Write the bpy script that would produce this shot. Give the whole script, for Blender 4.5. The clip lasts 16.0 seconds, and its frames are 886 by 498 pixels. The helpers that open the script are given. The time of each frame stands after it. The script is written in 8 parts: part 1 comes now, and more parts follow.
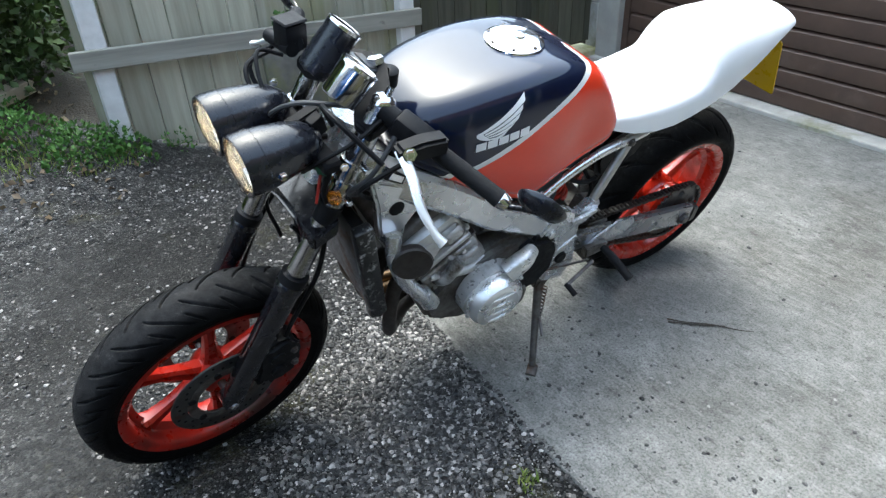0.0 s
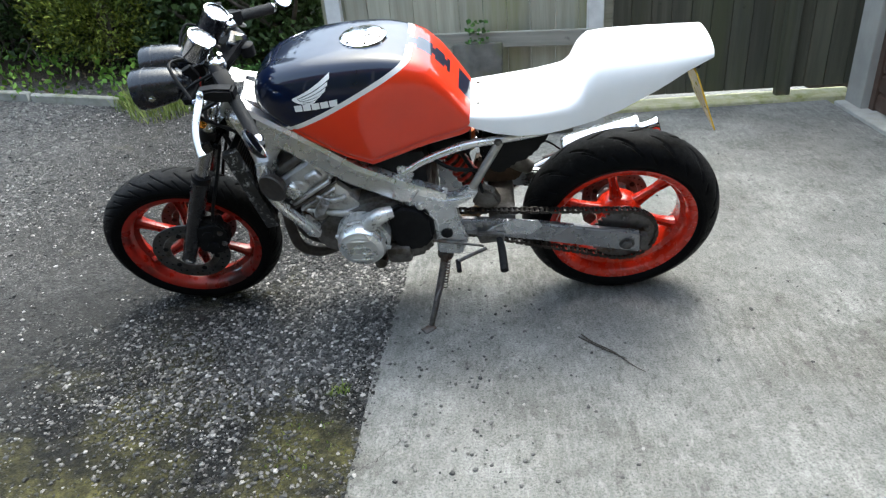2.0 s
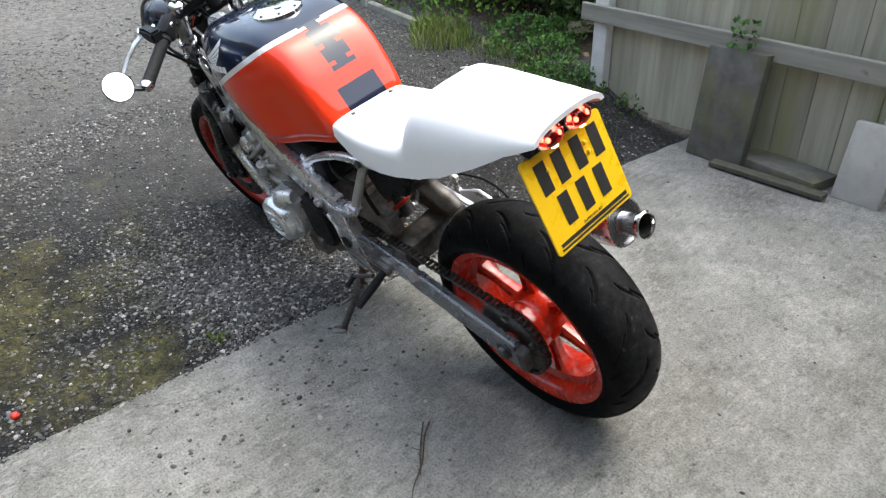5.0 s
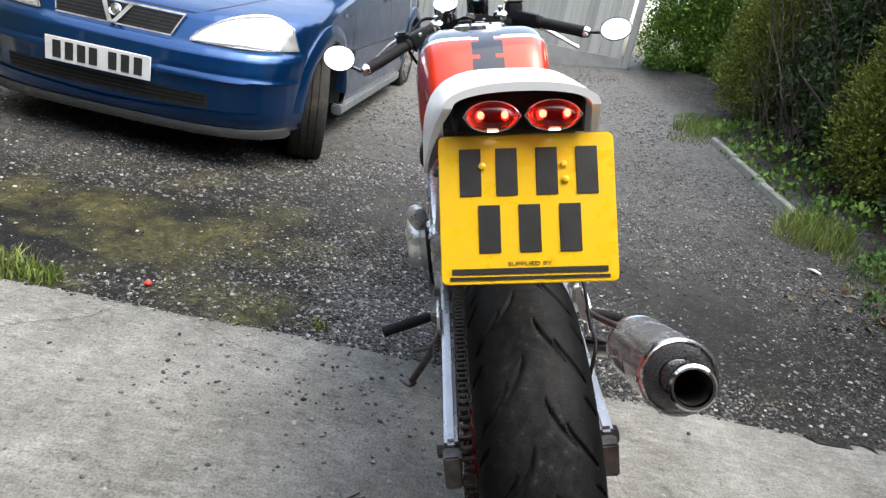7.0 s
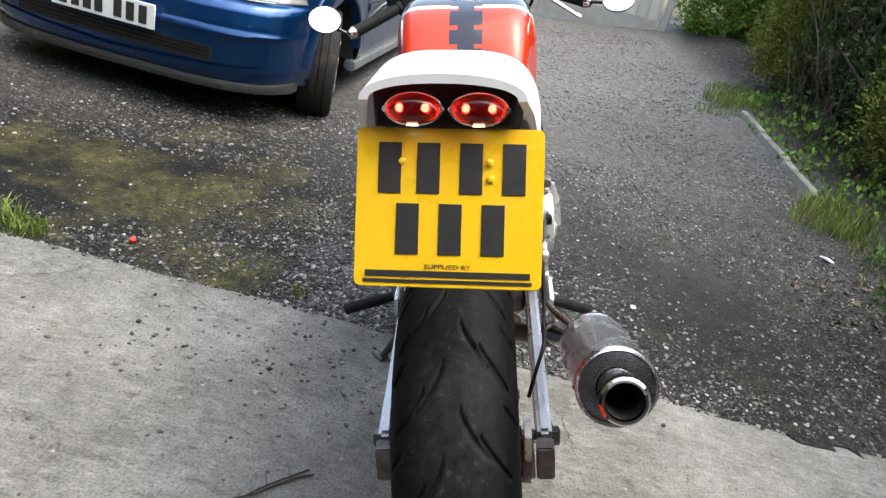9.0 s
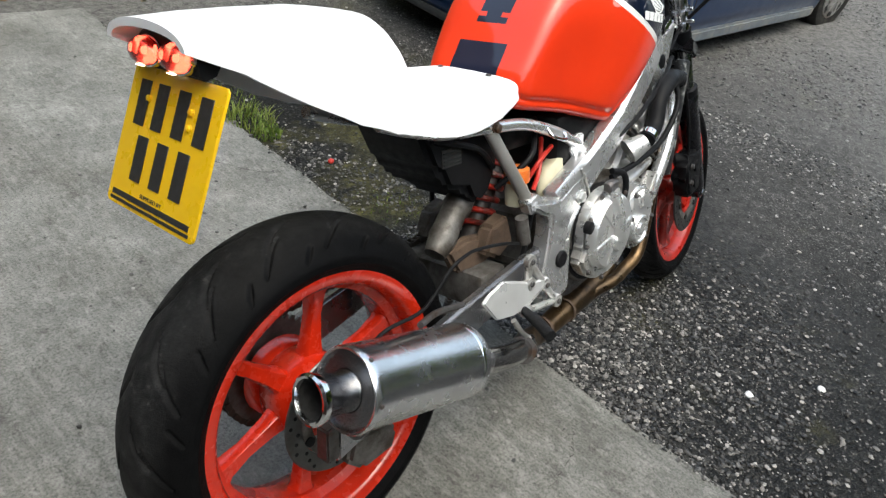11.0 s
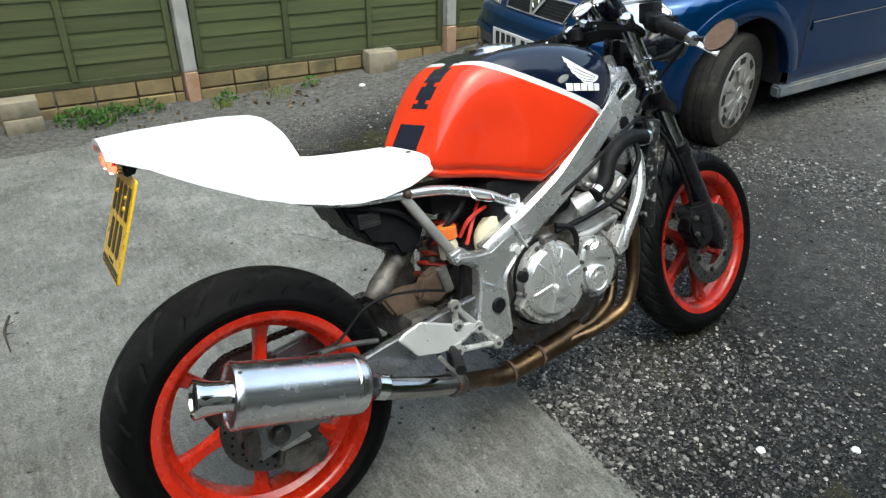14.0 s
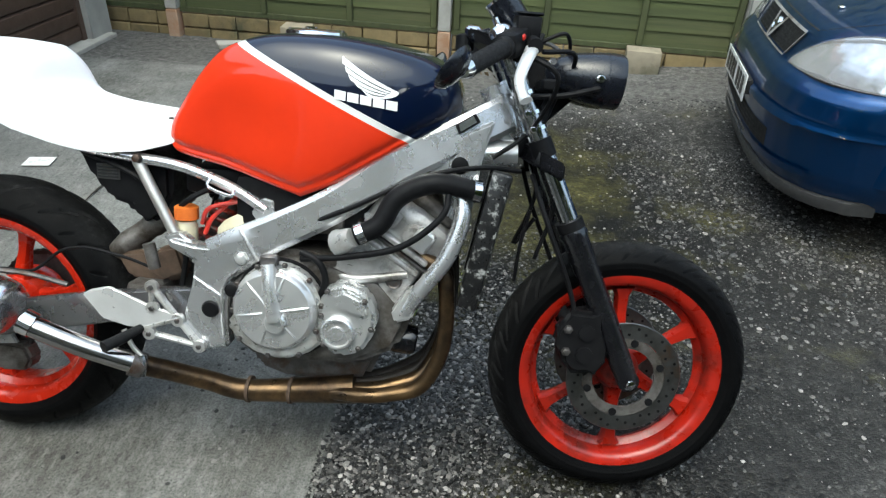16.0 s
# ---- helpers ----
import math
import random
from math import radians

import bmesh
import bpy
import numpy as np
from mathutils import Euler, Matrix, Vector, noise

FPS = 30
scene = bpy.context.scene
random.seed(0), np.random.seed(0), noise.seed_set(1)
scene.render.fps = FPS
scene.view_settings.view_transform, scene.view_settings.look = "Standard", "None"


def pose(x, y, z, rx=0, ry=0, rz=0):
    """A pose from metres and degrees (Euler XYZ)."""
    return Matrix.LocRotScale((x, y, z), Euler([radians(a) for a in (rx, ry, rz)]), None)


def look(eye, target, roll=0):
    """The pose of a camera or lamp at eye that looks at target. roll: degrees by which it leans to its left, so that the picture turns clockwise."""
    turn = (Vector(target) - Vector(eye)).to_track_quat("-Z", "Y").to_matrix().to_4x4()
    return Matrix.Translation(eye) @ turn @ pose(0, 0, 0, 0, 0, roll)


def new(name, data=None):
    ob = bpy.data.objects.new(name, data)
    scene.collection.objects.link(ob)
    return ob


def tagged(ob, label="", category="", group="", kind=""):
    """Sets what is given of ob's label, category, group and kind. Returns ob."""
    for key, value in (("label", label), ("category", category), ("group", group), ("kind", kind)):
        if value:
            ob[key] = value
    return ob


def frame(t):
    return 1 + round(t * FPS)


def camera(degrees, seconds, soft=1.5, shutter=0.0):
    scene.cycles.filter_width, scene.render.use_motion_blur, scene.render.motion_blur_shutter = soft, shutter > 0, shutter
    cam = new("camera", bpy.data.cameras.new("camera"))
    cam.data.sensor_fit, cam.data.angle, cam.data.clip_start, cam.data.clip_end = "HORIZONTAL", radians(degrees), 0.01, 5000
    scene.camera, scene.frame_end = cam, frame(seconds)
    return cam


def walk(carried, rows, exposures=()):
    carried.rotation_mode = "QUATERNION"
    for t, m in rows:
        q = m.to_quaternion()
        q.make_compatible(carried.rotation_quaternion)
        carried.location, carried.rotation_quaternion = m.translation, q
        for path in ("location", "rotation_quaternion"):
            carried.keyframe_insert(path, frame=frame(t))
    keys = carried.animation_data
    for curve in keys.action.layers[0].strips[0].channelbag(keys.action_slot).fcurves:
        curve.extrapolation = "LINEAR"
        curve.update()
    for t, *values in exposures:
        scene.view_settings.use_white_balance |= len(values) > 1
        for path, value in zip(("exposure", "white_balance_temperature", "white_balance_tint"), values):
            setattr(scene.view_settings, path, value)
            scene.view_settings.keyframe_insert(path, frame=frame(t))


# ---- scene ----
cam = camera(67.5, 16.0, soft=1.3)
PATH = [
    (0, (1.619, 1.231, 1.349), (0.733, -0.211, 0.285), -2.6),
    (0.5, (1.396, 1.518, 1.33), (0.875, -0.135, 0.332), -4.6),
    (1, (1.138, 1.714, 1.324), (0.814, -0.022, 0.384), -4.7),
    (1.5, (0.782, 1.859, 1.292), (0.647, 0.089, 0.371), -4.6),
    (2, (0.396, 1.966, 1.298), (0.57, 0.211, 0.356), -5.4),
    (2.5, (0.069, 1.883, 1.282), (0.485, 0.158, 0.36), -3.1),
    (3, (-0.269, 1.762, 1.312), (0.421, 0.099, 0.442), -5.2),
    (3.2, (-0.402, 1.744, 1.314), (0.423, 0.165, 0.403), -4.2),
    (5.3, (-0.849, 0.835, 1.288), (0.549, -0.193, 0.295), -0.6),
    (5.5, (-0.849, 0.729, 1.274), (0.672, -0.223, 0.391), 2.9),
    (6, (-0.932, 0.454, 1.154), (0.778, -0.047, 0.246), 7.2),
    (6.5, (-0.95, 0.279, 1.055), (0.874, -0.003, 0.284), 10.6),
    (7, (-1.004, 0.207, 0.969), (0.888, 0.089, 0.333), 12.0),
    (7.5, (-1.021, 0.151, 0.924), (0.896, 0.047, 0.366), 8.9),
    (8, (-1.011, 0.137, 0.914), (0.891, 0.018, 0.307), 10.7),
    (8.5, (-1.002, 0.133, 0.939), (0.893, 0.012, 0.311), 10.7),
    (9, (-0.936, 0.078, 1.034), (0.906, 0.018, 0.257), 14.5),
    (9.2, (-0.848, 0.007, 1.058), (0.968, 0.0, 0.22), 15.0),
    (11.3, (-0.561, -0.831, 1.26), (0.618, 0.277, 0.083), 6.8),
    (11.5, (-0.605, -0.938, 1.3), (0.482, 0.238, 0.102), 2.1),
    (12, (-0.718, -1.062, 1.364), (0.537, 0.099, 0.327), 6.6),
    (12.5, (-0.798, -1.161, 1.389), (0.418, 0.067, 0.382), 3.8),
    (13, (-0.762, -1.312, 1.384), (0.378, 0.009, 0.408), 2.4),
    (13.5, (-0.597, -1.301, 1.352), (0.428, 0.1, 0.361), 2.2),
    (14, (-0.279, -1.213, 1.362), (0.684, 0.23, 0.366), 0.9),
    (14.5, (0.097, -1.25, 1.353), (0.816, 0.323, 0.349), 4.0),
    (15, (0.491, -1.192, 1.31), (1.014, 0.412, 0.236), 6.5),
    (15.5, (0.804, -1.175, 1.325), (1.019, 0.478, 0.22), 3.0),
    (16, (1.141, -1.287, 1.356), (1.015, 0.398, 0.285), 2.9),
]
walk(cam, [(t, look(eye, target, roll)) for t, eye, target, roll in PATH],
     [(0, 0.94, 6000, 0), (3.2, 0.98, 6400, 1), (5.3, 0.76, 6550, 4), (7.5, 0.84, 6700, 5), (9.2, 0.74, 6700, 5), (11.3, 0.12, 6550, 0), (13.5, 0.14, 6400, -3), (16, 0.18, 6200, -4)])

# ---- world and light: a dull bright sky after rain ----
world = bpy.data.worlds.new("sky")
scene.world = world
world.use_nodes = True
wn = world.node_tree.nodes
sky = wn.new("ShaderNodeTexSky")
sky.sky_type, sky.sun_disc = "NISHITA", False
sky.sun_elevation, sky.sun_rotation = radians(70), radians(197)
sky.dust_density, sky.air_density = 4.0, 1.2
wn["Background"].inputs[1].default_value = 0.37
soften = wn.new("ShaderNodeHueSaturation")
soften.inputs["Saturation"].default_value = 0.75
world.node_tree.links.new(sky.outputs[0], soften.inputs["Color"])
world.node_tree.links.new(soften.outputs[0], wn["Background"].inputs[0])
sun = new("sun", bpy.data.lights.new("sun", "SUN"))
sun.data.energy, sun.data.angle, sun.data.color = 0.8, radians(70), (1.0, 0.97, 0.92)
sun.matrix_world = look((-0.85, -2.78, 8), (0, 0, 0))


# ---- materials ----
def ramp(nt, fac, stops):
    r = nt.nodes.new("ShaderNodeValToRGB")
    while len(r.color_ramp.elements) < len(stops):
        r.color_ramp.elements.new(0.5)
    for e, (p, c) in zip(r.color_ramp.elements, stops):
        e.position, e.color = p, (*c, 1) if len(c) == 3 else c
    nt.links.new(fac, r.inputs[0])
    return r.outputs[0]


def noise_out(nt, vec, scale, detail=6, rough=0.6, kind="Fac"):
    n = nt.nodes.new("ShaderNodeTexNoise")
    n.inputs["Scale"].default_value, n.inputs["Detail"].default_value, n.inputs["Roughness"].default_value = scale, detail, rough
    nt.links.new(vec, n.inputs["Vector"])
    return n.outputs[kind]


def mixc(nt, fac, a, b, mode="MIX"):
    m = nt.nodes.new("ShaderNodeMix")
    m.data_type, m.blend_type = "RGBA", mode
    for sock, v in ((m.inputs[0], fac), (m.inputs[6], a), (m.inputs[7], b)):
        if isinstance(v, (int, float)):
            sock.default_value = v
        elif isinstance(v, tuple):
            sock.default_value = (*v[:3], 1)
        else:
            nt.links.new(v, sock)
    return m.outputs[2]


def math_node(nt, op, a, b=0.0, clamp=False):
    m = nt.nodes.new("ShaderNodeMath")
    m.operation, m.use_clamp = op, clamp
    for sock, v in zip(m.inputs, (a, b)):
        if isinstance(v, (int, float)):
            sock.default_value = v
        else:
            nt.links.new(v, sock)
    return m.outputs[0]


def shell(name):
    m = bpy.data.materials.new(name)
    m.use_nodes = True
    nt = m.node_tree
    bsdf = nt.nodes["Principled BSDF"]
    tc = nt.nodes.new("ShaderNodeTexCoord")
    return m, nt, bsdf, tc.outputs["Object"]


def bumped(nt, bsdf, height, strength, distance=0.002):
    b = nt.nodes.new("ShaderNodeBump")
    b.inputs["Strength"].default_value, b.inputs["Distance"].default_value = strength, distance
    nt.links.new(height, b.inputs["Height"])
    nt.links.new(b.outputs[0], bsdf.inputs["Normal"])


def M(name, c1, c2=None, scale=25.0, rough=0.5, metal=0.0, bump=0.0, bscale=120.0, coat=0.0, dirt=None, dirt_at=0.6, vary=0.0, spread=0.12, spec=0.5):
    """Two tones broken up by noise at two scales, a little uneven gloss, fine relief and, if given, patches of dirt."""
    m, nt, bsdf, vec = shell(name)
    c2 = c2 or tuple(v * 0.8 for v in c1)
    col = ramp(nt, noise_out(nt, vec, scale), [(0.35, c1), (0.68, c2)])
    if dirt:
        mask = ramp(nt, noise_out(nt, vec, scale * 0.37, 8, 0.7), [(dirt_at - 0.06, (0, 0, 0)), (dirt_at + 0.1, (1, 1, 1))])
        col = mixc(nt, mask, col, dirt)
    if vary:
        info = nt.nodes.new("ShaderNodeObjectInfo")
        hsv = nt.nodes.new("ShaderNodeHueSaturation")
        nt.links.new(math_node(nt, "ADD", math_node(nt, "MULTIPLY", info.outputs["Random"], vary), 1 - vary / 2), hsv.inputs["Value"])
        nt.links.new(col, hsv.inputs["Color"])
        col = hsv.outputs[0]
    nt.links.new(col, bsdf.inputs["Base Color"])
    rr = ramp(nt, noise_out(nt, vec, scale * 2.3, 4), [(0.3, (max(rough - spread, 0.03),) * 3), (0.7, (min(rough + spread, 1),) * 3)])
    nt.links.new(rr, bsdf.inputs["Roughness"])
    bsdf.inputs["Metallic"].default_value = metal
    bsdf.inputs["Coat Weight"].default_value = coat
    bsdf.inputs["Specular IOR Level"].default_value = spec
    bsdf.inputs["Coat Roughness"].default_value = 0.06
    if bump:
        bumped(nt, bsdf, noise_out(nt, vec, bscale, 5, 0.65), bump)
    return m




def tyre_material(name, half):
    m, nt, bsdf, vec = shell(name)
    sep = nt.nodes.new("ShaderNodeSeparateXYZ")
    nt.links.new(vec, sep.inputs[0])
    across = math_node(nt, "MULTIPLY", math_node(nt, "ABSOLUTE", sep.outputs[1]), 1 / half)
    speck = noise_out(nt, vec, 55, 8, 0.7)
    worn = ramp(nt, math_node(nt, "ADD", across, math_node(nt, "MULTIPLY", noise_out(nt, vec, 14, 6, 0.65), 0.35)), [(0.62, (1, 1, 1)), (1.0, (0, 0, 0))])
    col = ramp(nt, speck, [(0.35, (0.002, 0.0021, 0.0024)), (0.65, (0.0042, 0.0042, 0.0046))])
    scuff = ramp(nt, speck, [(0.36, (0.009, 0.009, 0.0095)), (0.6, (0.02, 0.02, 0.0205)), (0.72, (0.06, 0.059, 0.057))])
    nt.links.new(mixc(nt, worn, col, scuff), bsdf.inputs["Base Color"])
    rr = ramp(nt, noise_out(nt, vec, 24, 5), [(0.3, (0.42,) * 3), (0.7, (0.62,) * 3)])
    nt.links.new(rr, bsdf.inputs["Roughness"])
    bsdf.inputs["Specular IOR Level"].default_value = 0.06
    bumped(nt, bsdf, noise_out(nt, vec, 260, 5, 0.65), 0.5)
    return m


wheel_red = M("red wheel paint", (0.55, 0.022, 0.006), (0.44, 0.016, 0.005), 14, 0.25, coat=0.5, dirt=(0.16, 0.014, 0.008), dirt_at=0.66)
# brake dust, and the front wheel's shade mixed into a darker red
dusty_shaded_red = M("brake-dusted red wheel paint with painted shade", (0.4, 0.013, 0.005), (0.24, 0.009, 0.004), 11, 0.32, coat=0.3, dirt=(0.05, 0.012, 0.009), dirt_at=0.56)
white_m = M("white gelcoat", (0.9, 0.9, 0.91), (0.86, 0.87, 0.88), 9, 0.4, coat=0.1)
frame_m = M("silver frame paint", (0.74, 0.74, 0.75), (0.62, 0.62, 0.63), 6, 0.27, metal=0.8, bump=0.05, bscale=40, dirt=(0.5, 0.48, 0.45), dirt_at=0.67, spread=0.07)
heel_m = M("scuffed bright alloy", (0.86, 0.86, 0.86), (0.74, 0.74, 0.74), 9, 0.36, metal=0.55, dirt=(0.4, 0.38, 0.35), dirt_at=0.66)
strut_m = M("dull grey tube", (0.46, 0.45, 0.43), (0.34, 0.33, 0.31), 14, 0.4, metal=0.7, dirt=(0.16, 0.11, 0.07), dirt_at=0.6)
smooth_alloy = M("smooth cast alloy", (0.78, 0.78, 0.78), (0.66, 0.66, 0.66), 9, 0.3, metal=0.75, bump=0.05, bscale=200, dirt=(0.36, 0.34, 0.31), dirt_at=0.64)
alloy_m = M("cast alloy", (0.74, 0.74, 0.73), (0.56, 0.55, 0.54), 22, 0.34, metal=0.65, bump=0.2, bscale=180, dirt=(0.32, 0.3, 0.27), dirt_at=0.56)
# grime, plus a darker tone in place of shade between engine castings
alloy_dirty_shade = M("grimy cast alloy with painted shade", (0.2, 0.19, 0.18), (0.11, 0.1, 0.095), 30, 0.55, metal=0.6, bump=0.35, bscale=150, dirt=(0.06, 0.05, 0.04), dirt_at=0.5)
swing_m = M("dark silver swingarm paint", (0.42, 0.42, 0.435), (0.33, 0.33, 0.345), 7, 0.28, metal=0.9, bump=0.05, bscale=200, dirt=(0.33, 0.32, 0.31), dirt_at=0.66, spread=0.06)
chrome_m = M("chrome", (0.82, 0.82, 0.83), (0.76, 0.76, 0.77), 30, 0.09, metal=1.0, spread=0.05)
polished_m = M("polished steel", (0.8, 0.8, 0.82), (0.7, 0.7, 0.73), 30, 0.11, metal=1.0, spread=0.05)
black_m = M("black plastic", (0.007, 0.007, 0.008), (0.012, 0.012, 0.013), 30, 0.45, bump=0.1, bscale=400, spec=0.1)
gloss_black = M("black gloss paint", (0.005, 0.005, 0.007), (0.009, 0.009, 0.011), 20, 0.22, coat=0.4)
satin_black = M("satin black paint", (0.005, 0.006, 0.01), (0.008, 0.009, 0.014), 20, 0.27, coat=0.2, spread=0.04)
grip_m = M("grip rubber", (0.009, 0.009, 0.01), (0.014, 0.014, 0.015), 60, 0.6, bump=0.6, bscale=500, spec=0.15)
fork_steel = M("worn bright steel tube", (0.5, 0.5, 0.51), (0.4, 0.4, 0.41), 16, 0.2, metal=1.0, dirt=(0.2, 0.19, 0.18), dirt_at=0.66)
steel_m = M("worn dark steel", (0.16, 0.15, 0.15), (0.09, 0.085, 0.08), 40, 0.5, metal=0.8, dirt=(0.1, 0.05, 0.025), dirt_at=0.58)
disc_m = M("brake disc steel", (0.14, 0.14, 0.14), (0.085, 0.083, 0.08), 26, 0.42, metal=0.9, dirt=(0.12, 0.07, 0.04), dirt_at=0.6)
rust_m = M("rusty steel", (0.12, 0.08, 0.055), (0.07, 0.045, 0.032), 35, 0.75, metal=0.2, bump=0.4, bscale=200)
header_m = M("heat-browned exhaust steel", (0.24, 0.15, 0.075), (0.055, 0.042, 0.032), 11, 0.36, metal=0.9, dirt=(0.05, 0.035, 0.025), dirt_at=0.5)
chain_m = M("oily chain steel", (0.07, 0.062, 0.055), (0.035, 0.03, 0.027), 90, 0.45, metal=0.8)
bottle_m = M("yellowed plastic", (0.62, 0.58, 0.42), (0.5, 0.46, 0.32), 25, 0.45)
orange_m = M("orange plastic", (0.75, 0.19, 0.03), (0.6, 0.13, 0.02), 30, 0.4)
spring_red = M("red spring paint", (0.6, 0.03, 0.015), (0.45, 0.02, 0.012), 40, 0.35, dirt=(0.06, 0.025, 0.02), dirt_at=0.52)
red_wire = M("red cable sheath", (0.55, 0.03, 0.02), None, 40, 0.4)
yellow_m = M("yellow plate plastic", (0.8, 0.5, 0.012), (0.76, 0.46, 0.01), 10, 0.32, coat=0.3)
plate_white = M("white plate plastic", (0.8, 0.8, 0.78), (0.75, 0.75, 0.73), 10, 0.3, coat=0.3)
ink_m = M("black plate ink", (0.02, 0.02, 0.02), (0.028, 0.028, 0.028), 60, 0.4)
decal_white = M("white decal", (0.82, 0.82, 0.82), (0.78, 0.78, 0.78), 60, 0.35)


def glass(name, tint, rough=0.03, emit=None):
    m, nt, bsdf, vec = shell(name)
    col = ramp(nt, noise_out(nt, vec, 60, 3), [(0.3, tint), (0.7, tuple(v * 0.9 for v in tint))])
    nt.links.new(col, bsdf.inputs["Base Color"])
    bsdf.inputs["Roughness"].default_value = rough
    bsdf.inputs["Transmission Weight"].default_value = 0.9
    if emit:
        bsdf.inputs["Emission Color"].default_value = (*emit[0], 1)
        bsdf.inputs["Emission Strength"].default_value = emit[1]
    return m


red_lens = glass("red lens", (0.3, 0.004, 0.003), 0.08)
clear_lens = glass("clear lens", (0.92, 0.93, 0.94), 0.04)
amber_lens = glass("amber lens", (0.8, 0.28, 0.02), 0.1)
bulb_m, nt_, b_, v_ = shell("glowing bulb")
b_.inputs["Emission Color"].default_value, b_.inputs["Emission Strength"].default_value = (1.0, 0.55, 0.36, 1), 17.0
window_m, nt_, b_, v_ = shell("lit plate window")
b_.inputs["Emission Color"].default_value, b_.inputs["Emission Strength"].default_value = (1.0, 0.75, 0.5, 1), 5.0
warm_m, nt_, b_, v_ = shell("warm headlamp bulb")
b_.inputs["Emission Color"].default_value, b_.inputs["Emission Strength"].default_value = (1.0, 0.66, 0.3, 1), 45.0
mirror_m = M("mirror glass", (0.9, 0.9, 0.9), (0.88, 0.88, 0.88), 8, 0.03, metal=1.0, spread=0.01)
dial_m = M("white dial face", (0.85, 0.85, 0.85), (0.8, 0.8, 0.8), 30, 0.4)


def tank_paint():
    """Red below a silver line, near-black blue above it, and dark chequer blocks down the back of the tank."""
    m, nt, bsdf, vec = shell("tank paint")
    sep = nt.nodes.new("ShaderNodeSeparateXYZ")
    nt.links.new(vec, sep.inputs[0])
    x, y, z = sep.outputs
    line = math_node(nt, "SUBTRACT", z, math_node(nt, "ADD", math_node(nt, "MULTIPLY", math_node(nt, "SUBTRACT", 0.957, x), 0.475), 0.826))
    upper = math_node(nt, "GREATER_THAN", line, 0.0)
    navy = math_node(nt, "GREATER_THAN", line, 0.0145)
    red = ramp(nt, noise_out(nt, vec, 9, 6), [(0.3, (0.74, 0.04, 0.01)), (0.7, (0.68, 0.035, 0.01))])
    dark = ramp(nt, noise_out(nt, vec, 7, 5), [(0.3, (0.0012, 0.0035, 0.015)), (0.7, (0.0017, 0.006, 0.026))])
    ay = math_node(nt, "ABSOLUTE", math_node(nt, "ADD", y, 0.004))
    wide = math_node(nt, "LESS_THAN", ay, 0.036)
    narrow = math_node(nt, "LESS_THAN", ay, 0.018)
    band = math_node(nt, "MODULO", math_node(nt, "SUBTRACT", z, 0.7), 0.036)
    block = math_node(nt, "GREATER_THAN", band, 0.008)
    high = math_node(nt, "GREATER_THAN", z, 0.905)
    low = math_node(nt, "MULTIPLY", math_node(nt, "LESS_THAN", z, 0.872), math_node(nt, "LESS_THAN", ay, 0.058))
    tail = math_node(nt, "LESS_THAN", x, 0.64)
    chequer = math_node(nt, "MULTIPLY", math_node(nt, "MAXIMUM", math_node(nt, "MULTIPLY", math_node(nt, "MAXIMUM", math_node(nt, "MULTIPLY", wide, block), narrow), high), low), tail)
    col = mixc(nt, chequer, red, (0.012, 0.014, 0.03))
    col = mixc(nt, math_node(nt, "MULTIPLY", upper, math_node(nt, "SUBTRACT", 1.0, math_node(nt, "MULTIPLY", chequer, wide))), col, (0.75, 0.74, 0.72))
    col = mixc(nt, navy, col, dark)
    nt.links.new(col, bsdf.inputs["Base Color"])
    rr = ramp(nt, noise_out(nt, vec, 22, 4), [(0.3, (0.3,) * 3), (0.7, (0.4,) * 3)])
    nt.links.new(rr, bsdf.inputs["Roughness"])
    bsdf.inputs["Coat Weight"].default_value, bsdf.inputs["Coat Roughness"].default_value = 1.0, 0.04
    bsdf.inputs["Coat IOR"].default_value = 1.5
    bsdf.inputs["Specular IOR Level"].default_value = 0.08
    return m


tank_m = tank_paint()


# ---- mesh tools ----
def finish(bm, name, material, smooth=40.0):
    me = bpy.data.meshes.new(name)
    bmesh.ops.recalc_face_normals(bm, faces=bm.faces)
    if smooth:
        for f in bm.faces:
            f.smooth = True
        for e in bm.edges:
            if len(e.link_faces) == 2 and e.calc_face_angle(0) > radians(smooth):
                e.smooth = False
    bm.to_mesh(me)
    bm.free()
    me.materials.append(material)
    return me


def part(name, bm, material, parent=None, label="", smooth=40.0, at=None):
    """Links a bmesh as one mesh object, under a thing or a part if one is given."""
    ob = new(name, finish(bm, name, material, smooth))
    if parent:
        ob.parent = parent
    if at is not None:
        ob.matrix_basis = at
    if label:
        tagged(ob, label)
    return ob


def structure(name, bm, material, label, category, smooth=40.0):
    return tagged(part(name, bm, material, None, "", smooth), label, category, kind="structure")


def thing(name, label, category, m=None, group="", kind=""):
    ob = new(name)
    if m is not None:
        ob.matrix_basis = m
    return tagged(ob, label, category, group, kind)


def box(x0, x1, y0, y1, z0, z1, bevel=0.0, bm=None, seg=1):
    own = bmesh.new()
    vs = [own.verts.new((x, y, z)) for x in (x0, x1) for y in (y0, y1) for z in (z0, z1)]
    for f in ((0, 1, 3, 2), (4, 6, 7, 5), (0, 4, 5, 1), (2, 3, 7, 6), (0, 2, 6, 4), (1, 5, 7, 3)):
        own.faces.new([vs[i] for i in f])
    if bevel:
        bmesh.ops.bevel(own, geom=list(own.edges), offset=bevel, segments=seg, affect="EDGES", profile=0.5)
    return joined(bm, own)


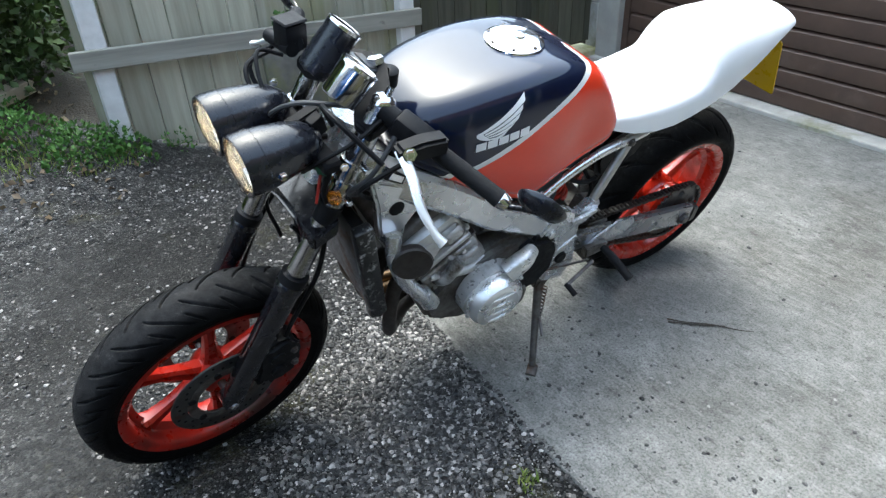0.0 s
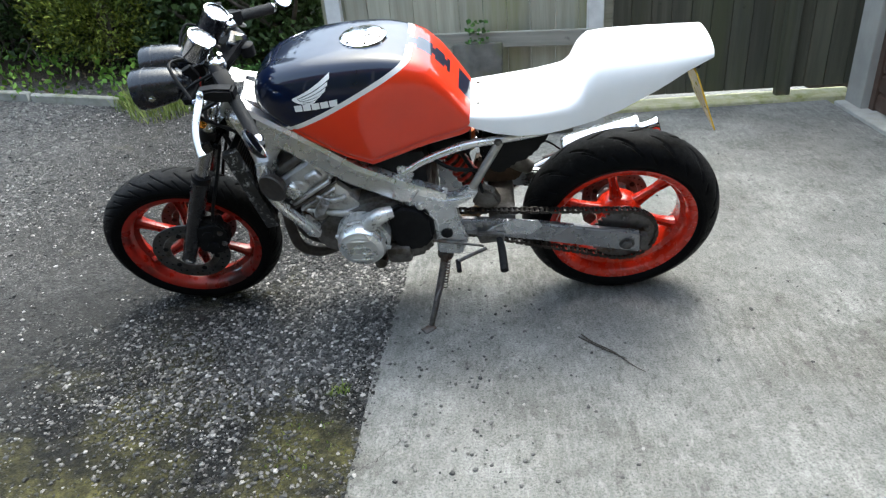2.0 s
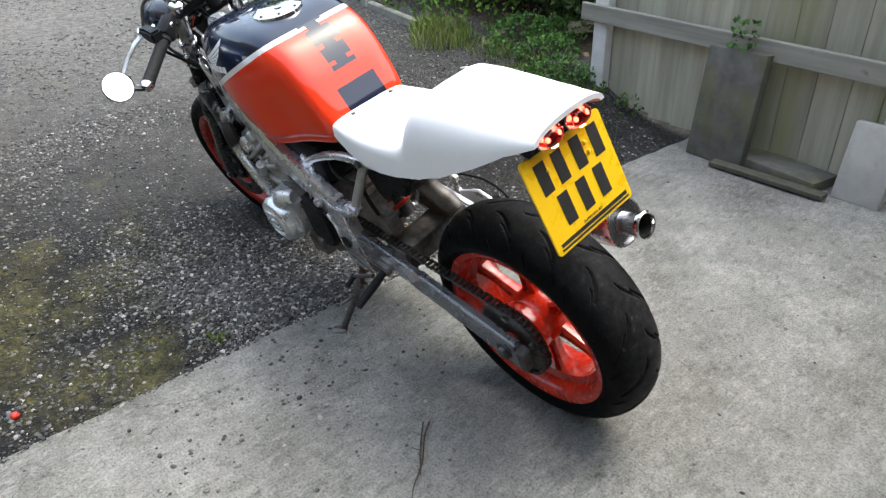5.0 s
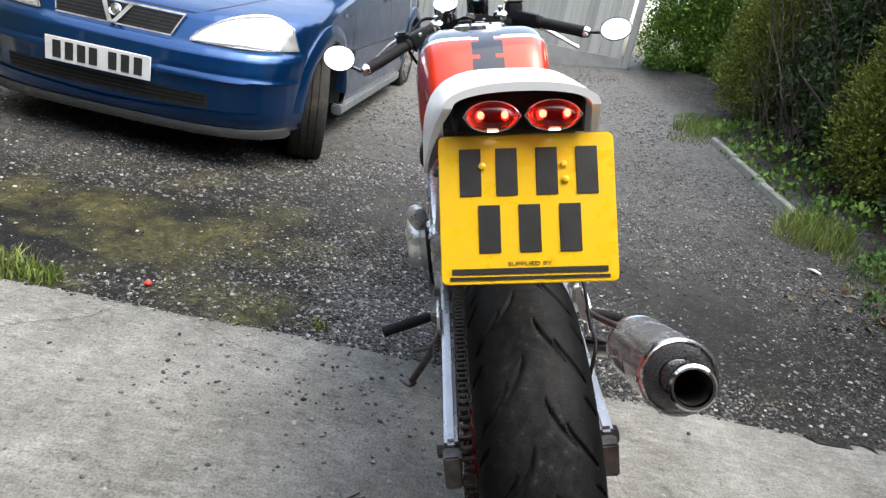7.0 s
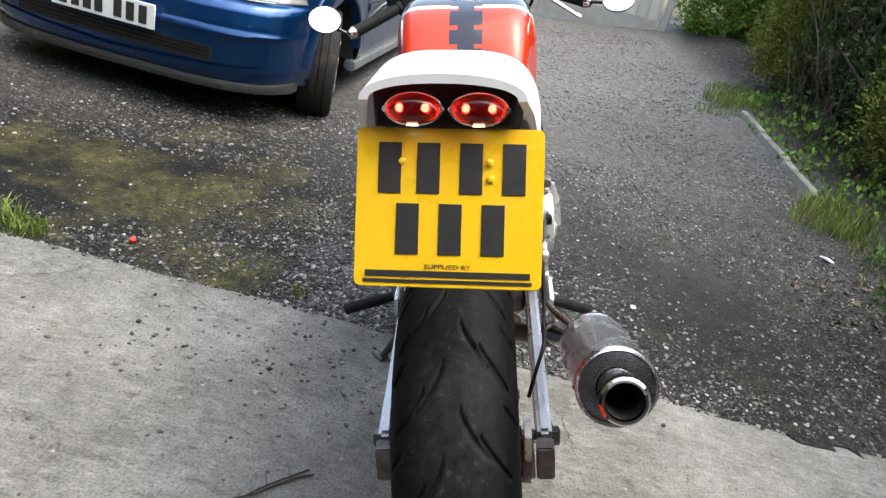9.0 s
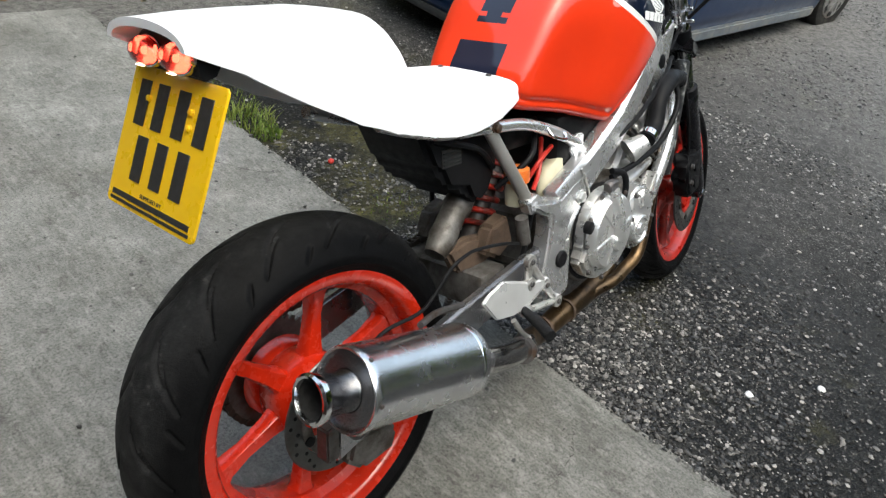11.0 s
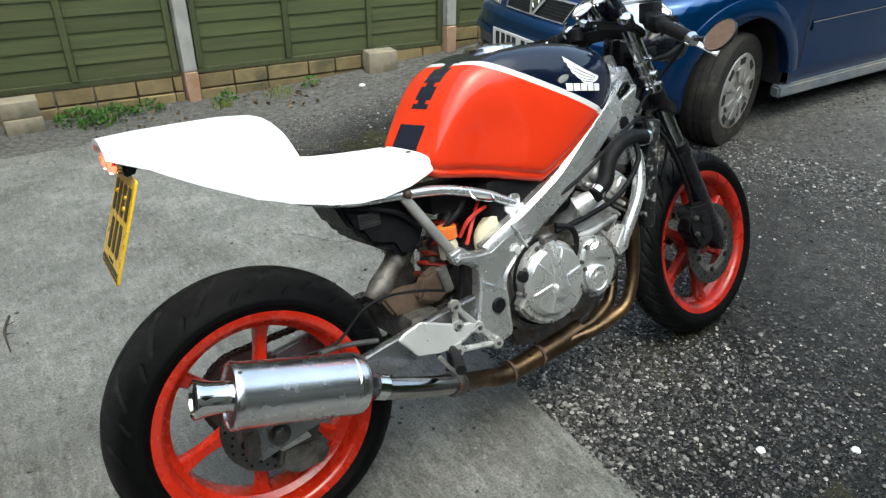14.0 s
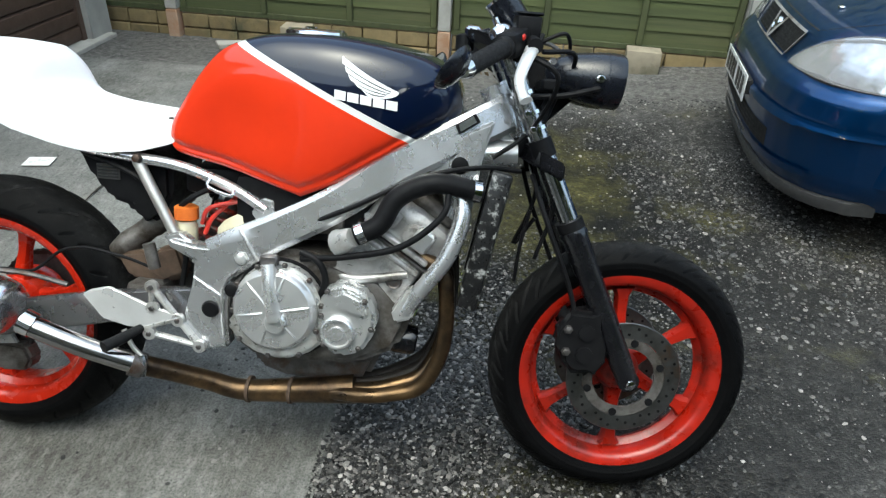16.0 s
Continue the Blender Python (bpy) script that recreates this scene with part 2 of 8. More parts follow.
def joined(bm, own, m=None):
    """Adds own to bm (or gives it back, if there is none), moved by m."""
    if m is not None:
        bmesh.ops.transform(own, matrix=m, verts=own.verts)
    if bm is None:
        return own
    tmp = bpy.data.meshes.new("tmp")
    own.to_mesh(tmp)
    own.free()
    bm.from_mesh(tmp)
    bpy.data.meshes.remove(tmp)
    return bm


def loft(rings, caps=True, closed=True, bm=None):
    bm = bm or bmesh.new()
    grid = [[bm.verts.new(p) for p in r] for r in rings]
    n = len(grid[0])
    for a, b in zip(grid, grid[1:]):
        for i in range(n if closed else n - 1):
            j = (i + 1) % n
            bm.faces.new((a[i], a[j], b[j], b[i]))
    if caps and closed:
        bm.faces.new(grid[0][::-1])
        bm.faces.new(grid[-1])
    return bm


def smooth_path(pts, n=6):
    """Catmull-Rom through the points."""
    pts = [Vector(p) for p in pts]
    if len(pts) < 3:
        return pts
    out = []
    ext = [2 * pts[0] - pts[1], *pts, 2 * pts[-1] - pts[-2]]
    for a, b, c, d in zip(ext, ext[1:], ext[2:], ext[3:]):
        for k in range(n):
            t = k / n
            out.append(0.5 * (2 * b + (c - a) * t + (2 * a - 5 * b + 4 * c - d) * t * t + (3 * b - a - 3 * c + d) * t**3))
    return out + [pts[-1]]


def tube(pts, r, seg=12, n=6, bm=None, flat=1.0, caps=True, curve=True):
    """A round bar along a path; r is one radius or one for each given point; flat squeezes it across."""
    path = smooth_path(pts, n) if curve else [Vector(p) for p in pts]
    k = len(path)
    rs = [r] * k if isinstance(r, (int, float)) else np.interp(np.linspace(0, len(r) - 1, k), range(len(r)), r)
    tang = [(path[min(i + 1, k - 1)] - path[max(i - 1, 0)]).normalized() for i in range(k)]
    up = Vector((0, 0, 1)) if abs(tang[0].z) < 0.9 else Vector((1, 0, 0))
    side = tang[0].cross(up).normalized()
    rings = []
    for p, t, rad in zip(path, tang, rs):
        side = (side - t * side.dot(t)).normalized()
        other = t.cross(side)
        rings.append([p + side * (math.cos(a) * rad) + other * (math.sin(a) * rad * flat) for a in np.linspace(0, 2 * math.pi, seg, endpoint=False)])
    return loft(rings, caps, True, bm)


def lathe(profile, seg=32, m=None, bm=None, caps=True):
    """Turns rows of (radius, along) round the y axis."""
    rings = [[Vector((r * math.cos(a), y, r * math.sin(a))) for a in np.linspace(0, 2 * math.pi, seg, endpoint=False)] for r, y in profile]
    return joined(bm, loft(rings, caps), m)


def slab(poly, y0, y1, bevel=0.004, bm=None, m=None):
    """A plate of the outline poly (x, z) between y0 and y1."""
    own = bmesh.new()
    a = [own.verts.new((x, y0, z)) for x, z in poly]
    b = [own.verts.new((x, y1, z)) for x, z in poly]
    n = len(poly)
    own.faces.new(a[::-1])
    own.faces.new(b)
    for i in range(n):
        own.faces.new((a[i], a[(i + 1) % n], b[(i + 1) % n], b[i]))
    bmesh.ops.recalc_face_normals(own, faces=own.faces)
    if bevel:
        bmesh.ops.bevel(own, geom=[e for e in own.edges], offset=bevel, segments=2, affect="EDGES", clamp_overlap=True)
    return joined(bm, own, m)


def along(p, q):
    """A pose at p whose y axis points to q."""
    return Matrix.Translation(p) @ (Vector(q) - Vector(p)).to_track_quat("Y", "Z").to_matrix().to_4x4()


def rod(p, q, r, seg=10, bm=None, r2=None):
    return tube([p, q], [r, r if r2 is None else r2], seg, 1, bm, curve=False)


def bolt(p, way, r=0.007, h=0.005, bm=None):
    """A hexagon head on a washer, standing out of a face at p."""
    p, way = Vector(p), Vector(way).normalized()
    own = lathe([(r * 1.35, 0), (r * 1.35, h * 0.25), (r, h * 0.25), (r, h), (r * 0.8, h * 1.15)], 6)
    return joined(bm, own, along(p, p + way))


def lerp(xs, ys, x):
    return float(np.interp(x, xs, ys))


def soft_step(v, k):
    return k * np.logaddexp(0, v / k)


def land(x, y):
    """The height of the ground: flat round the slab, rising up the drive and towards the fence."""
    return float(0.085 * soft_step(min(x, 9.0) - 1.3, 0.15) + 0.18 * soft_step(-(max(y, -3.2) + 1.0), 0.12) / (1 + math.exp(-(x - 1.2) / 0.11)) - 0.062 * math.exp(-((x - 2.85) / 0.5) ** 2 - ((y - 0.95) / 0.5) ** 2))


def slab_edge(y):
    """Where the concrete ends and the gravel begins."""
    return 0.795 + 0.03 * y + 0.022 * noise.noise((y * 2.1, 3.0, 0)) + 0.012 * noise.noise((y * 9.0, 1.0, 0))

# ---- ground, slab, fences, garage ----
DARK_SPOTS = (((1.3, -0.75, 0), 0.3, 0.55), ((1.25, 1.15, 0), 0.2, 0.55), ((1.95, 0.3, 0), 0.3, 0.62))


def dark_spot_masks(nt, vec, lift=0.0):
    """Round dark spots on the drive: one factor for each, lowest at its middle."""
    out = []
    for spot, least, reach in DARK_SPOTS:
        spot_dist = nt.nodes.new("ShaderNodeVectorMath")
        spot_dist.operation = "DISTANCE"
        nt.links.new(vec, spot_dist.inputs[0])
        spot_dist.inputs[1].default_value = spot
        out.append(ramp(nt, math_node(nt, "MULTIPLY", math_node(nt, "ADD", spot_dist.outputs["Value"], noise_out(nt, vec, 1.3, 6, 0.6)), reach), [(0.56, (min(least + lift, 1.0),) * 3), (0.85, (1, 1, 1))]))
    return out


def gravel_material():
    m, nt, bsdf, vec = shell("gravel drive")
    vor = nt.nodes.new("ShaderNodeTexVoronoi")
    vor.inputs["Scale"].default_value = 75
    nt.links.new(vec, vor.inputs["Vector"])
    fine = nt.nodes.new("ShaderNodeTexVoronoi")
    fine.inputs["Scale"].default_value = 190
    nt.links.new(vec, fine.inputs["Vector"])
    hsv = nt.nodes.new("ShaderNodeSeparateColor")
    nt.links.new(vor.outputs["Color"], hsv.inputs[0])
    hsv2 = nt.nodes.new("ShaderNodeSeparateColor")
    nt.links.new(fine.outputs["Color"], hsv2.inputs[0])
    big = ramp(nt, hsv.outputs[0], [(0.0, (0.008, 0.008, 0.009)), (0.45, (0.036, 0.035, 0.036)), (0.78, (0.105, 0.102, 0.098)), (1.0, (0.34, 0.333, 0.32))])
    small = ramp(nt, hsv2.outputs[1], [(0.0, (0.004, 0.004, 0.004)), (0.5, (0.02, 0.0196, 0.0192)), (0.8, (0.085, 0.083, 0.08)), (1.0, (0.42, 0.41, 0.395))])
    loose = ramp(nt, noise_out(nt, vec, 1.7, 8, 0.62), [(0.42, (0, 0, 0)), (0.56, (1, 1, 1))])
    heap = nt.nodes.new("ShaderNodeVectorMath")
    heap.operation = "DISTANCE"
    nt.links.new(vec, heap.inputs[0])
    heap.inputs[1].default_value = (1.15, 0.2, 0)
    heaped = ramp(nt, math_node(nt, "MULTIPLY", math_node(nt, "ADD", heap.outputs["Value"], noise_out(nt, vec, 2.1, 6, 0.6)), 0.2), [(0.22, (1, 1, 1)), (0.34, (0.25, 0.25, 0.25)), (0.46, (0.35, 0.35, 0.35)), (0.66, (1, 1, 1))])
    loose = math_node(nt, "MULTIPLY", loose, heaped)
    col = mixc(nt, loose, small, big)
    dark = ramp(nt, noise_out(nt, vec, 0.9, 6, 0.6), [(0.38, (0.34, 0.33, 0.32)), (0.62, (1, 1, 1))])
    col = mixc(nt, 1.0, col, dark, "MULTIPLY")
    col = mixc(nt, 1.0, col, (0.66, 0.66, 0.66), "MULTIPLY")
    masks = dark_spot_masks(nt, vec)
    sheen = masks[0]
    for darkened in masks:
        col = mixc(nt, 1.0, col, darkened, "MULTIPLY")
    far = nt.nodes.new("ShaderNodeVectorMath")
    far.operation = "DISTANCE"
    nt.links.new(vec, far.inputs[0])
    far.inputs[1].default_value = (1.4, 1.05, 0)
    patch_ = math_node(nt, "SUBTRACT", 0.22, math_node(nt, "MULTIPLY", far.outputs["Value"], 0.16), True)
    moss = ramp(nt, math_node(nt, "ADD", noise_out(nt, vec, 2.3, 9, 0.68), patch_), [(0.58, (0, 0, 0)), (0.72, (0.85, 0.85, 0.85))])
    col = mixc(nt, moss, col, ramp(nt, noise_out(nt, vec, 60, 6, 0.7), [(0.35, (0.016, 0.015, 0.006)), (0.65, (0.08, 0.073, 0.024))]))
    mottle = ramp(nt, noise_out(nt, vec, 16, 9, 0.78), [(0.36, (0.4, 0.4, 0.4)), (0.5, (0.9, 0.9, 0.9)), (0.64, (1.9, 1.87, 1.83))])
    col = mixc(nt, 1.0, col, mottle, "MULTIPLY")
    # the drive is drier and dustier further up
    sep = nt.nodes.new("ShaderNodeSeparateXYZ")
    nt.links.new(vec, sep.inputs[0])
    dry = ramp(nt, math_node(nt, "MULTIPLY", math_node(nt, "ADD", sep.outputs[0], math_node(nt, "MULTIPLY", noise_out(nt, vec, 0.8, 5, 0.6), 2.0)), 0.1), [(0.27, (0, 0, 0)), (0.46, (0.4, 0.4, 0.4)), (0.6, (0.8, 0.8, 0.8))])
    dry = math_node(nt, "MULTIPLY", dry, ramp(nt, math_node(nt, "MULTIPLY", math_node(nt, "ADD", sep.outputs[1], 3.0), 0.5), [(0.2, (0, 0, 0)), (0.45, (1, 1, 1))]))
    verge = ramp(nt, math_node(nt, "MULTIPLY", math_node(nt, "ADD", sep.outputs[1], math_node(nt, "MULTIPLY", noise_out(nt, vec, 1.5, 5, 0.6), 0.8)), 0.25), [(0.62, (0, 0, 0)), (0.76, (0.6, 0.6, 0.6))])
    dry = math_node(nt, "MAXIMUM", dry, verge)
    dust = ramp(nt, noise_out(nt, vec, 24, 10, 0.82), [(0.36, (0.035, 0.034, 0.033)), (0.64, (0.29, 0.28, 0.266))])
    col = mixc(nt, dry, col, dust)
    # dark leafy soil under the shrubs
    bank = math_node(nt, "MULTIPLY", math_node(nt, "ADD", math_node(nt, "ADD", sep.outputs[1], 3.0), math_node(nt, "MULTIPLY", noise_out(nt, vec, 5, 8, 0.7), 0.4)), 0.5)
    soil = ramp(nt, noise_out(nt, vec, 40, 8, 0.75), [(0.35, (0.008, 0.007, 0.004)), (0.65, (0.04, 0.03, 0.019))])
    near = ramp(nt, math_node(nt, "MULTIPLY", sep.outputs[0], 0.1), [(0.42, (1, 1, 1)), (0.55, (0, 0, 0))])
    col = mixc(nt, math_node(nt, "MULTIPLY", near, ramp(nt, bank, [(0.4, (1, 1, 1)), (0.52, (0, 0, 0))])), col, soil)
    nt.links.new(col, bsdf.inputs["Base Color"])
    nt.links.new(ramp(nt, sheen, [(0.2, (0.42,) * 3), (0.9, (0.64,) * 3)]), bsdf.inputs["Roughness"])
    nt.links.new(ramp(nt, sheen, [(0.2, (0.22,) * 3), (0.9, (0.2,) * 3)]), bsdf.inputs["Specular IOR Level"])
    h = math_node(nt, "MULTIPLY", math_node(nt, "SUBTRACT", 1.0, vor.outputs["Distance"]), loose)
    h = math_node(nt, "ADD", h, math_node(nt, "MULTIPLY", math_node(nt, "SUBTRACT", 1.0, fine.outputs["Distance"]), 0.35))
    bumped(nt, bsdf, h, 1.0, 0.009)
    return m


def concrete_material():
    m, nt, bsdf, vec = shell("brushed concrete")

    def stretched(sx, sy):
        mapped = nt.nodes.new("ShaderNodeMapping")
        mapped.inputs["Scale"].default_value = (sx, sy, 1.0)
        mapped.inputs["Rotation"].default_value = (0, 0, radians(3))
        nt.links.new(vec, mapped.inputs["Vector"])
        return mapped.outputs[0]

    base = ramp(nt, noise_out(nt, vec, 3.2, 12, 0.74), [(0.3, (0.1, 0.1, 0.092)), (0.5, (0.174, 0.173, 0.162)), (0.7, (0.278, 0.276, 0.261))])
    grit = ramp(nt, noise_out(nt, vec, 150, 4, 0.75), [(0.32, (0.4, 0.4, 0.4)), (0.48, (0.95, 0.95, 0.95)), (0.66, (1.35, 1.35, 1.35))])
    col = mixc(nt, 1.0, base, grit, "MULTIPLY")
    ridges = noise_out(nt, stretched(1.0, 0.14), 40, 6, 0.7)
    where = ramp(nt, noise_out(nt, vec, 1.7, 7, 0.65), [(0.42, (0.08,) * 3), (0.62, (1,) * 3)])
    streak = ramp(nt, ridges, [(0.36, (0.74, 0.74, 0.73)), (0.62, (1.16, 1.16, 1.16))])
    col = mixc(nt, where, col, mixc(nt, 1.0, col, streak, "MULTIPLY"))
    stain = ramp(nt, noise_out(nt, vec, 1.1, 7, 0.7), [(0.48, (0, 0, 0)), (0.64, (0.8, 0.8, 0.8))])
    col = mixc(nt, stain, col, mixc(nt, 1.0, col, (0.6, 0.58, 0.54), "MULTIPLY"))
    flecks = ramp(nt, noise_out(nt, stretched(1.0, 0.38), 62, 6, 0.72), [(0.5, (0, 0, 0)), (0.66, (0.5, 0.5, 0.5))])
    worn = ramp(nt, noise_out(nt, vec, 2.6, 8, 0.7), [(0.36, (0.25, 0.25, 0.25)), (0.62, (1, 1, 1))])
    col = mixc(nt, math_node(nt, "MULTIPLY", flecks, worn), col, (0.38, 0.372, 0.354))
    scabs = ramp(nt, noise_out(nt, stretched(1.0, 0.6), 30, 8, 0.78), [(0.32, (0.45, 0.44, 0.42)), (0.47, (1, 1, 1))])
    col = mixc(nt, 1.0, col, scabs, "MULTIPLY")
    nt.links.new(col, bsdf.inputs["Base Color"])
    bsdf.inputs["Roughness"].default_value = 0.78
    h = math_node(nt, "ADD", math_node(nt, "MULTIPLY", ridges, where), math_node(nt, "MULTIPLY", noise_out(nt, vec, 190, 4, 0.7), 0.4))
    bumped(nt, bsdf, h, 1.0, 0.010)
    return m


gravel_m, concrete_m = gravel_material(), concrete_material()


def grid(xs, ys, height, keep=None):
    bm = bmesh.new()
    vs = [[bm.verts.new((x, y, height(x, y))) for y in ys] for x in xs]
    for i in range(len(xs) - 1):
        for j in range(len(ys) - 1):
            if keep is None or keep(0.5 * (xs[i] + xs[i + 1]), 0.5 * (ys[j] + ys[j + 1])):
                bm.faces.new((vs[i][j], vs[i + 1][j], vs[i + 1][j + 1], vs[i][j + 1]))
    return bm


def ground_height(x, y):
    z = land(x, y) + 0.010 * noise.noise((x * 1.3, y * 1.3, 0)) + 0.005 * noise.noise((x * 9, y * 9, 2)) - 0.004
    if x < slab_edge(y) - 0.03 and -2.6 < y < 2.75:
        z = -0.09
    return z


xs = [*np.linspace(-70, -2.2, 12), *np.linspace(-1.9, 3.6, 150), *np.linspace(3.8, 12, 42), *np.linspace(14, 160, 14)]
ys = [*np.linspace(-70, -4.2, 12), *np.linspace(-3.9, 3.9, 196), *np.linspace(4.6, 70, 12)]
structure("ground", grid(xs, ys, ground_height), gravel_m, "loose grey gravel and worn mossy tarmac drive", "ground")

ROWS_Y = np.linspace(-2.55, 2.78, 190)


def concrete_slab():
    """A slab with a broken front edge, standing a little proud of the gravel."""
    bm = bmesh.new()
    across = [*np.linspace(0, 0.9, 60), *np.linspace(0.91, 1, 10)]
    rows = []
    for y in ROWS_Y:
        e = slab_edge(y)
        far = 0.05 * noise.noise((y * 0.8, 7, 0))
        row = []
        for k in across:
            x = -1.62 + far * 0.2 + (e + 1.62) * k
            row.append(bm.verts.new((x, y, 0.004 * noise.noise((x * 2, y * 2, 5)) + 0.0015 * noise.noise((x * 14, y * 14, 5)))))
        drop = noise.noise((y * 7, 0, 9)) * 0.006
        row.append(bm.verts.new((e + 0.006, y, -0.010 + drop)))
        row.append(bm.verts.new((e + 0.012, y, -0.12)))
        rows.append(row)
    for a, b in zip(rows, rows[1:]):
        for i in range(len(a) - 1):
            bm.faces.new((a[i], a[i + 1], b[i + 1], b[i]))
    return bm


structure("pavement", concrete_slab(), concrete_m, "worn brushed concrete slab with a chipped edge", "pavement")

sill_m = M("pale concrete", (0.42, 0.41, 0.38), (0.32, 0.31, 0.28), 8, 0.8, bump=0.4, bscale=90, dirt=(0.2, 0.2, 0.12), dirt_at=0.58)
moss_sill_m = M("mossy concrete", (0.55, 0.52, 0.36), (0.42, 0.4, 0.2), 14, 0.85, bump=0.5, bscale=80, dirt=(0.26, 0.27, 0.08), dirt_at=0.56)
brown_m = M("brown garage door paint", (0.075, 0.045, 0.032), (0.06, 0.036, 0.027), 7, 0.5, bump=0.15, bscale=60, dirt=(0.1, 0.07, 0.055), dirt_at=0.64)
render_m = M("grey render", (0.36, 0.35, 0.32), (0.28, 0.27, 0.25), 5, 0.85, bump=0.5, bscale=70)
roof_m = M("dark roof felt", (0.06, 0.06, 0.065), None, 9, 0.9)
whitewood_m = M("flaking white timber", (0.68, 0.68, 0.66), (0.55, 0.55, 0.53), 13, 0.6, bump=0.3, bscale=70, dirt=(0.3, 0.28, 0.24), dirt_at=0.66)


def wood_material(name, c1, c2, streak, moss=None, rough=0.8):
    """Weathered boards: long vertical grain, stains, green growth, and one tone for each board."""
    m, nt, bsdf, vec = shell(name)
    mp = nt.nodes.new("ShaderNodeMapping")
    mp.inputs["Scale"].default_value = streak
    nt.links.new(vec, mp.inputs["Vector"])
    grain = noise_out(nt, mp.outputs[0], 22, 8, 0.65)
    col = ramp(nt, grain, [(0.3, c2), (0.65, c1)])
    info = nt.nodes.new("ShaderNodeObjectInfo")
    hsv = nt.nodes.new("ShaderNodeHueSaturation")
    nt.links.new(math_node(nt, "ADD", math_node(nt, "MULTIPLY", info.outputs["Random"], 0.4), 0.8), hsv.inputs["Value"])
    nt.links.new(col, hsv.inputs["Color"])
    col = hsv.outputs[0]
    if moss:
        mask = ramp(nt, noise_out(nt, mp.outputs[0], 3.5, 7, 0.7), [(0.5, (0, 0, 0)), (0.66, (0.8, 0.8, 0.8))])
        col = mixc(nt, mask, col, moss)
    knots = ramp(nt, noise_out(nt, vec, 7, 5, 0.7), [(0.66, (0, 0, 0)), (0.74, (0.7, 0.7, 0.7))])
    col = mixc(nt, knots, col, tuple(v * 0.4 for v in c2))
    nt.links.new(col, bsdf.inputs["Base Color"])
    bsdf.inputs["Roughness"].default_value = rough
    bumped(nt, bsdf, grain, 0.6, 0.004)
    return m


greywood_m = wood_material("weathered grey-green boards", (0.38, 0.37, 0.29), (0.25, 0.24, 0.18), (1, 1, 0.06), (0.22, 0.22, 0.09))
rail_m = wood_material("weathered rail", (0.34, 0.33, 0.28), (0.2, 0.19, 0.16), (0.06, 1, 1), (0.12, 0.12, 0.07))
greenlap_m = wood_material("green-stained lap boards", (0.075, 0.088, 0.03), (0.045, 0.055, 0.02), (0.05, 1, 1), (0.1, 0.095, 0.045))
batten_m = wood_material("green-stained battens", (0.07, 0.08, 0.03), (0.045, 0.052, 0.022), (1, 1, 0.06))
gatewood_m = wood_material("dark stained gate boards", (0.085, 0.083, 0.06), (0.04, 0.04, 0.028), (1, 1, 0.06), (0.07, 0.076, 0.034))
farboard_m = wood_material("pale fence boards", (0.44, 0.43, 0.4), (0.34, 0.33, 0.3), (1, 1, 0.06))


def garage():
    """A block of garages with brown up-and-over doors of horizontal slats between rendered piers."""
    wall = structure("wall_west", box(-4.9, -1.76, 4.9, 5.05, -0.1, 2.4), render_m, "grey rendered garage side wall", "wall")
    for y0, y1 in ((-2.05, -1.86), (0.46, 0.62), (3.1, 3.35)):
        box_ = box(-4.9, -1.68, y0, y1, -0.1, 2.4, 0.006)
        part("pier", box_, render_m, wall)
    part("lintel", box(-1.98, -1.7, -2.05, 3.35, 2.08, 2.4, 0.005), render_m, wall)
    part("back", box(-5.0, -4.9, -2.05, 3.35, -0.1, 2.4), render_m, wall)
    structure("ceiling", box(-5.1, -1.55, -2.2, 5.1, 2.4, 2.5, 0.01), roof_m, "flat felted garage roof", "roof")
    structure("trim", box(-1.76, -1.62, -2.05, 3.3, -0.1, 0.022, 0.006), sill_m, "pale concrete threshold below the garage doors", "threshold")
    for y0, y1, nm in ((-1.86, 0.46, "door_1"), (0.62, 3.1, "door_2")):
        d = tagged(new(nm), "closed brown slatted up-and-over garage door", "garage door", kind="structure")
        for k in range(20):
            z = 0.024 + k * 0.103
            own = bmesh.new()
            prof = [(-1.765, z), (-1.735, z + 0.004), (-1.728, z + 0.03), (-1.732, z + 0.085), (-1.745, z + 0.096), (-1.765, z + 0.102)]
            loft([[Vector((x, y, zz)) for x, zz in prof] for y in (y0 + 0.05, y1 - 0.05)], bm=own)
            part("slat", own, brown_m, d)
        for ya, yb in ((y0, y0 + 0.05), (y1 - 0.05, y1)):
            part("frame", box(-1.79, -1.72, ya, yb, 0.02, 2.08, 0.004), brown_m, d)


garage()


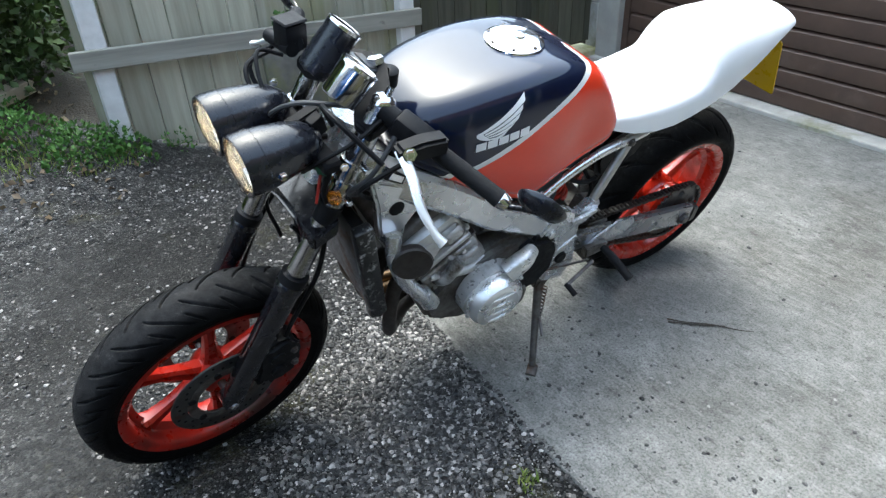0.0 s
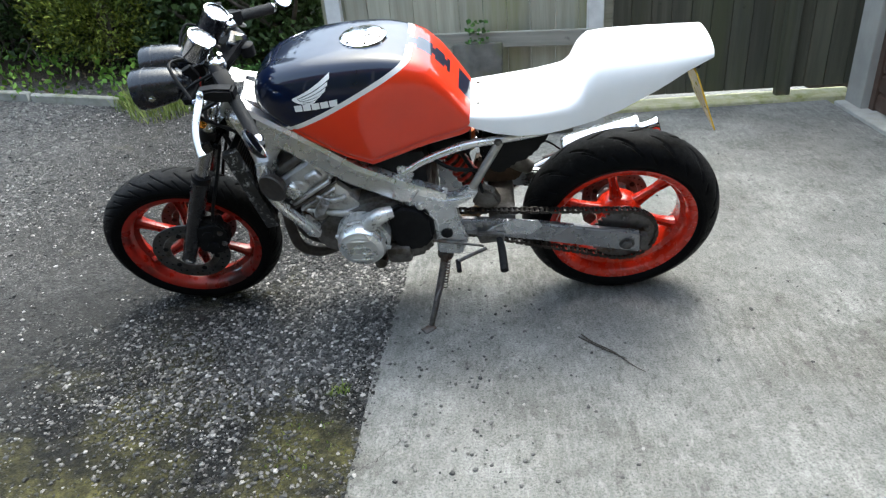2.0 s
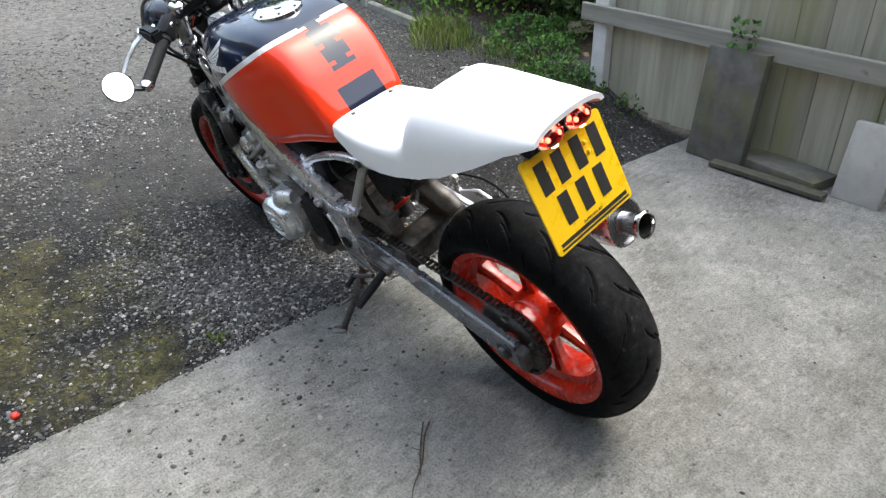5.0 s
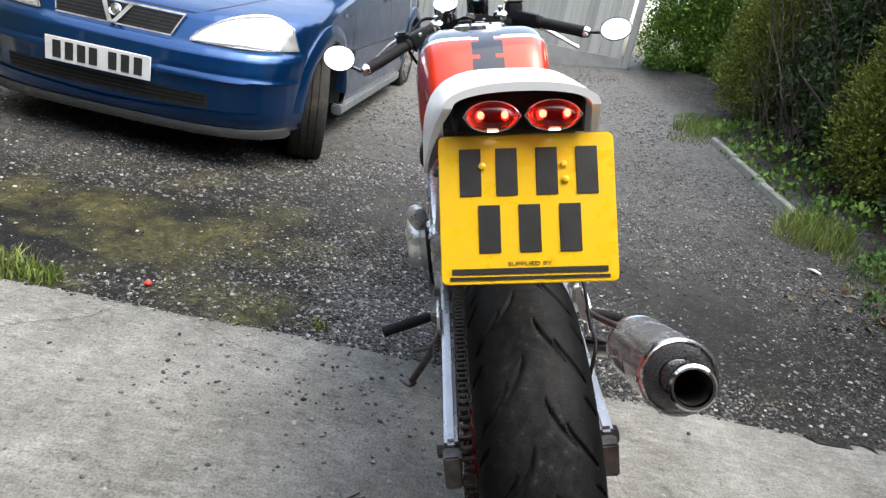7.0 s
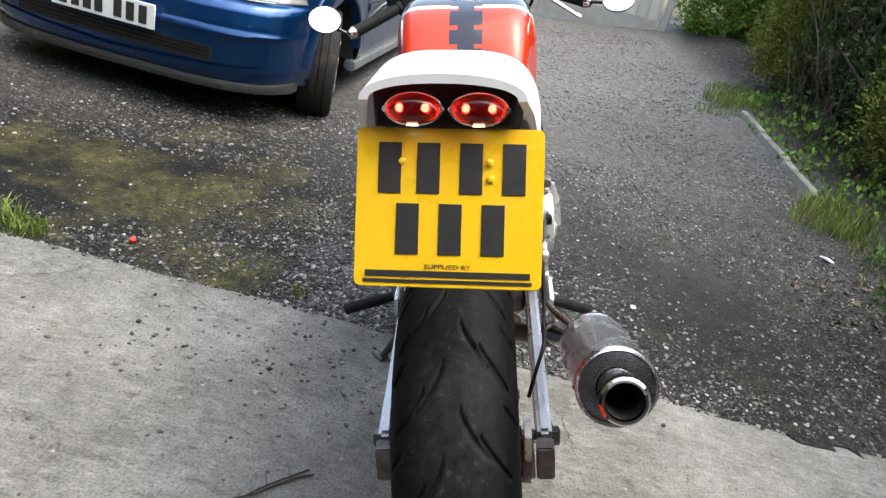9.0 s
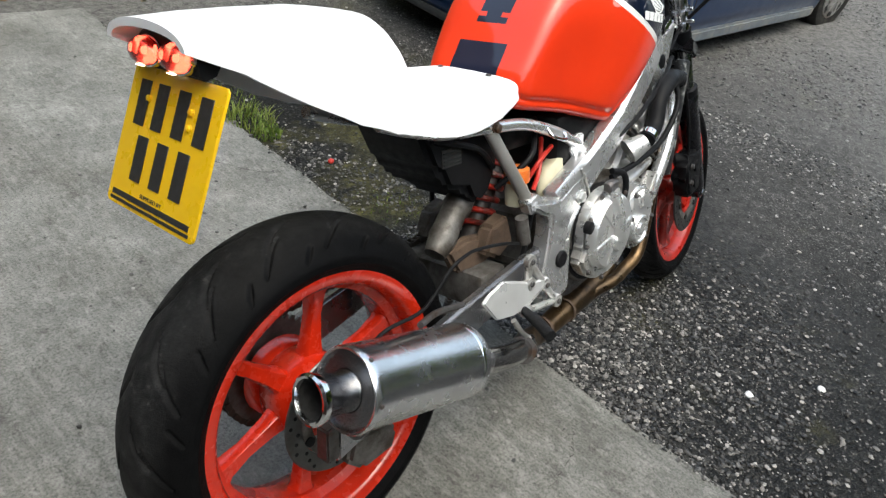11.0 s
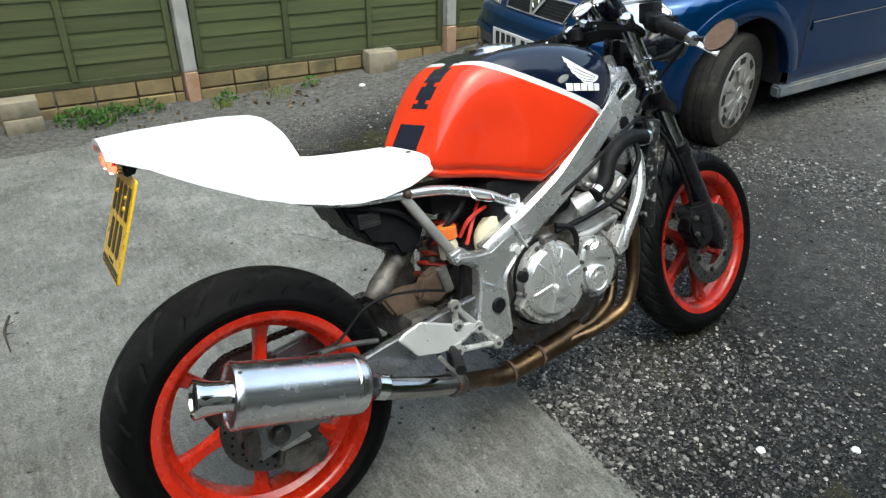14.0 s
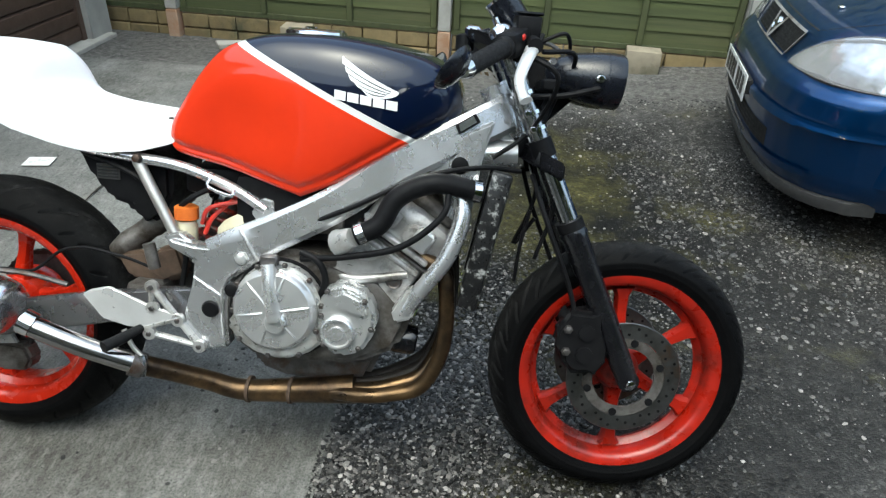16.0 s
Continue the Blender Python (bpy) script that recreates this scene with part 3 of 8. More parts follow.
def gate_wall():
    """Dark boarded double gate between the garage corner and the fence."""
    g = tagged(new("door_3"), "dark stained vertical board gate, closed", "gate", kind="structure")
    x, k = -0.335, 0
    while x > -1.82:
        w = 0.118 + 0.02 * noise.noise((k, 5, 0))
        y = -2.27 - 0.02 * (x + 0.3) + 0.004 * noise.noise((k, 2, 0))
        part("board", box(x - w + 0.0022, x, y - 0.022, y, 0.062, 1.9, 0.002), gatewood_m, g)
        x -= w
        k += 1
    for z in (0.45, 1.5):
        part("rail", box(-1.82, -0.335, -2.34, -2.29, z, z + 0.1, 0.004), gatewood_m, g)
    part("backing", box(-1.82, -0.335, -2.30, -2.296, 0.062, 1.9), gatewood_m, g)
    part("post", box(-1.42, -1.335, -2.246, -2.19, 0.0, 1.92, 0.006), gatewood_m, g)
    part("post", box(-0.335, -0.255, -2.29, -2.2, 0, 1.95, 0.006), rail_m, g, "weathered grey gate post")
    structure("trim_gate", box(-1.8, -0.3, -2.31, -2.135, -0.05, 0.03, 0.012), moss_sill_m, "pale mossy concrete sill below the gate", "sill")
    pier = tagged(new("wall_corner"), "narrow pale concrete post at the garage corner", "post", kind="structure")
    part("post", box(-1.9, -1.8, -2.27, -2.17, -0.05, 0.32, 0.006), sill_m, pier)
    part("post", box(-1.898, -1.802, -2.268, -2.172, 0.324, 2.1, 0.006), sill_m, pier)


gate_wall()


def fence_line(x):
    return -2.115 - 0.085 * (x - 1.4)


def board_fence():
    """Old vertical board fence with a front rail and white posts."""
    f = tagged(new("fence_south"), "weathered grey-green board fence with white posts and a low rail", "fence", kind="structure")
    x, k = -0.25, 0
    while x < 1.40:
        w = 0.138 + 0.02 * noise.noise((k * 1.7, 3, 0))
        y = fence_line(x) - 0.075 + 0.005 * noise.noise((k, 8, 0))
        bot = max(land(x, y), 0) + 0.03 + 0.015 * noise.noise((k, 1, 4))
        part("board", box(x, x + w - 0.0025, y - 0.02, y, bot, 1.95 + 0.02 * noise.noise((k, 4, 4)), 0.003), greywood_m, f)
        x += w
        k += 1
    turn = math.degrees(math.atan(-0.085))
    rail = part("rail", box(0, 1.72, -0.032, 0, 0, 0.088, 0.004), rail_m, f, at=pose(-0.27, fence_line(-0.27) + 0.02, 0.465, 0, -1.35, turn))
    part("rail", box(0, 1.72, -0.032, 0, 0, 0.085, 0.004), rail_m, f, at=pose(-0.27, fence_line(-0.27) - 0.05, 1.55, 0, -1.0, turn))
    for x0 in (1.275, -0.245):
        y = fence_line(x0)
        part("post", box(x0, x0 + 0.09, y - 0.075, y - 0.012, 0.0, 2.0, 0.005), whitewood_m, f)
    return f


board_fence()


def lap_line(x):
    return 3.36 - 0.056 * (x - 0.73)


def lap_fence():
    """Green lap panels on a low block footing, between concrete posts."""
    f = tagged(new("fence_north"), "green-stained lap fence panels between concrete posts", "fence", kind="structure")
    turn = math.degrees(math.atan(-0.056))
    post_m = M("weathered concrete post", (0.4, 0.39, 0.36), (0.3, 0.29, 0.26), 9, 0.85, bump=0.4, bscale=80, dirt=(0.2, 0.19, 0.15), dirt_at=0.6)
    foot_m = M("rust-brown post foot", (0.33, 0.18, 0.1), (0.4, 0.28, 0.2), 14, 0.85, bump=0.4, bscale=90)
    footing_m = M("yellow-brown blocks", (0.24, 0.18, 0.085), (0.16, 0.12, 0.06), 9, 0.88, bump=0.5, bscale=70, dirt=(0.09, 0.085, 0.045), dirt_at=0.58, vary=0.4)
    for k in range(-2, 6):
        xp = 0.73 + 1.965 * k
        yp = lap_line(xp)
        g = max(land(xp, yp), 0)
        if xp > -1.5:
            part("post", box(xp - 0.045, xp + 0.045, yp - 0.075, yp + 0.03, g + 0.19, g + 1.95, 0.006), post_m, f)
            part("post_foot", box(xp - 0.042, xp + 0.042, yp - 0.085, yp + 0.02, g - 0.05, g + 0.188, 0.006), foot_m, f)
        at = pose(xp, yp, g, 0, 0, turn)
        for j in range(19):
            z = 0.2 + 0.094 * j
            own = loft([[Vector((x, y, zz + 0.004 * noise.noise((x * 3, j, k)))) for y, zz in ((0.0, z), (-0.014, z), (-0.004, z + 0.108), (0.006, z + 0.108))] for x in np.linspace(0.045, 1.92, 9)])
            part("lap_board", own, greenlap_m, f, at=at)
        part("bottom_rail", box(0.045, 1.92, -0.03, 0.0, 0.165, 0.2, 0.003), batten_m, f, at=at)
        for xb in (0.06, 0.66, 1.28, 1.87):
            part("batten", box(xb, xb + 0.042, -0.036, -0.012, 0.2, 1.95, 0.003), batten_m, f, at=at)
        x = 0.05
        while x < 1.9:
            w = 0.2 + 0.18 * abs(noise.noise((x * 3, k, 0)))
            w = min(w, 1.92 - x)
            for zz, hh in ((-0.04, 0.1), (0.063, 0.1)):
                part("block", box(x + 0.004, x + w - 0.004, -0.03 + 0.02 * noise.noise((x, zz * 30, k)), 0.06, zz, zz + hh - 0.006, 0.006), footing_m, f, at=at)
            x += w


lap_fence()


# unseen wall, added to block northern sky from the bike's left side and reflections
unseen_wall_m = M("brown unseen wall", (0.2, 0.12, 0.08), (0.13, 0.08, 0.055), 9, 0.85, bump=0.4, bscale=40)
structure("wall_north_unseen", box(-9.0, 14.0, 8.0, 8.3, -0.2, 6.2, 0.01), unseen_wall_m, "unseen plain brown wall added beyond the lap fence", "wall")


def far_fence():
    """Pale boarded panels across the end of the drive."""
    f = tagged(new("fence_east"), "pale boarded fence panels across the end of the drive", "fence", kind="structure")
    a, b = Vector((8.6, -2.4, 0)), Vector((11.6, 6.5, 0))
    way = (b - a).normalized()
    turn = math.degrees(math.atan2(way.y, way.x))
    n = int((b - a).length / 0.15)
    for i in range(n):
        p = a + way * (i * 0.15)
        if i % 12 == 0:
            part("post", box(0, 0.1, -0.05, 0.05, -0.2, 2.1, 0.006), render_m, f, at=pose(p.x, p.y, land(p.x, p.y), 0, 0, turn))
        else:
            part("board", box(0, 0.146, -0.012, 0.012, 0.12, 2.0, 0.003), farboard_m, f, at=pose(p.x, p.y, land(p.x, p.y), 0, 0, turn))
    part("gravel_board", box(0, (b - a).length, -0.03, 0.03, -0.3, 0.14, 0.004), render_m, f, at=pose(a.x, a.y, land(9, -2), 0, 0, turn))


far_fence()
kerb_m = M("mossy concrete edging", (0.3, 0.29, 0.26), (0.2, 0.2, 0.16), 11, 0.85, bump=0.5, bscale=80, dirt=(0.1, 0.11, 0.05), dirt_at=0.58)


def kerb():
    k = tagged(new("kerb"), "narrow mossy concrete edging along the planted bank", "kerb", kind="structure")
    x = 2.72
    i = 0
    while x < 4.3:
        y = -2.0 - 0.085 * (x - 2.7)
        part("edging", box(0, 0.6, -0.024, 0.024, -0.15, 0.05, 0.01), kerb_m, k, at=pose(x, y, land(x, y) + 0.012 * noise.noise((i, 0, 3)), 0, -4.8, -4.9 + 1.2 * noise.noise((i, 9, 3))))
        x += 0.605
        i += 1


kerb()

# ---- the motorcycle, leaning on its side stand ----
LEAN_DEG = 17.2
bike = thing("motorcycle", "stripped red, black and white motorcycle leaning on its side stand", "motorcycle", pose(0, -0.168, 0, -LEAN_DEG, 0, 0))
REAR, FRONT = Vector((0, 0, 0.328)), Vector((1.47, 0, 0.318))
HEAD_AT, HEAD_UP = Vector((1.15, 0, 0.893)), Vector((-0.438, 0, 0.899))
STEER = Matrix.Translation(HEAD_AT) @ Matrix.Rotation(radians(6.0), 4, HEAD_UP) @ Matrix.Translation(-HEAD_AT)


def turned(deg, z):
    """A turn about the bike's length, at height z."""
    return Matrix.Translation((0, 0, z)) @ Matrix.Rotation(radians(deg), 4, "X") @ Matrix.Translation((0, 0, -z))


TAIL_TURN, TANK_TURN = turned(4.0, 0.77), turned(2.5, 0.72)


FRONT_GROOVES = ((0.02, 0.60, 0.0, 1.1, 0.8), (0.30, 0.66, 0.95, 0.5, 1.0))
GROOVES = ((0.06, 0.34, 0.0, 0.62, 1.7), (0.22, 0.56, 0.30, 0.55, 1.35), (0.46, 0.66, 0.02, 0.22, 1.1))


def tyre_mesh(R, half, depth, pitches, seg=900, grooves=GROOVES):
    """A tyre with long curved grooves that sweep from its middle out to the shoulders."""
    nu = 110
    u = np.linspace(-1, 1, nu + 1)
    s = np.abs(u)
    ang = np.minimum(s / 0.72, 1) * radians(72)
    k = np.maximum(s - 0.72, 0) / 0.28
    y = np.where(s < 0.72, half * np.sin(ang) / math.sin(radians(72)) * 0.98, half * (0.98 + 0.02 * np.sin(k * math.pi) - 0.2 * k**1.6)) * np.sign(u)
    r = R - half * 0.9 * (1 - np.cos(ang)) - k * depth
    # raised ribs on the sidewall
    y = y + np.sign(u) * 0.0012 * (np.exp(-((k - 0.35) / 0.05) ** 2) + np.exp(-((k - 0.8) / 0.05) ** 2))
    a = np.arange(seg) * 2 * math.pi / seg
    cut = np.zeros((seg, nu + 1))
    pitch = 2 * math.pi * R / pitches
    flat = half * radians(72) * 1.05 / 0.72
    for lo, hi, start, long_, bend in grooves:
        q = np.clip((s - lo) / (hi - lo), 0, 1)
        c = (start + long_ * q ** (1 / bend)) * pitch
        slope = np.gradient(c, s + 1e-9 * np.arange(nu + 1)) / flat
        slope = np.abs(np.where(np.isfinite(slope), slope, 0))
        arc = a[:, None] * R + (u[None] > 0) * pitch * 0.5 - c[None]
        dist = np.abs((arc + pitch / 2) % pitch - pitch / 2) / np.sqrt(1 + slope[None] ** 2)
        ends = np.clip((s - lo) / 0.02, 0, 1) * np.clip((hi - s) / 0.03, 0, 1)
        width = (0.0034 if half > 0.07 else 0.0024) * (0.55 + 0.45 * np.sin(np.clip(q, 0.05, 0.95) * math.pi))
        cut = np.maximum(cut, np.clip(1.6 - dist / width[None], 0, 1) * ends[None])
    rr = r[None] - 0.0055 * cut
    v = np.stack([rr * np.cos(a)[:, None], np.broadcast_to(y, rr.shape), rr * np.sin(a)[:, None]], -1)
    bm = bmesh.new()
    vs = [bm.verts.new(p) for p in v.reshape(-1, 3).tolist()]
    w = nu + 1
    for i in range(seg):
        i2 = (i + 1) % seg
        for j in range(nu):
            bm.faces.new((vs[i * w + j], vs[i * w + j + 1], vs[i2 * w + j + 1], vs[i2 * w + j]))
    return bm


def rim_mesh(r_in, half):
    """The rim's barrel with its two flanges."""
    p = [(r_in + 0.012, -half), (r_in + 0.014, -half + 0.006), (r_in + 0.004, -half + 0.009), (r_in - 0.004, -half + 0.03), (r_in - 0.022, -half + 0.045), (r_in - 0.024, 0.0),
         (r_in - 0.022, half - 0.045), (r_in - 0.004, half - 0.03), (r_in + 0.004, half - 0.009), (r_in + 0.014, half - 0.006), (r_in + 0.012, half),
         (r_in - 0.006, half - 0.002), (r_in - 0.016, half - 0.012), (r_in - 0.02, half - 0.04), (r_in - 0.034, half - 0.05), (r_in - 0.036, 0.0),
         (r_in - 0.034, -half + 0.05), (r_in - 0.02, -half + 0.04), (r_in - 0.016, -half + 0.012), (r_in - 0.006, -half + 0.002)]
    return lathe(p + p[:1], 96, caps=False)


def wheel(name, R, half, r_rim, rows, at, hub_r, first, label, paint):
    w = new(name)
    w.parent, w.matrix_basis = bike, at
    tagged(w, label)
    part("tyre", tyre_mesh(R, half, R - half * 0.9 * 0.69 - r_rim - 0.004, rows, 900, GROOVES if half > 0.07 else FRONT_GROOVES), tyre_material(name.replace("_", " ") + " rubber", half), w, "black tyre with curved tread grooves", 50)
    part("rim", rim_mesh(r_rim, half * 0.86), paint, w, "red painted rim")
    for k in range(6):
        a = radians(first + 60 * k)
        d = Vector((math.cos(a), 0, math.sin(a)))
        t = Vector((-math.sin(a), 0, math.cos(a)))
        own = bmesh.new()
        rings = []
        for f, wd, th in ((0.0, 0.024, 0.02), (0.25, 0.017, 0.016), (0.6, 0.013, 0.014), (0.88, 0.016, 0.018), (1.0, 0.026, 0.022)):
            c = d * (hub_r * 0.8 + (r_rim - 0.028 - hub_r * 0.8) * f)
            rings.append([c + t * (wd * sx) + Vector((0, th * sy, 0)) for sx, sy in ((-1, -0.55), (-0.7, -1), (0.7, -1), (1, -0.55), (1, 0.55), (0.55, 1), (0.4, 0.45), (-0.4, 0.45), (-0.55, 1), (-1, 0.55))])
        loft(rings, bm=own)
        part("spoke", own, paint, w)
    part("hub", lathe([(hub_r * 0.6, -half * 0.75), (hub_r * 0.75, -half * 0.7), (hub_r, -half * 0.35), (hub_r, half * 0.35), (hub_r * 0.75, half * 0.7), (hub_r * 0.6, half * 0.75)], 36), paint, w)
    return w


def disc(parent, y, r, thick=0.005, inner=0.72, name="brake_disc"):
    """A drilled disc with its pale carrier ring and buttons."""
    d = part(name, lathe([(r * inner, y - thick / 2), (r - 0.002, y - thick / 2), (r, y), (r - 0.002, y + thick / 2), (r * inner, y + thick / 2), (r * inner, y - thick / 2)], 64, caps=False), disc_m, parent, "dull steel brake disc")
    holes = bmesh.new()
    for k in range(36):
        a = 2 * math.pi * k / 36
        rr = r * (0.79 + 0.06 * (k % 3))
        lathe([(0.0035, -thick / 2 - 0.0006), (0.0035, thick / 2 + 0.0006)], 8, Matrix.Translation((rr * math.cos(a), y, rr * math.sin(a))), holes)
    tagged(part("drilling", holes, black_m, d), kind="stuff")
    ring = lathe([(r * 0.54, y - 0.003), (r * inner - 0.001, y - 0.003), (r * inner - 0.001, y + 0.003), (r * 0.54, y + 0.003), (r * 0.54, y - 0.003)], 48, caps=False)
    part("carrier", ring, alloy_dirty_shade, d, "pale alloy carrier ring")
    for k in range(6):
        a = radians(60 * k + 20)
        part("button", lathe([(0.009, y - 0.006), (0.009, y + 0.006)], 10, Matrix.Translation((r * inner * 0.9 * math.cos(a), 0, r * inner * 0.9 * math.sin(a)))), black_m, d)
    return d


front_at = STEER @ pose(*FRONT)
front_wheel = wheel("front_wheel", 0.3, 0.06, 0.222, 24, front_at, 0.05, 32, "front wheel with red six-spoke rim", dusty_shaded_red)
rear_wheel = wheel("rear_wheel", 0.32, 0.089, 0.228, 16, pose(*REAR), 0.075, 18, "rear wheel with red six-spoke rim", wheel_red)
disc(front_wheel, 0.072, 0.13)
disc(front_wheel, -0.072, 0.13)
disc(rear_wheel, -0.088, 0.11)


def eased(arr, i):
    """A value between the entries of a table, without kinks at the entries."""
    k = min(int(i), len(arr) - 2)
    u = i - k
    p0, p1, p2, p3 = arr[max(k - 1, 0)], arr[k], arr[k + 1], arr[min(k + 2, len(arr) - 1)]
    return 0.5 * (2 * p1 + (p2 - p0) * u + (2 * p0 - 5 * p1 + 4 * p2 - p3) * u * u + (3 * p1 - p0 - 3 * p2 + p3) * u**3)


def tank():
    xs_ = [0.457, 0.463, 0.475, 0.495, 0.531, 0.575, 0.62, 0.68, 0.75, 0.82, 0.89, 0.95, 1.0, 1.04, 1.06, 1.068]
    top = [0.815, 0.828, 0.846, 0.876, 0.929, 0.975, 0.997, 1.012, 1.017, 1.016, 1.009, 0.998, 0.984, 0.960, 0.935, 0.915]
    bot = [0.775, 0.764, 0.757, 0.752, 0.745, 0.737, 0.727, 0.710, 0.690, 0.722, 0.766, 0.804, 0.832, 0.852, 0.868, 0.878]
    wid = [0.095, 0.112, 0.122, 0.130, 0.138, 0.146, 0.154, 0.165, 0.172, 0.174, 0.168, 0.156, 0.137, 0.110, 0.078, 0.05]
    # how square the shoulders are: blunt at the back, rounder towards the nose
    sh_y = [0.30, 0.27, 0.25, 0.24, 0.23, 0.23, 0.24, 0.26, 0.28, 0.30, 0.33, 0.37, 0.42, 0.46, 0.5, 0.55]
    sh_z = [0.60, 0.55, 0.50, 0.46, 0.45, 0.46, 0.48, 0.52, 0.56, 0.60, 0.64, 0.68, 0.74, 0.8, 0.84, 0.86]
    rings = []
    for x in smooth_path([(a, b, 0) for a, b in zip(xs_, range(len(xs_)))], 3):
        i = x.y
        k = range(len(xs_))
        t, b, w = eased(top, i), lerp(k, bot, i), eased(wid, i)
        py, pz = lerp(k, sh_y, i), lerp(k, sh_z, i)
        h = t - b
        ring = []
        for a in np.linspace(-0.5 * math.pi, 1.5 * math.pi, 96, endpoint=False):
            c, s = math.cos(a), math.sin(a)
            if s >= 0:
                y = w * math.copysign(abs(c) ** py, c) * (1 - 0.06 * abs(s))
                z = b + 0.45 * h + 0.55 * h * abs(s) ** pz
            else:
                y = w * math.copysign(abs(c) ** 0.11, c) * (1 - 0.045 * abs(s))
                z = b + 0.45 * h - 0.45 * h * abs(s) ** 0.62
                # a rolled lip runs along the bottom of the flank
                y -= math.copysign(0.006 * math.exp(-((z - b - 0.022) / 0.006) ** 2), y)
            knee = 0.010 * math.exp(-((x.x - 0.62) / 0.10) ** 2) * math.exp(-((z - 0.83) / 0.07) ** 2)
            ring.append(Vector((x.x, y - math.copysign(knee, y) if abs(y) > 0.03 else y, z)))
        rings.append(ring)
    t = part("fuel_tank", loft(rings), tank_m, bike, "red and near-black fuel tank with a silver line", 60, TANK_TURN)
    cap_at = pose(0.742, 0.004, 1.013, 90, 0, 0)
    part("filler_cap", lathe([(0.0, 0.014), (0.05, 0.0135), (0.058, 0.011), (0.064, 0.008), (0.067, -0.004)], 48, cap_at, caps=False), polished_m, t, "polished flush filler cap")
    for k in range(7):
        a = 2 * math.pi * k / 7
        part("cap_bolt", bolt((0.742 + 0.056 * math.cos(a), 0.004 + 0.056 * math.sin(a), 1.0235), (0, 0, 1), 0.0035, 0.003), steel_m, t)
    part("lock", lathe([(0.013, 0), (0.013, 0.003), (0.010, 0.004)], 20, pose(0.73, 0.004, 1.0268, 90, 0, 0)), chrome_m, t)
    return t


fuel_tank = tank()


def tail():
    """The white one-piece seat and tail: a flat pad that steps up into a hollow hump."""
    xs_ = [0.486, 0.472, 0.40, 0.33, 0.27, 0.215, 0.188, 0.17, 0.152, 0.125, 0.06, -0.03, -0.11, -0.175]
    edge = [0.790, 0.782, 0.760, 0.752, 0.754, 0.764, 0.771, 0.776, 0.780, 0.787, 0.811, 0.856, 0.902, 0.930]
    crown = [0.816, 0.820, 0.825, 0.830, 0.836, 0.847, 0.860, 0.880, 0.926, 0.954, 0.961, 0.963, 0.963, 0.960]
    wid = [0.106, 0.112, 0.126, 0.134, 0.137, 0.138, 0.138, 0.138, 0.138, 0.137, 0.133, 0.123, 0.110, 0.097]
    sq = [0.3, 0.3, 0.28, 0.26, 0.26, 0.3, 0.45, 0.5, 0.52, 0.54, 0.58, 0.66, 0.78, 0.9]
    outer, inner = [], []
    for p in smooth_path([(a, b, 0) for a, b in zip(xs_, range(len(xs_)))], 3):
        i, k = p.y, range(len(xs_))
        e, c, w, q = (lerp(k, arr, i) for arr in (edge, crown, wid, sq))
        for rings, off in ((outer, 0.0), (inner, 0.006 + 0.005 * max(0, min(1, -p.x / 0.12)))):
            ring = []
            for a in np.linspace(0, math.pi, 25):
                cs, sn = math.cos(a), math.sin(a)
                y = (w - off) * math.copysign(abs(cs) ** (0.55 + max(0, q - 0.54)), cs)
                z = e + (c - off - e) * abs(sn) ** q
                z -= 0.013 * max(0, 1 - (y / (0.8 * w)) ** 2) * math.exp(-((p.x - 0.31) / 0.1) ** 4)
                ring.append(Vector((p.x, y, z)))
            rings.append(ring)
    bm = loft([o + i[::-1] for o, i in zip(outer, inner)])
    s = part("seat_unit", bm, white_m, bike, "white bare fibreglass seat unit with raised tail", 45, TAIL_TURN)
    for x, y in ((0.44, 0.06), (0.44, -0.06)):
        part("seat_screw", bolt((x, y, 0.8225), (0, 0, 1), 0.005, 0.002), steel_m, s)
    return s


seat_unit = tail()


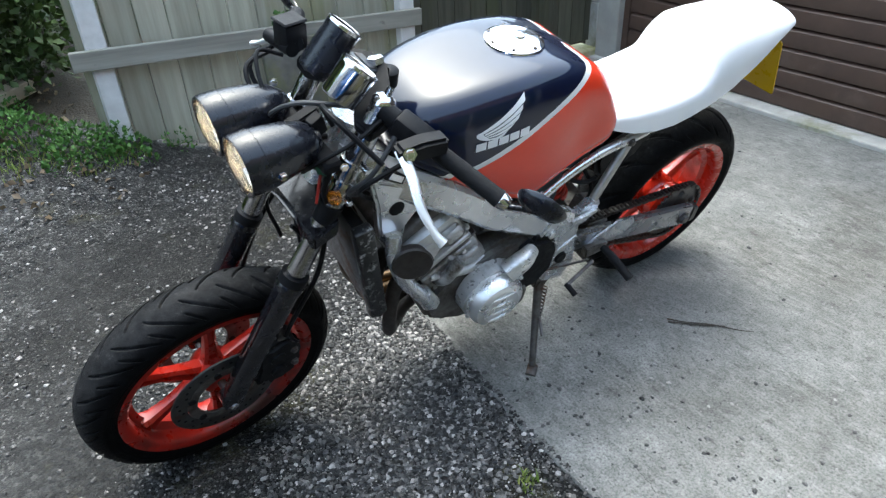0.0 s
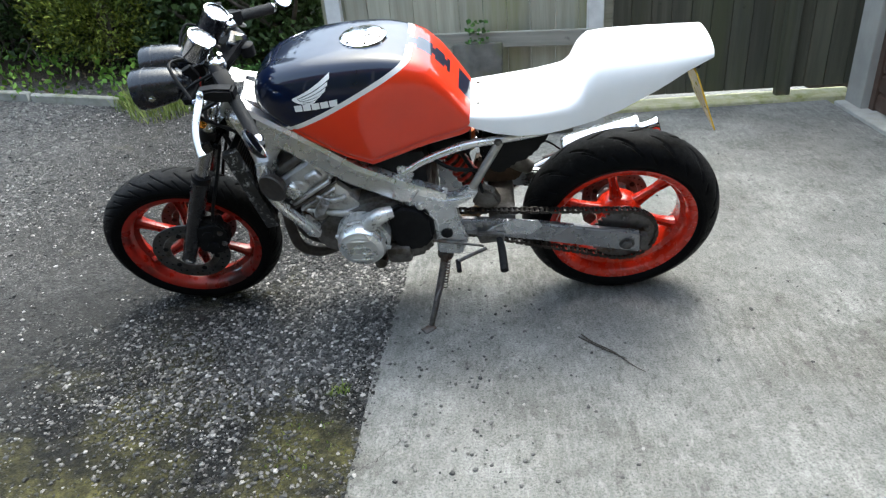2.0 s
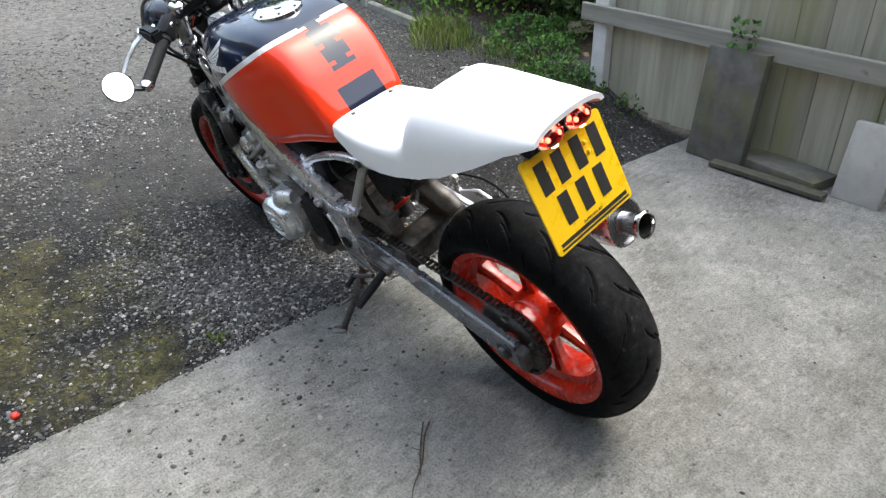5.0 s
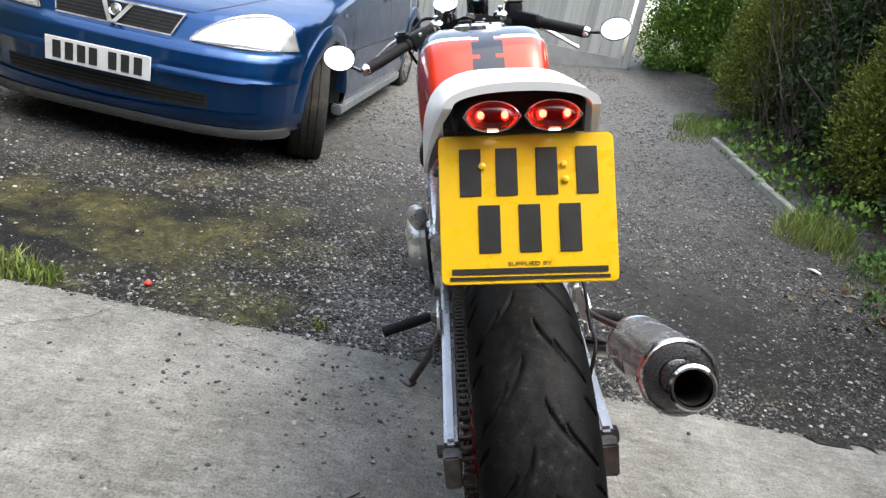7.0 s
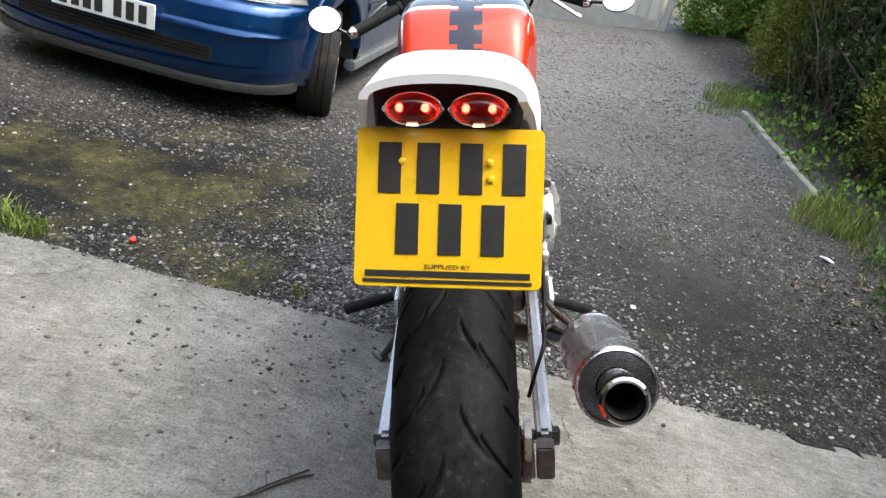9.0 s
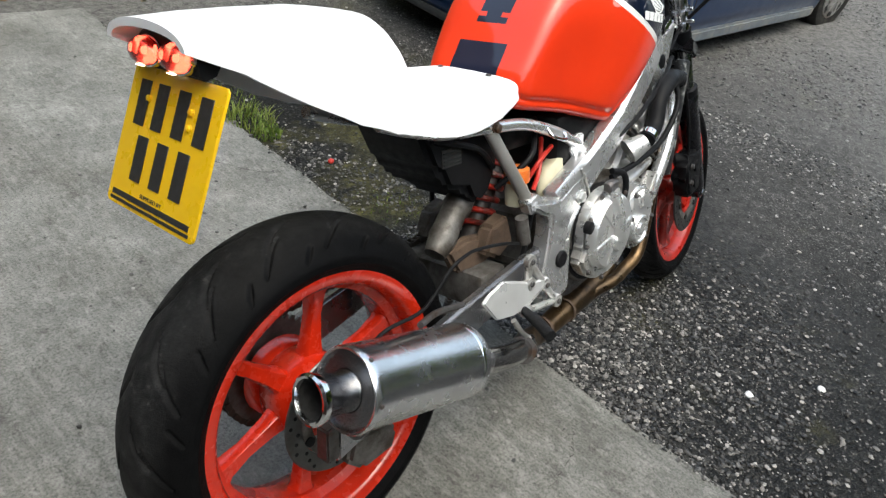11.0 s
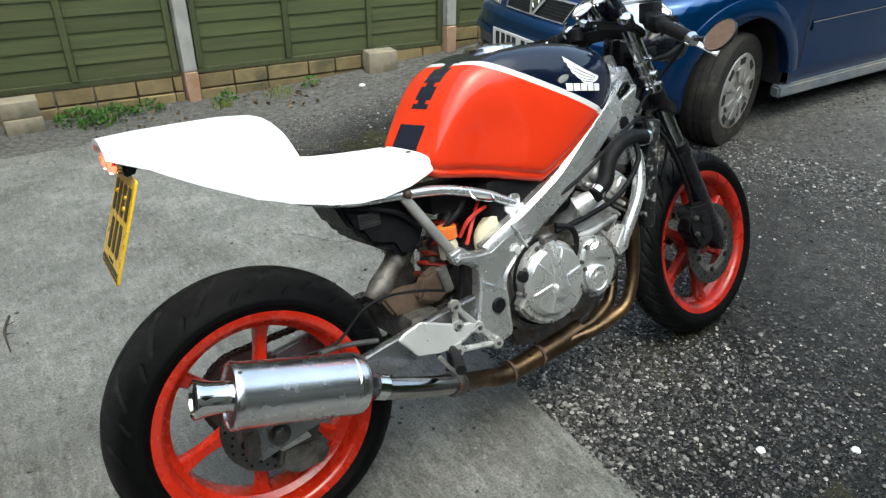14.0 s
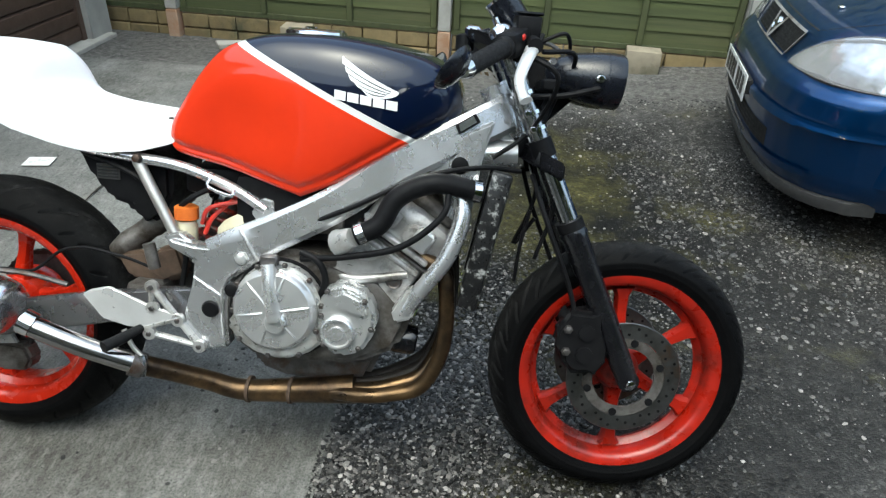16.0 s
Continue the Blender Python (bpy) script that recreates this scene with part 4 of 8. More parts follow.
def reg_plate():
    """Square yellow rear plate: its characters are plain dark bars."""
    at = pose(-0.1745, -0.008, 0.80, 0, 23.0, 0) @ pose(0, 0, 0, 0, 0, -90)
    # in the plate's own frame: x across, z up, -y faces the rear
    p = new("rear_plate")
    p.parent, p.matrix_basis = bike, TAIL_TURN @ at
    tagged(p, "square yellow rear number plate with dark bars")
    poly = []
    for cx, cz, a0 in ((0.106, 0.089, 0), (-0.106, 0.089, 90), (-0.106, -0.089, 180), (0.106, -0.089, 270)):
        poly += [(cx + 0.008 * math.cos(radians(a0 + d)), cz + 0.008 * math.sin(radians(a0 + d))) for d in (0, 30, 60, 90)]
    part("plate", slab(poly, -0.002, 0.002, 0.0008), yellow_m, p)
    bars = [(-0.073, 0.048, 0.028), (-0.026, 0.048, 0.028), (0.026, 0.048, 0.028), (0.078, 0.048, 0.028), (-0.050, -0.026, 0.028), (0.002, -0.026, 0.028), (0.054, -0.026, 0.028)]
    for cx, cz, w in bars:
        part("dark_bar", box(cx - w / 2, cx + w / 2, -0.0035, -0.0025, cz - 0.031, cz + 0.031, 0.0004), ink_m, p)
    for cx, cz, w, h in ((0.0, -0.0805, 0.2, 0.0075), (0.0, -0.0895, 0.205, 0.0042)):
        part("small_print_bar", box(cx - w / 2, cx + w / 2, -0.0032, -0.0022, cz - h / 2, cz + h / 2), ink_m, p)
    text = bpy.data.curves.new("small_print", "FONT")
    text.body, text.size, text.align_x, text.extrude = "SUPPLIED BY", 0.0075, "CENTER", 0.0003
    holder = bpy.data.objects.new("small_print", text)
    words = part("small_print", bmesh.new(), ink_m, p, at=pose(0.0, -0.0024, -0.074, 90, 0, 0) @ Matrix.Diagonal((1.35, 1, 1, 1)))
    words.data = bpy.data.meshes.new_from_object(holder)
    words.data.materials.clear()
    words.data.materials.append(ink_m)
    bpy.data.objects.remove(holder)
    for x, z in ((-0.058, 0.056), (0.048, 0.056), (0.05, 0.036)):
        part("plate_bolt", bolt((x, -0.002, z), (0, -1, 0), 0.0045, 0.004), yellow_m, p)
    return p


rear_plate = reg_plate()


def tail_light(y):
    """A small oval red lamp with a glowing bulb behind its lens."""
    l = new("tail_light")
    l.parent, l.matrix_basis = bike, TAIL_TURN @ pose(-0.155, y, 0.916, 0, 12, 0)
    tagged(l, "small oval red tail light, lit")
    def oval(scale, x):
        return [Vector((x, 0.0325 * scale * math.cos(a), 0.0185 * scale * math.sin(a))) for a in np.linspace(0, 2 * math.pi, 28, endpoint=False)]
    part("housing", loft([oval(0.8, 0.02), oval(1.06, 0.012), oval(1.08, 0.0), oval(1.0, -0.001)]), chrome_m, l)
    part("lens", loft([oval(1.0, -0.002), oval(0.95, -0.008), oval(0.75, -0.014), oval(0.4, -0.017), oval(0.1, -0.018)]), red_lens, l, "red lens")
    for dy in (-0.0145, 0.0145):
        part("bulb", lathe([(0.001, -0.004), (0.0042, -0.002), (0.0042, 0.002), (0.001, 0.004)], 12, pose(-0.009, dy, 0.001, 0, 0, 90)), bulb_m, l)
    part("plate_window", box(-0.011, -0.005, -0.007, 0.007, -0.0195, -0.0178, 0.0006), window_m, l, "small clear window over the plate")
    for dy in (-0.0335, 0.0335):
        part("lens_screw", bolt((-0.001, dy, 0), (-1, 0, 0), 0.003, 0.003), chrome_m, l)
    return l


tail_light(0.036)
tail_light(-0.042)
infill = []
for x, w, z0, z1 in ((-0.15, 0.080, 0.897, 0.942), (-0.146, 0.083, 0.893, 0.947), (-0.132, 0.086, 0.898, 0.948), (-0.115, 0.090, 0.928, 0.949), (-0.04, 0.1, 0.888, 0.943), (0.06, 0.1, 0.842, 0.90)):
    infill.append([Vector((x, w * math.copysign(abs(math.cos(a)) ** 0.7, math.cos(a)), z0 + (z1 - z0) * math.sin(a) ** 0.7)) for a in np.linspace(0, math.pi, 25)])
part("tail_infill", loft(infill), black_m, bike, "black inner tail panel", at=TAIL_TURN)


# frame, swingarm and chain
def frame_side(s):
    sec = [(1.165, 0.885, 0.078, 0.058), (1.08, 0.838, 0.076, 0.100), (0.95, 0.767, 0.076, 0.132), (0.82, 0.674, 0.074, 0.146), (0.70, 0.607, 0.078, 0.149), (0.62, 0.563, 0.092, 0.148), (0.575, 0.535, 0.10, 0.146)]
    pts = smooth_path([(x, z, 0) for x, z, h, y in sec], 4)
    rings = []
    for n, p in enumerate(pts):
        i = n / (len(pts) - 1) * (len(sec) - 1)
        k = range(len(sec))
        h, y = lerp(k, [q[2] for q in sec], i), lerp(k, [q[3] for q in sec], i)
        q = pts[min(n + 1, len(pts) - 1)] - pts[max(n - 1, 0)]
        nx, nz = -q.y, q.x
        ln = math.hypot(nx, nz)
        nx, nz = nx / ln, nz / ln
        ring = []
        for a, b in ((-0.5, -0.35), (-0.42, -0.5), (0.42, -0.5), (0.5, -0.35), (0.5, 0.3), (0.36, 0.5), (-0.36, 0.5), (-0.5, 0.3)):
            ring.append(Vector((p.x + nx * h * a, s * (y + 0.042 * b - 0.008), p.y + nz * h * a)))
        rings.append(ring)
    spar = part("frame_spar", loft(rings), frame_m, bike, "silver painted frame spar", 35)
    plate_ = [(0.683, 0.611), (0.64, 0.598), (0.598, 0.584), (0.56, 0.566), (0.529, 0.566), (0.474, 0.577), (0.466, 0.562), (0.495, 0.545), (0.526, 0.532), (0.521, 0.483), (0.495, 0.389), (0.523, 0.322), (0.6, 0.338), (0.596, 0.413), (0.6, 0.49), (0.64, 0.53), (0.683, 0.57)]
    pp = part("pivot_plate", slab(plate_, min(s * 0.118, s * 0.162), max(s * 0.118, s * 0.162), 0.007), frame_m, bike, "silver swingarm pivot plate")
    part("pivot_cap", lathe([(0.0, 0.006), (0.016, 0.006), (0.019, 0.003), (0.019, -0.004)], 24, Matrix.Translation((0.562, s * 0.163, 0.428)) @ (Matrix.Rotation(math.pi, 4, "Z") if s < 0 else Matrix.Identity(4)), caps=False), black_m, pp, "black pivot cap")
    part("mount_bolt", bolt((0.632, s * 0.162, 0.548), (0, s, 0), 0.012, 0.009), alloy_m, pp)
    part("cast_crease", tube([(0.526, s * 0.1615, 0.497), (0.56, s * 0.163, 0.476), (0.592, s * 0.1615, 0.455)], 0.0025, 6), frame_m, pp)
    part("edge_rib", tube([(0.592, s * 0.16, 0.35), (0.589, s * 0.163, 0.42), (0.593, s * 0.163, 0.488), (0.63, s * 0.162, 0.528)], 0.004, 6), frame_m, pp)
    part("weld_seam", tube([(0.668, s * 0.163, 0.545), (0.645, s * 0.165, 0.585), (0.628, s * 0.163, 0.61)], 0.003, 6), alloy_m, pp)
    hanger = [(1.14, 0.872), (1.118, 0.785), (1.108, 0.69), (1.075, 0.655), (1.05, 0.664), (1.045, 0.715), (1.02, 0.748), (0.985, 0.772), (1.04, 0.82)]
    hp = part("engine_hanger", slab(hanger, min(s * 0.088, s * 0.118), max(s * 0.088, s * 0.118), 0.006), frame_m, bike, "silver cast engine hanger")
    part("hanger_hole", lathe([(0.0, 0.0015), (0.015, 0.0015), (0.018, 0.0), (0.018, -0.004)], 20, Matrix.Translation((1.075, s * 0.1185, 0.775)) @ (Matrix.Rotation(math.pi, 4, "Z") if s < 0 else Matrix.Identity(4)), caps=False), black_m, hp)
    part("down_tube", tube([(1.085, s * 0.13, 0.715), (1.087, s * 0.145, 0.66), (1.062, s * 0.158, 0.585), (1.012, s * 0.162, 0.51), (0.985, s * 0.16, 0.462)], [0.018, 0.018, 0.018, 0.0175, 0.016], 16), frame_m, bike, "silver frame down tube")
    part("tube_clamp", slab([(1.0, 0.45), (0.965, 0.438), (0.955, 0.465), (0.99, 0.52), (1.02, 0.505)], min(s * 0.135, s * 0.172), max(s * 0.135, s * 0.172), 0.005), alloy_m, bike)
    part("subframe_rail", tube([(0.672, s * 0.125, 0.648), (0.60, s * 0.118, 0.686), (0.49, s * 0.112, 0.722), (0.38, s * 0.108, 0.735), (0.27, s * 0.1, 0.745), (0.19, s * 0.095, 0.765), (0.13, s * 0.09, 0.785)], 0.012, 12), frame_m, bike, "silver tubular subframe rail")
    part("subframe_strut", rod((0.385, s * 0.11, 0.728), (0.484, s * 0.135, 0.562), 0.0125, 12), strut_m, bike, "silver subframe strut")
    part("strut_lug", slab([(0.455, 0.58), (0.47, 0.548), (0.51, 0.55), (0.52, 0.568), (0.49, 0.59)], min(s * 0.12, s * 0.15), max(s * 0.12, s * 0.15), 0.005), frame_m, bike)
    part("rail_lug", bolt((0.39, s * 0.12, 0.735), (0, s, 0), 0.009, 0.008), steel_m, bike)
    part("rail_lug", slab([(0.665, 0.675), (0.64, 0.64), (0.66, 0.615), (0.69, 0.64), (0.69, 0.67)], min(s * 0.118, s * 0.13), max(s * 0.118, s * 0.13), 0.003), frame_m, bike)
    return pp


pivot_plates = [frame_side(1), frame_side(-1)]
part("headstock", rod(HEAD_AT + HEAD_UP * 0.05, HEAD_AT - HEAD_UP * 0.1, 0.034, 24), frame_m, bike, "silver steering head")
part("neck_brace", slab([(1.16, 0.915), (1.05, 0.86), (1.06, 0.79), (1.19, 0.79)], -0.056, 0.056, 0.01), frame_m, bike)
part("neck_casting", tube([(1.06, -0.06, 0.78), (1.12, -0.055, 0.795), (1.19, -0.05, 0.80)], [0.03, 0.034, 0.028], 16), smooth_alloy, bike)
for s in (1, -1):
    part("frame_label", slab([(1.098, 0.882), (1.06, 0.856), (1.068, 0.838), (1.11, 0.865)], min(s * 0.108, s * 0.119), max(s * 0.108, s * 0.119), 0.001), black_m, bike, "black label plate")
    part("frame_label", slab([(1.094, 0.877), (1.066, 0.858), (1.071, 0.844), (1.102, 0.865)], min(s * 0.119, s * 0.1205), max(s * 0.119, s * 0.1205), 0.0004), polished_m, bike, "small bare metal label")


def swingarm(s):
    arm = [(0.57, 0.468), (0.46, 0.458), (0.27, 0.428), (0.10, 0.394), (-0.045, 0.366), (-0.056, 0.277), (0.10, 0.312), (0.30, 0.358), (0.46, 0.392), (0.57, 0.40)]
    y0, y1 = (0.120, 0.144) if s > 0 else (-0.144, -0.120)
    a = part("swingarm", slab(arm, y0, y1, 0.006), swing_m, bike, "dull silver box-section swingarm leg")
    part("axle_block", slab([(-0.044, 0.355), (-0.07, 0.35), (-0.076, 0.292), (-0.05, 0.288)], y0 - 0.002, y1 + 0.003, 0.003), steel_m, a, "rusty chain adjuster block")
    part("axle_nut", bolt((-0.005, s * 0.144, 0.325), (0, s, 0), 0.016, 0.014), steel_m, a)
    part("axle_washer", lathe([(0.024, 0), (0.024, 0.003)], 20, Matrix.Translation((-0.005, s * 0.1445, 0.325)) @ (Matrix.Rotation(math.pi, 4, "Z") if s < 0 else Matrix.Identity(4))), disc_m, a)
    if s > 0:
        part("heel_cover", slab([(0.452, 0.404), (0.42, 0.432), (0.35, 0.462), (0.278, 0.452), (0.262, 0.425), (0.30, 0.392), (0.40, 0.396)], 0.146, 0.152, 0.003), frame_m, a, "scuffed silver heel guard")
    return a


swingarm(1)
swingarm(-1)
part("swingarm_bridge", box(0.345, 0.43, -0.12, 0.12, 0.375, 0.452, 0.012, seg=2), alloy_dirty_shade, bike, "grimy swingarm cross piece")
part("rear_axle", rod((-0.004, -0.15, 0.327), (-0.004, 0.15, 0.327), 0.009), steel_m, bike)


def chain():
    c = new("drive_chain")
    c.parent = bike
    tagged(c, "oily drive chain")
    y, pa, pb, ra, rb = 0.104, Vector((0.60, 0, 0.435)), Vector((0.0, 0, 0.328)), 0.036, 0.104
    d = pb - pa
    base = math.atan2(d.z, d.x)
    off = math.acos((ra - rb) / d.length)
    a0, a1 = base + off, base - off
    def on(c_, r, a):
        return Vector((c_.x + r * math.cos(a), y, c_.z + r * math.sin(a)))
    pts = [on(pa, ra, a) for a in np.linspace(a1 + 2 * math.pi, a0, 12)]
    pts += [on(pb, rb, a) for a in np.linspace(a0, a1, 40)]
    pts.append(pts[0])
    # even steps along the loop
    seg = [0.0]
    for p, q in zip(pts, pts[1:]):
        seg.append(seg[-1] + (q - p).length)
    n = int(seg[-1] / 0.0159) // 2 * 2
    at = [Vector([np.interp(seg[-1] * k / n, seg, [p[j] for p in pts]) for j in range(3)]) for k in range(n)]
    def link(half):
        bm = bmesh.new()
        for sgn in (-1, 1):
            poly = [(0.0075 + 0.0062 * math.cos(t), 0.0062 * math.sin(t)) for t in np.linspace(-1.3, 1.3, 5)] + [(0, 0.0045)] + [(-0.0075 - 0.0062 * math.cos(t), 0.0062 * math.sin(t)) for t in np.linspace(1.3, -1.3, 5)] + [(0, -0.0045)]
            slab(poly, sgn * half - 0.001, sgn * half + 0.001, 0, bm)
        lathe([(0.005, -half), (0.005, half)], 8, Matrix.Translation((0.0075, 0, 0)), bm)
        return finish(bm, "link", chain_m, 40)
    meshes = link(0.0105), link(0.007)
    for k in range(n):
        p, q = at[k], at[(k + 1) % n]
        ob = new("link", meshes[k % 2])
        ob.parent = c
        m_ = (p + q) / 2
        ob.matrix_basis = pose(m_.x, m_.y, m_.z, 0, -math.degrees(math.atan2((q - p).z, (q - p).x)), 0)
    teeth = 42
    poly = []
    for k in range(teeth * 4):
        a = 2 * math.pi * k / (teeth * 4)
        r = rb - 0.006 + (0.009 if k % 4 in (1, 2) else 0.0)
        poly.append((r * math.cos(a), r * math.sin(a)))
    part("sprocket", slab(poly, y - 0.003, y + 0.003, 0, None, pose(0, 0, 0.328)), steel_m, bike, "dark rear sprocket")
    car = part("sprocket_carrier", lathe([(0.03, 0.03), (0.062, 0.036), (0.074, 0.05), (0.078, 0.075), (0.06, 0.098), (0.03, 0.1), (0.02, 0.112)], 32, pose(0, 0, 0.328)), wheel_red, bike, "red sprocket carrier")
    for k in range(5):
        a = radians(72 * k + 15)
        part("sprocket_nut", bolt((0.075 * math.cos(a), y + 0.003, 0.328 + 0.075 * math.sin(a)), (0, 1, 0), 0.008, 0.009), steel_m, car)


chain()


# engine
block_m = M("stained cylinder alloy", (0.62, 0.61, 0.6), (0.42, 0.41, 0.4), 24, 0.4, metal=0.6, bump=0.5, bscale=110, dirt=(0.08, 0.065, 0.05), dirt_at=0.59)


def engine():
    e = new("engine")
    e.parent = bike
    tagged(e, "grimy bare alloy four-cylinder engine")
    case = [(0.60, 0.50), (0.66, 0.565), (0.76, 0.575), (0.93, 0.53), (1.0, 0.45), (0.97, 0.37), (0.88, 0.325), (0.66, 0.315), (0.60, 0.36)]
    part("crankcase", slab(case, -0.155, 0.155, 0.016), alloy_dirty_shade, e, "grimy alloy crankcase, toned down for shade")
    sump = [(0.62, 0.33), (0.93, 0.335), (0.90, 0.265), (0.72, 0.245), (0.64, 0.27)]
    part("sump", slab(sump, -0.095, 0.105, 0.014), steel_m, e, "oily dark sump")
    tilt = pose(0.893, 0, 0.512, 0, 33, 0)
    def lump(x0, x1, w, z0, z1, seed, rough_=0.006):
        own = box(x0, x1, -w, w, z0, z1, 0.018, seg=2)
        bmesh.ops.subdivide_edges(own, edges=list(own.edges), cuts=3, use_grid_fill=True)
        for v in own.verts:
            v.co += Vector((noise.noise(v.co * 22 + Vector((seed, 0, 0))), 1.4 * noise.noise(v.co * 26 + Vector((0, seed, 0))), noise.noise(v.co * 22 + Vector((0, 0, seed))))) * rough_
        return own

    part("cylinder_block", lump(-0.085, 0.085, 0.142, -0.05, 0.10, 3), block_m, e, "dull stained cylinder block", at=tilt)
    part("cylinder_head", lump(-0.085, 0.092, 0.134, 0.10, 0.195, 9), block_m, e, at=tilt)
    part("cam_cover", box(-0.08, 0.085, -0.115, 0.115, 0.195, 0.225, 0.014, seg=3), alloy_dirty_shade, e, at=tilt)
    part("head_gasket", box(-0.09, 0.092, -0.147, 0.147, 0.097, 0.104, 0.001), steel_m, e, at=tilt)
    for s in (1, -1):
        # cast ledges, a core plug and a square boss on each end of the barrels
        part("casting_ledge", box(-0.078, 0.08, min(s * 0.13, s * 0.153), max(s * 0.13, s * 0.153), 0.108, 0.122, 0.004), block_m, e, at=tilt)
        part("casting_ledge", box(-0.07, 0.078, min(s * 0.13, s * 0.151), max(s * 0.13, s * 0.151), 0.078, 0.09, 0.004), block_m, e, at=tilt)
        part("square_boss", box(0.02, 0.062, min(s * 0.13, s * 0.158), max(s * 0.13, s * 0.158), 0.128, 0.178, 0.006), smooth_alloy, e, at=tilt)
        part("square_boss", box(-0.07, -0.02, min(s * 0.13, s * 0.155), max(s * 0.13, s * 0.155), 0.135, 0.17, 0.006), block_m, e, at=tilt)
        part("core_plug", lathe([(0.0, 0.002), (0.014, 0.002), (0.017, 0.005), (0.019, 0.0)], 20, Matrix.Translation((0.045, s * 0.146, 0.045)) @ (Matrix.Rotation(math.pi, 4, "Z") if s < 0 else Matrix.Identity(4)), caps=False), steel_m, e, at=tilt)
        for px, pz in ((-0.08, 0.12), (0.085, 0.12), (-0.04, 0.07), (0.05, 0.06), (0.01, 0.02)):
            part("head_bolt", bolt((px, s * (0.128 if pz > 0.1 else 0.142), pz), (0, s, 0), 0.0065, 0.009), alloy_m, e, at=tilt)
        part("head_boss", lathe([(0.026, 0), (0.026, 0.012), (0.02, 0.017), (0.0, 0.017)], 24, (Matrix.Translation((0.02, s * 0.126, 0.145)) @ (Matrix.Rotation(math.pi, 4, "Z") if s < 0 else Matrix.Identity(4))), caps=False), block_m, e, at=tilt)
        part("casting_rib", tube([(-0.07, s * 0.142, -0.02), (-0.02, s * 0.15, 0.0), (0.06, s * 0.148, 0.075)], [0.009, 0.012, 0.008], 10), block_m, e, at=tilt)
        part("casting_rib", tube([(-0.07, s * 0.142, 0.04), (-0.03, s * 0.15, 0.055), (0.0, s * 0.145, 0.095)], [0.008, 0.011, 0.008], 10), block_m, e, at=tilt)
    part("water_elbow", tube([(0.05, 0.135, 0.03), (0.03, 0.16, 0.05), (-0.02, 0.165, 0.075)], [0.018, 0.017, 0.015], 14), block_m, e, at=tilt)
    part("oil_filter", lathe([(0.0, -0.055), (0.03, -0.055), (0.034, -0.05), (0.034, 0.04), (0.03, 0.05)], 24, along((0.955, -0.085, 0.372), (1.05, -0.085, 0.366)), caps=False), gloss_black, e, "black oil filter")
    # clutch cover, right
    rot = Matrix.Rotation(math.pi, 4, "Z")
    poly = [(0.717 + (0.094 if not 200 < d < 330 else 0.122) * math.cos(radians(d)), 0.455 + (0.094 if not 200 < d < 330 else 0.118) * math.sin(radians(d))) for d in range(0, 360, 12)]
    # added plate; its black rim draws the shaded gap round the cover
    part("cover_gap_plate", slab([(0.717 + 1.07 * (x - 0.717), 0.452 + 1.07 * (z - 0.452)) for x, z in poly], -0.158, -0.15, 0.002), black_m, e, "black plate that draws the gap round the cover")
    cc = part("clutch_cover", slab(poly, -0.188, -0.15, 0.008), alloy_m, e, "bare alloy clutch cover")
    part("clutch_dome", lathe([(0.09, 0), (0.09, 0.006), (0.087, 0.009), (0.086, 0.014), (0.08, 0.021), (0.03, 0.024), (0.0, 0.0245)], 64, Matrix.Translation((0.713, -0.186, 0.452)) @ rot, caps=False), smooth_alloy, cc)
    part("clutch_boss", lathe([(0.024, 0), (0.024, 0.03), (0.02, 0.034), (0.0, 0.034)], 28, Matrix.Translation((0.721, -0.186, 0.43)) @ rot, caps=False), smooth_alloy, cc)
    part("clutch_arm", tube([(0.722, -0.216, 0.437), (0.71, -0.214, 0.50), (0.703, -0.2, 0.552)], [0.016, 0.0145, 0.015], 14), smooth_alloy, cc)
    part("clutch_lever", box(0.685, 0.722, -0.205, -0.185, 0.548, 0.572, 0.004), steel_m, cc)
    for k in range(6):
        a = radians(60 * k + 12)
        p = Vector((0.713, -0.207, 0.452))
        d = Vector((math.cos(a), 0, math.sin(a)))
        part("rib", tube([p + d * 0.02 + Vector((0, -0.003, 0)), p + d * 0.074, p + d * 0.084 + Vector((0, 0.01, 0))], 0.0028, 6, 2), smooth_alloy, cc)
    for k in range(10):
        a = radians(36 * k + 8)
        r = 0.096 if not 200 < (36 * k + 8) < 330 else 0.113
        part("cover_bolt", bolt((0.717 + r * math.cos(a), -0.188, 0.455 + r * math.sin(a)), (0, -1, 0), 0.005, 0.006), steel_m, cc)
    part("filler_plug", lathe([(0.014, 0), (0.014, 0.012), (0.011, 0.014), (0.0, 0.014)], 16, Matrix.Translation((0.622, -0.186, 0.487)) @ rot, caps=False), black_m, cc)
    poly = [(0.813, 0.497), (0.83, 0.516), (0.855, 0.526), (0.885, 0.52), (0.912, 0.503), (0.929, 0.465), (0.93, 0.43), (0.915, 0.395), (0.897, 0.372), (0.853, 0.358), (0.82, 0.375), (0.806, 0.41), (0.806, 0.46)]
    pc = part("timing_cover", slab(poly, -0.196, -0.15, 0.010), smooth_alloy, e, "bare alloy timing cover")
    part("cover_step", slab([(0.84, 0.50), (0.862, 0.512), (0.9, 0.495), (0.912, 0.455), (0.885, 0.46), (0.85, 0.468)], -0.206, -0.19, 0.006), smooth_alloy, pc)
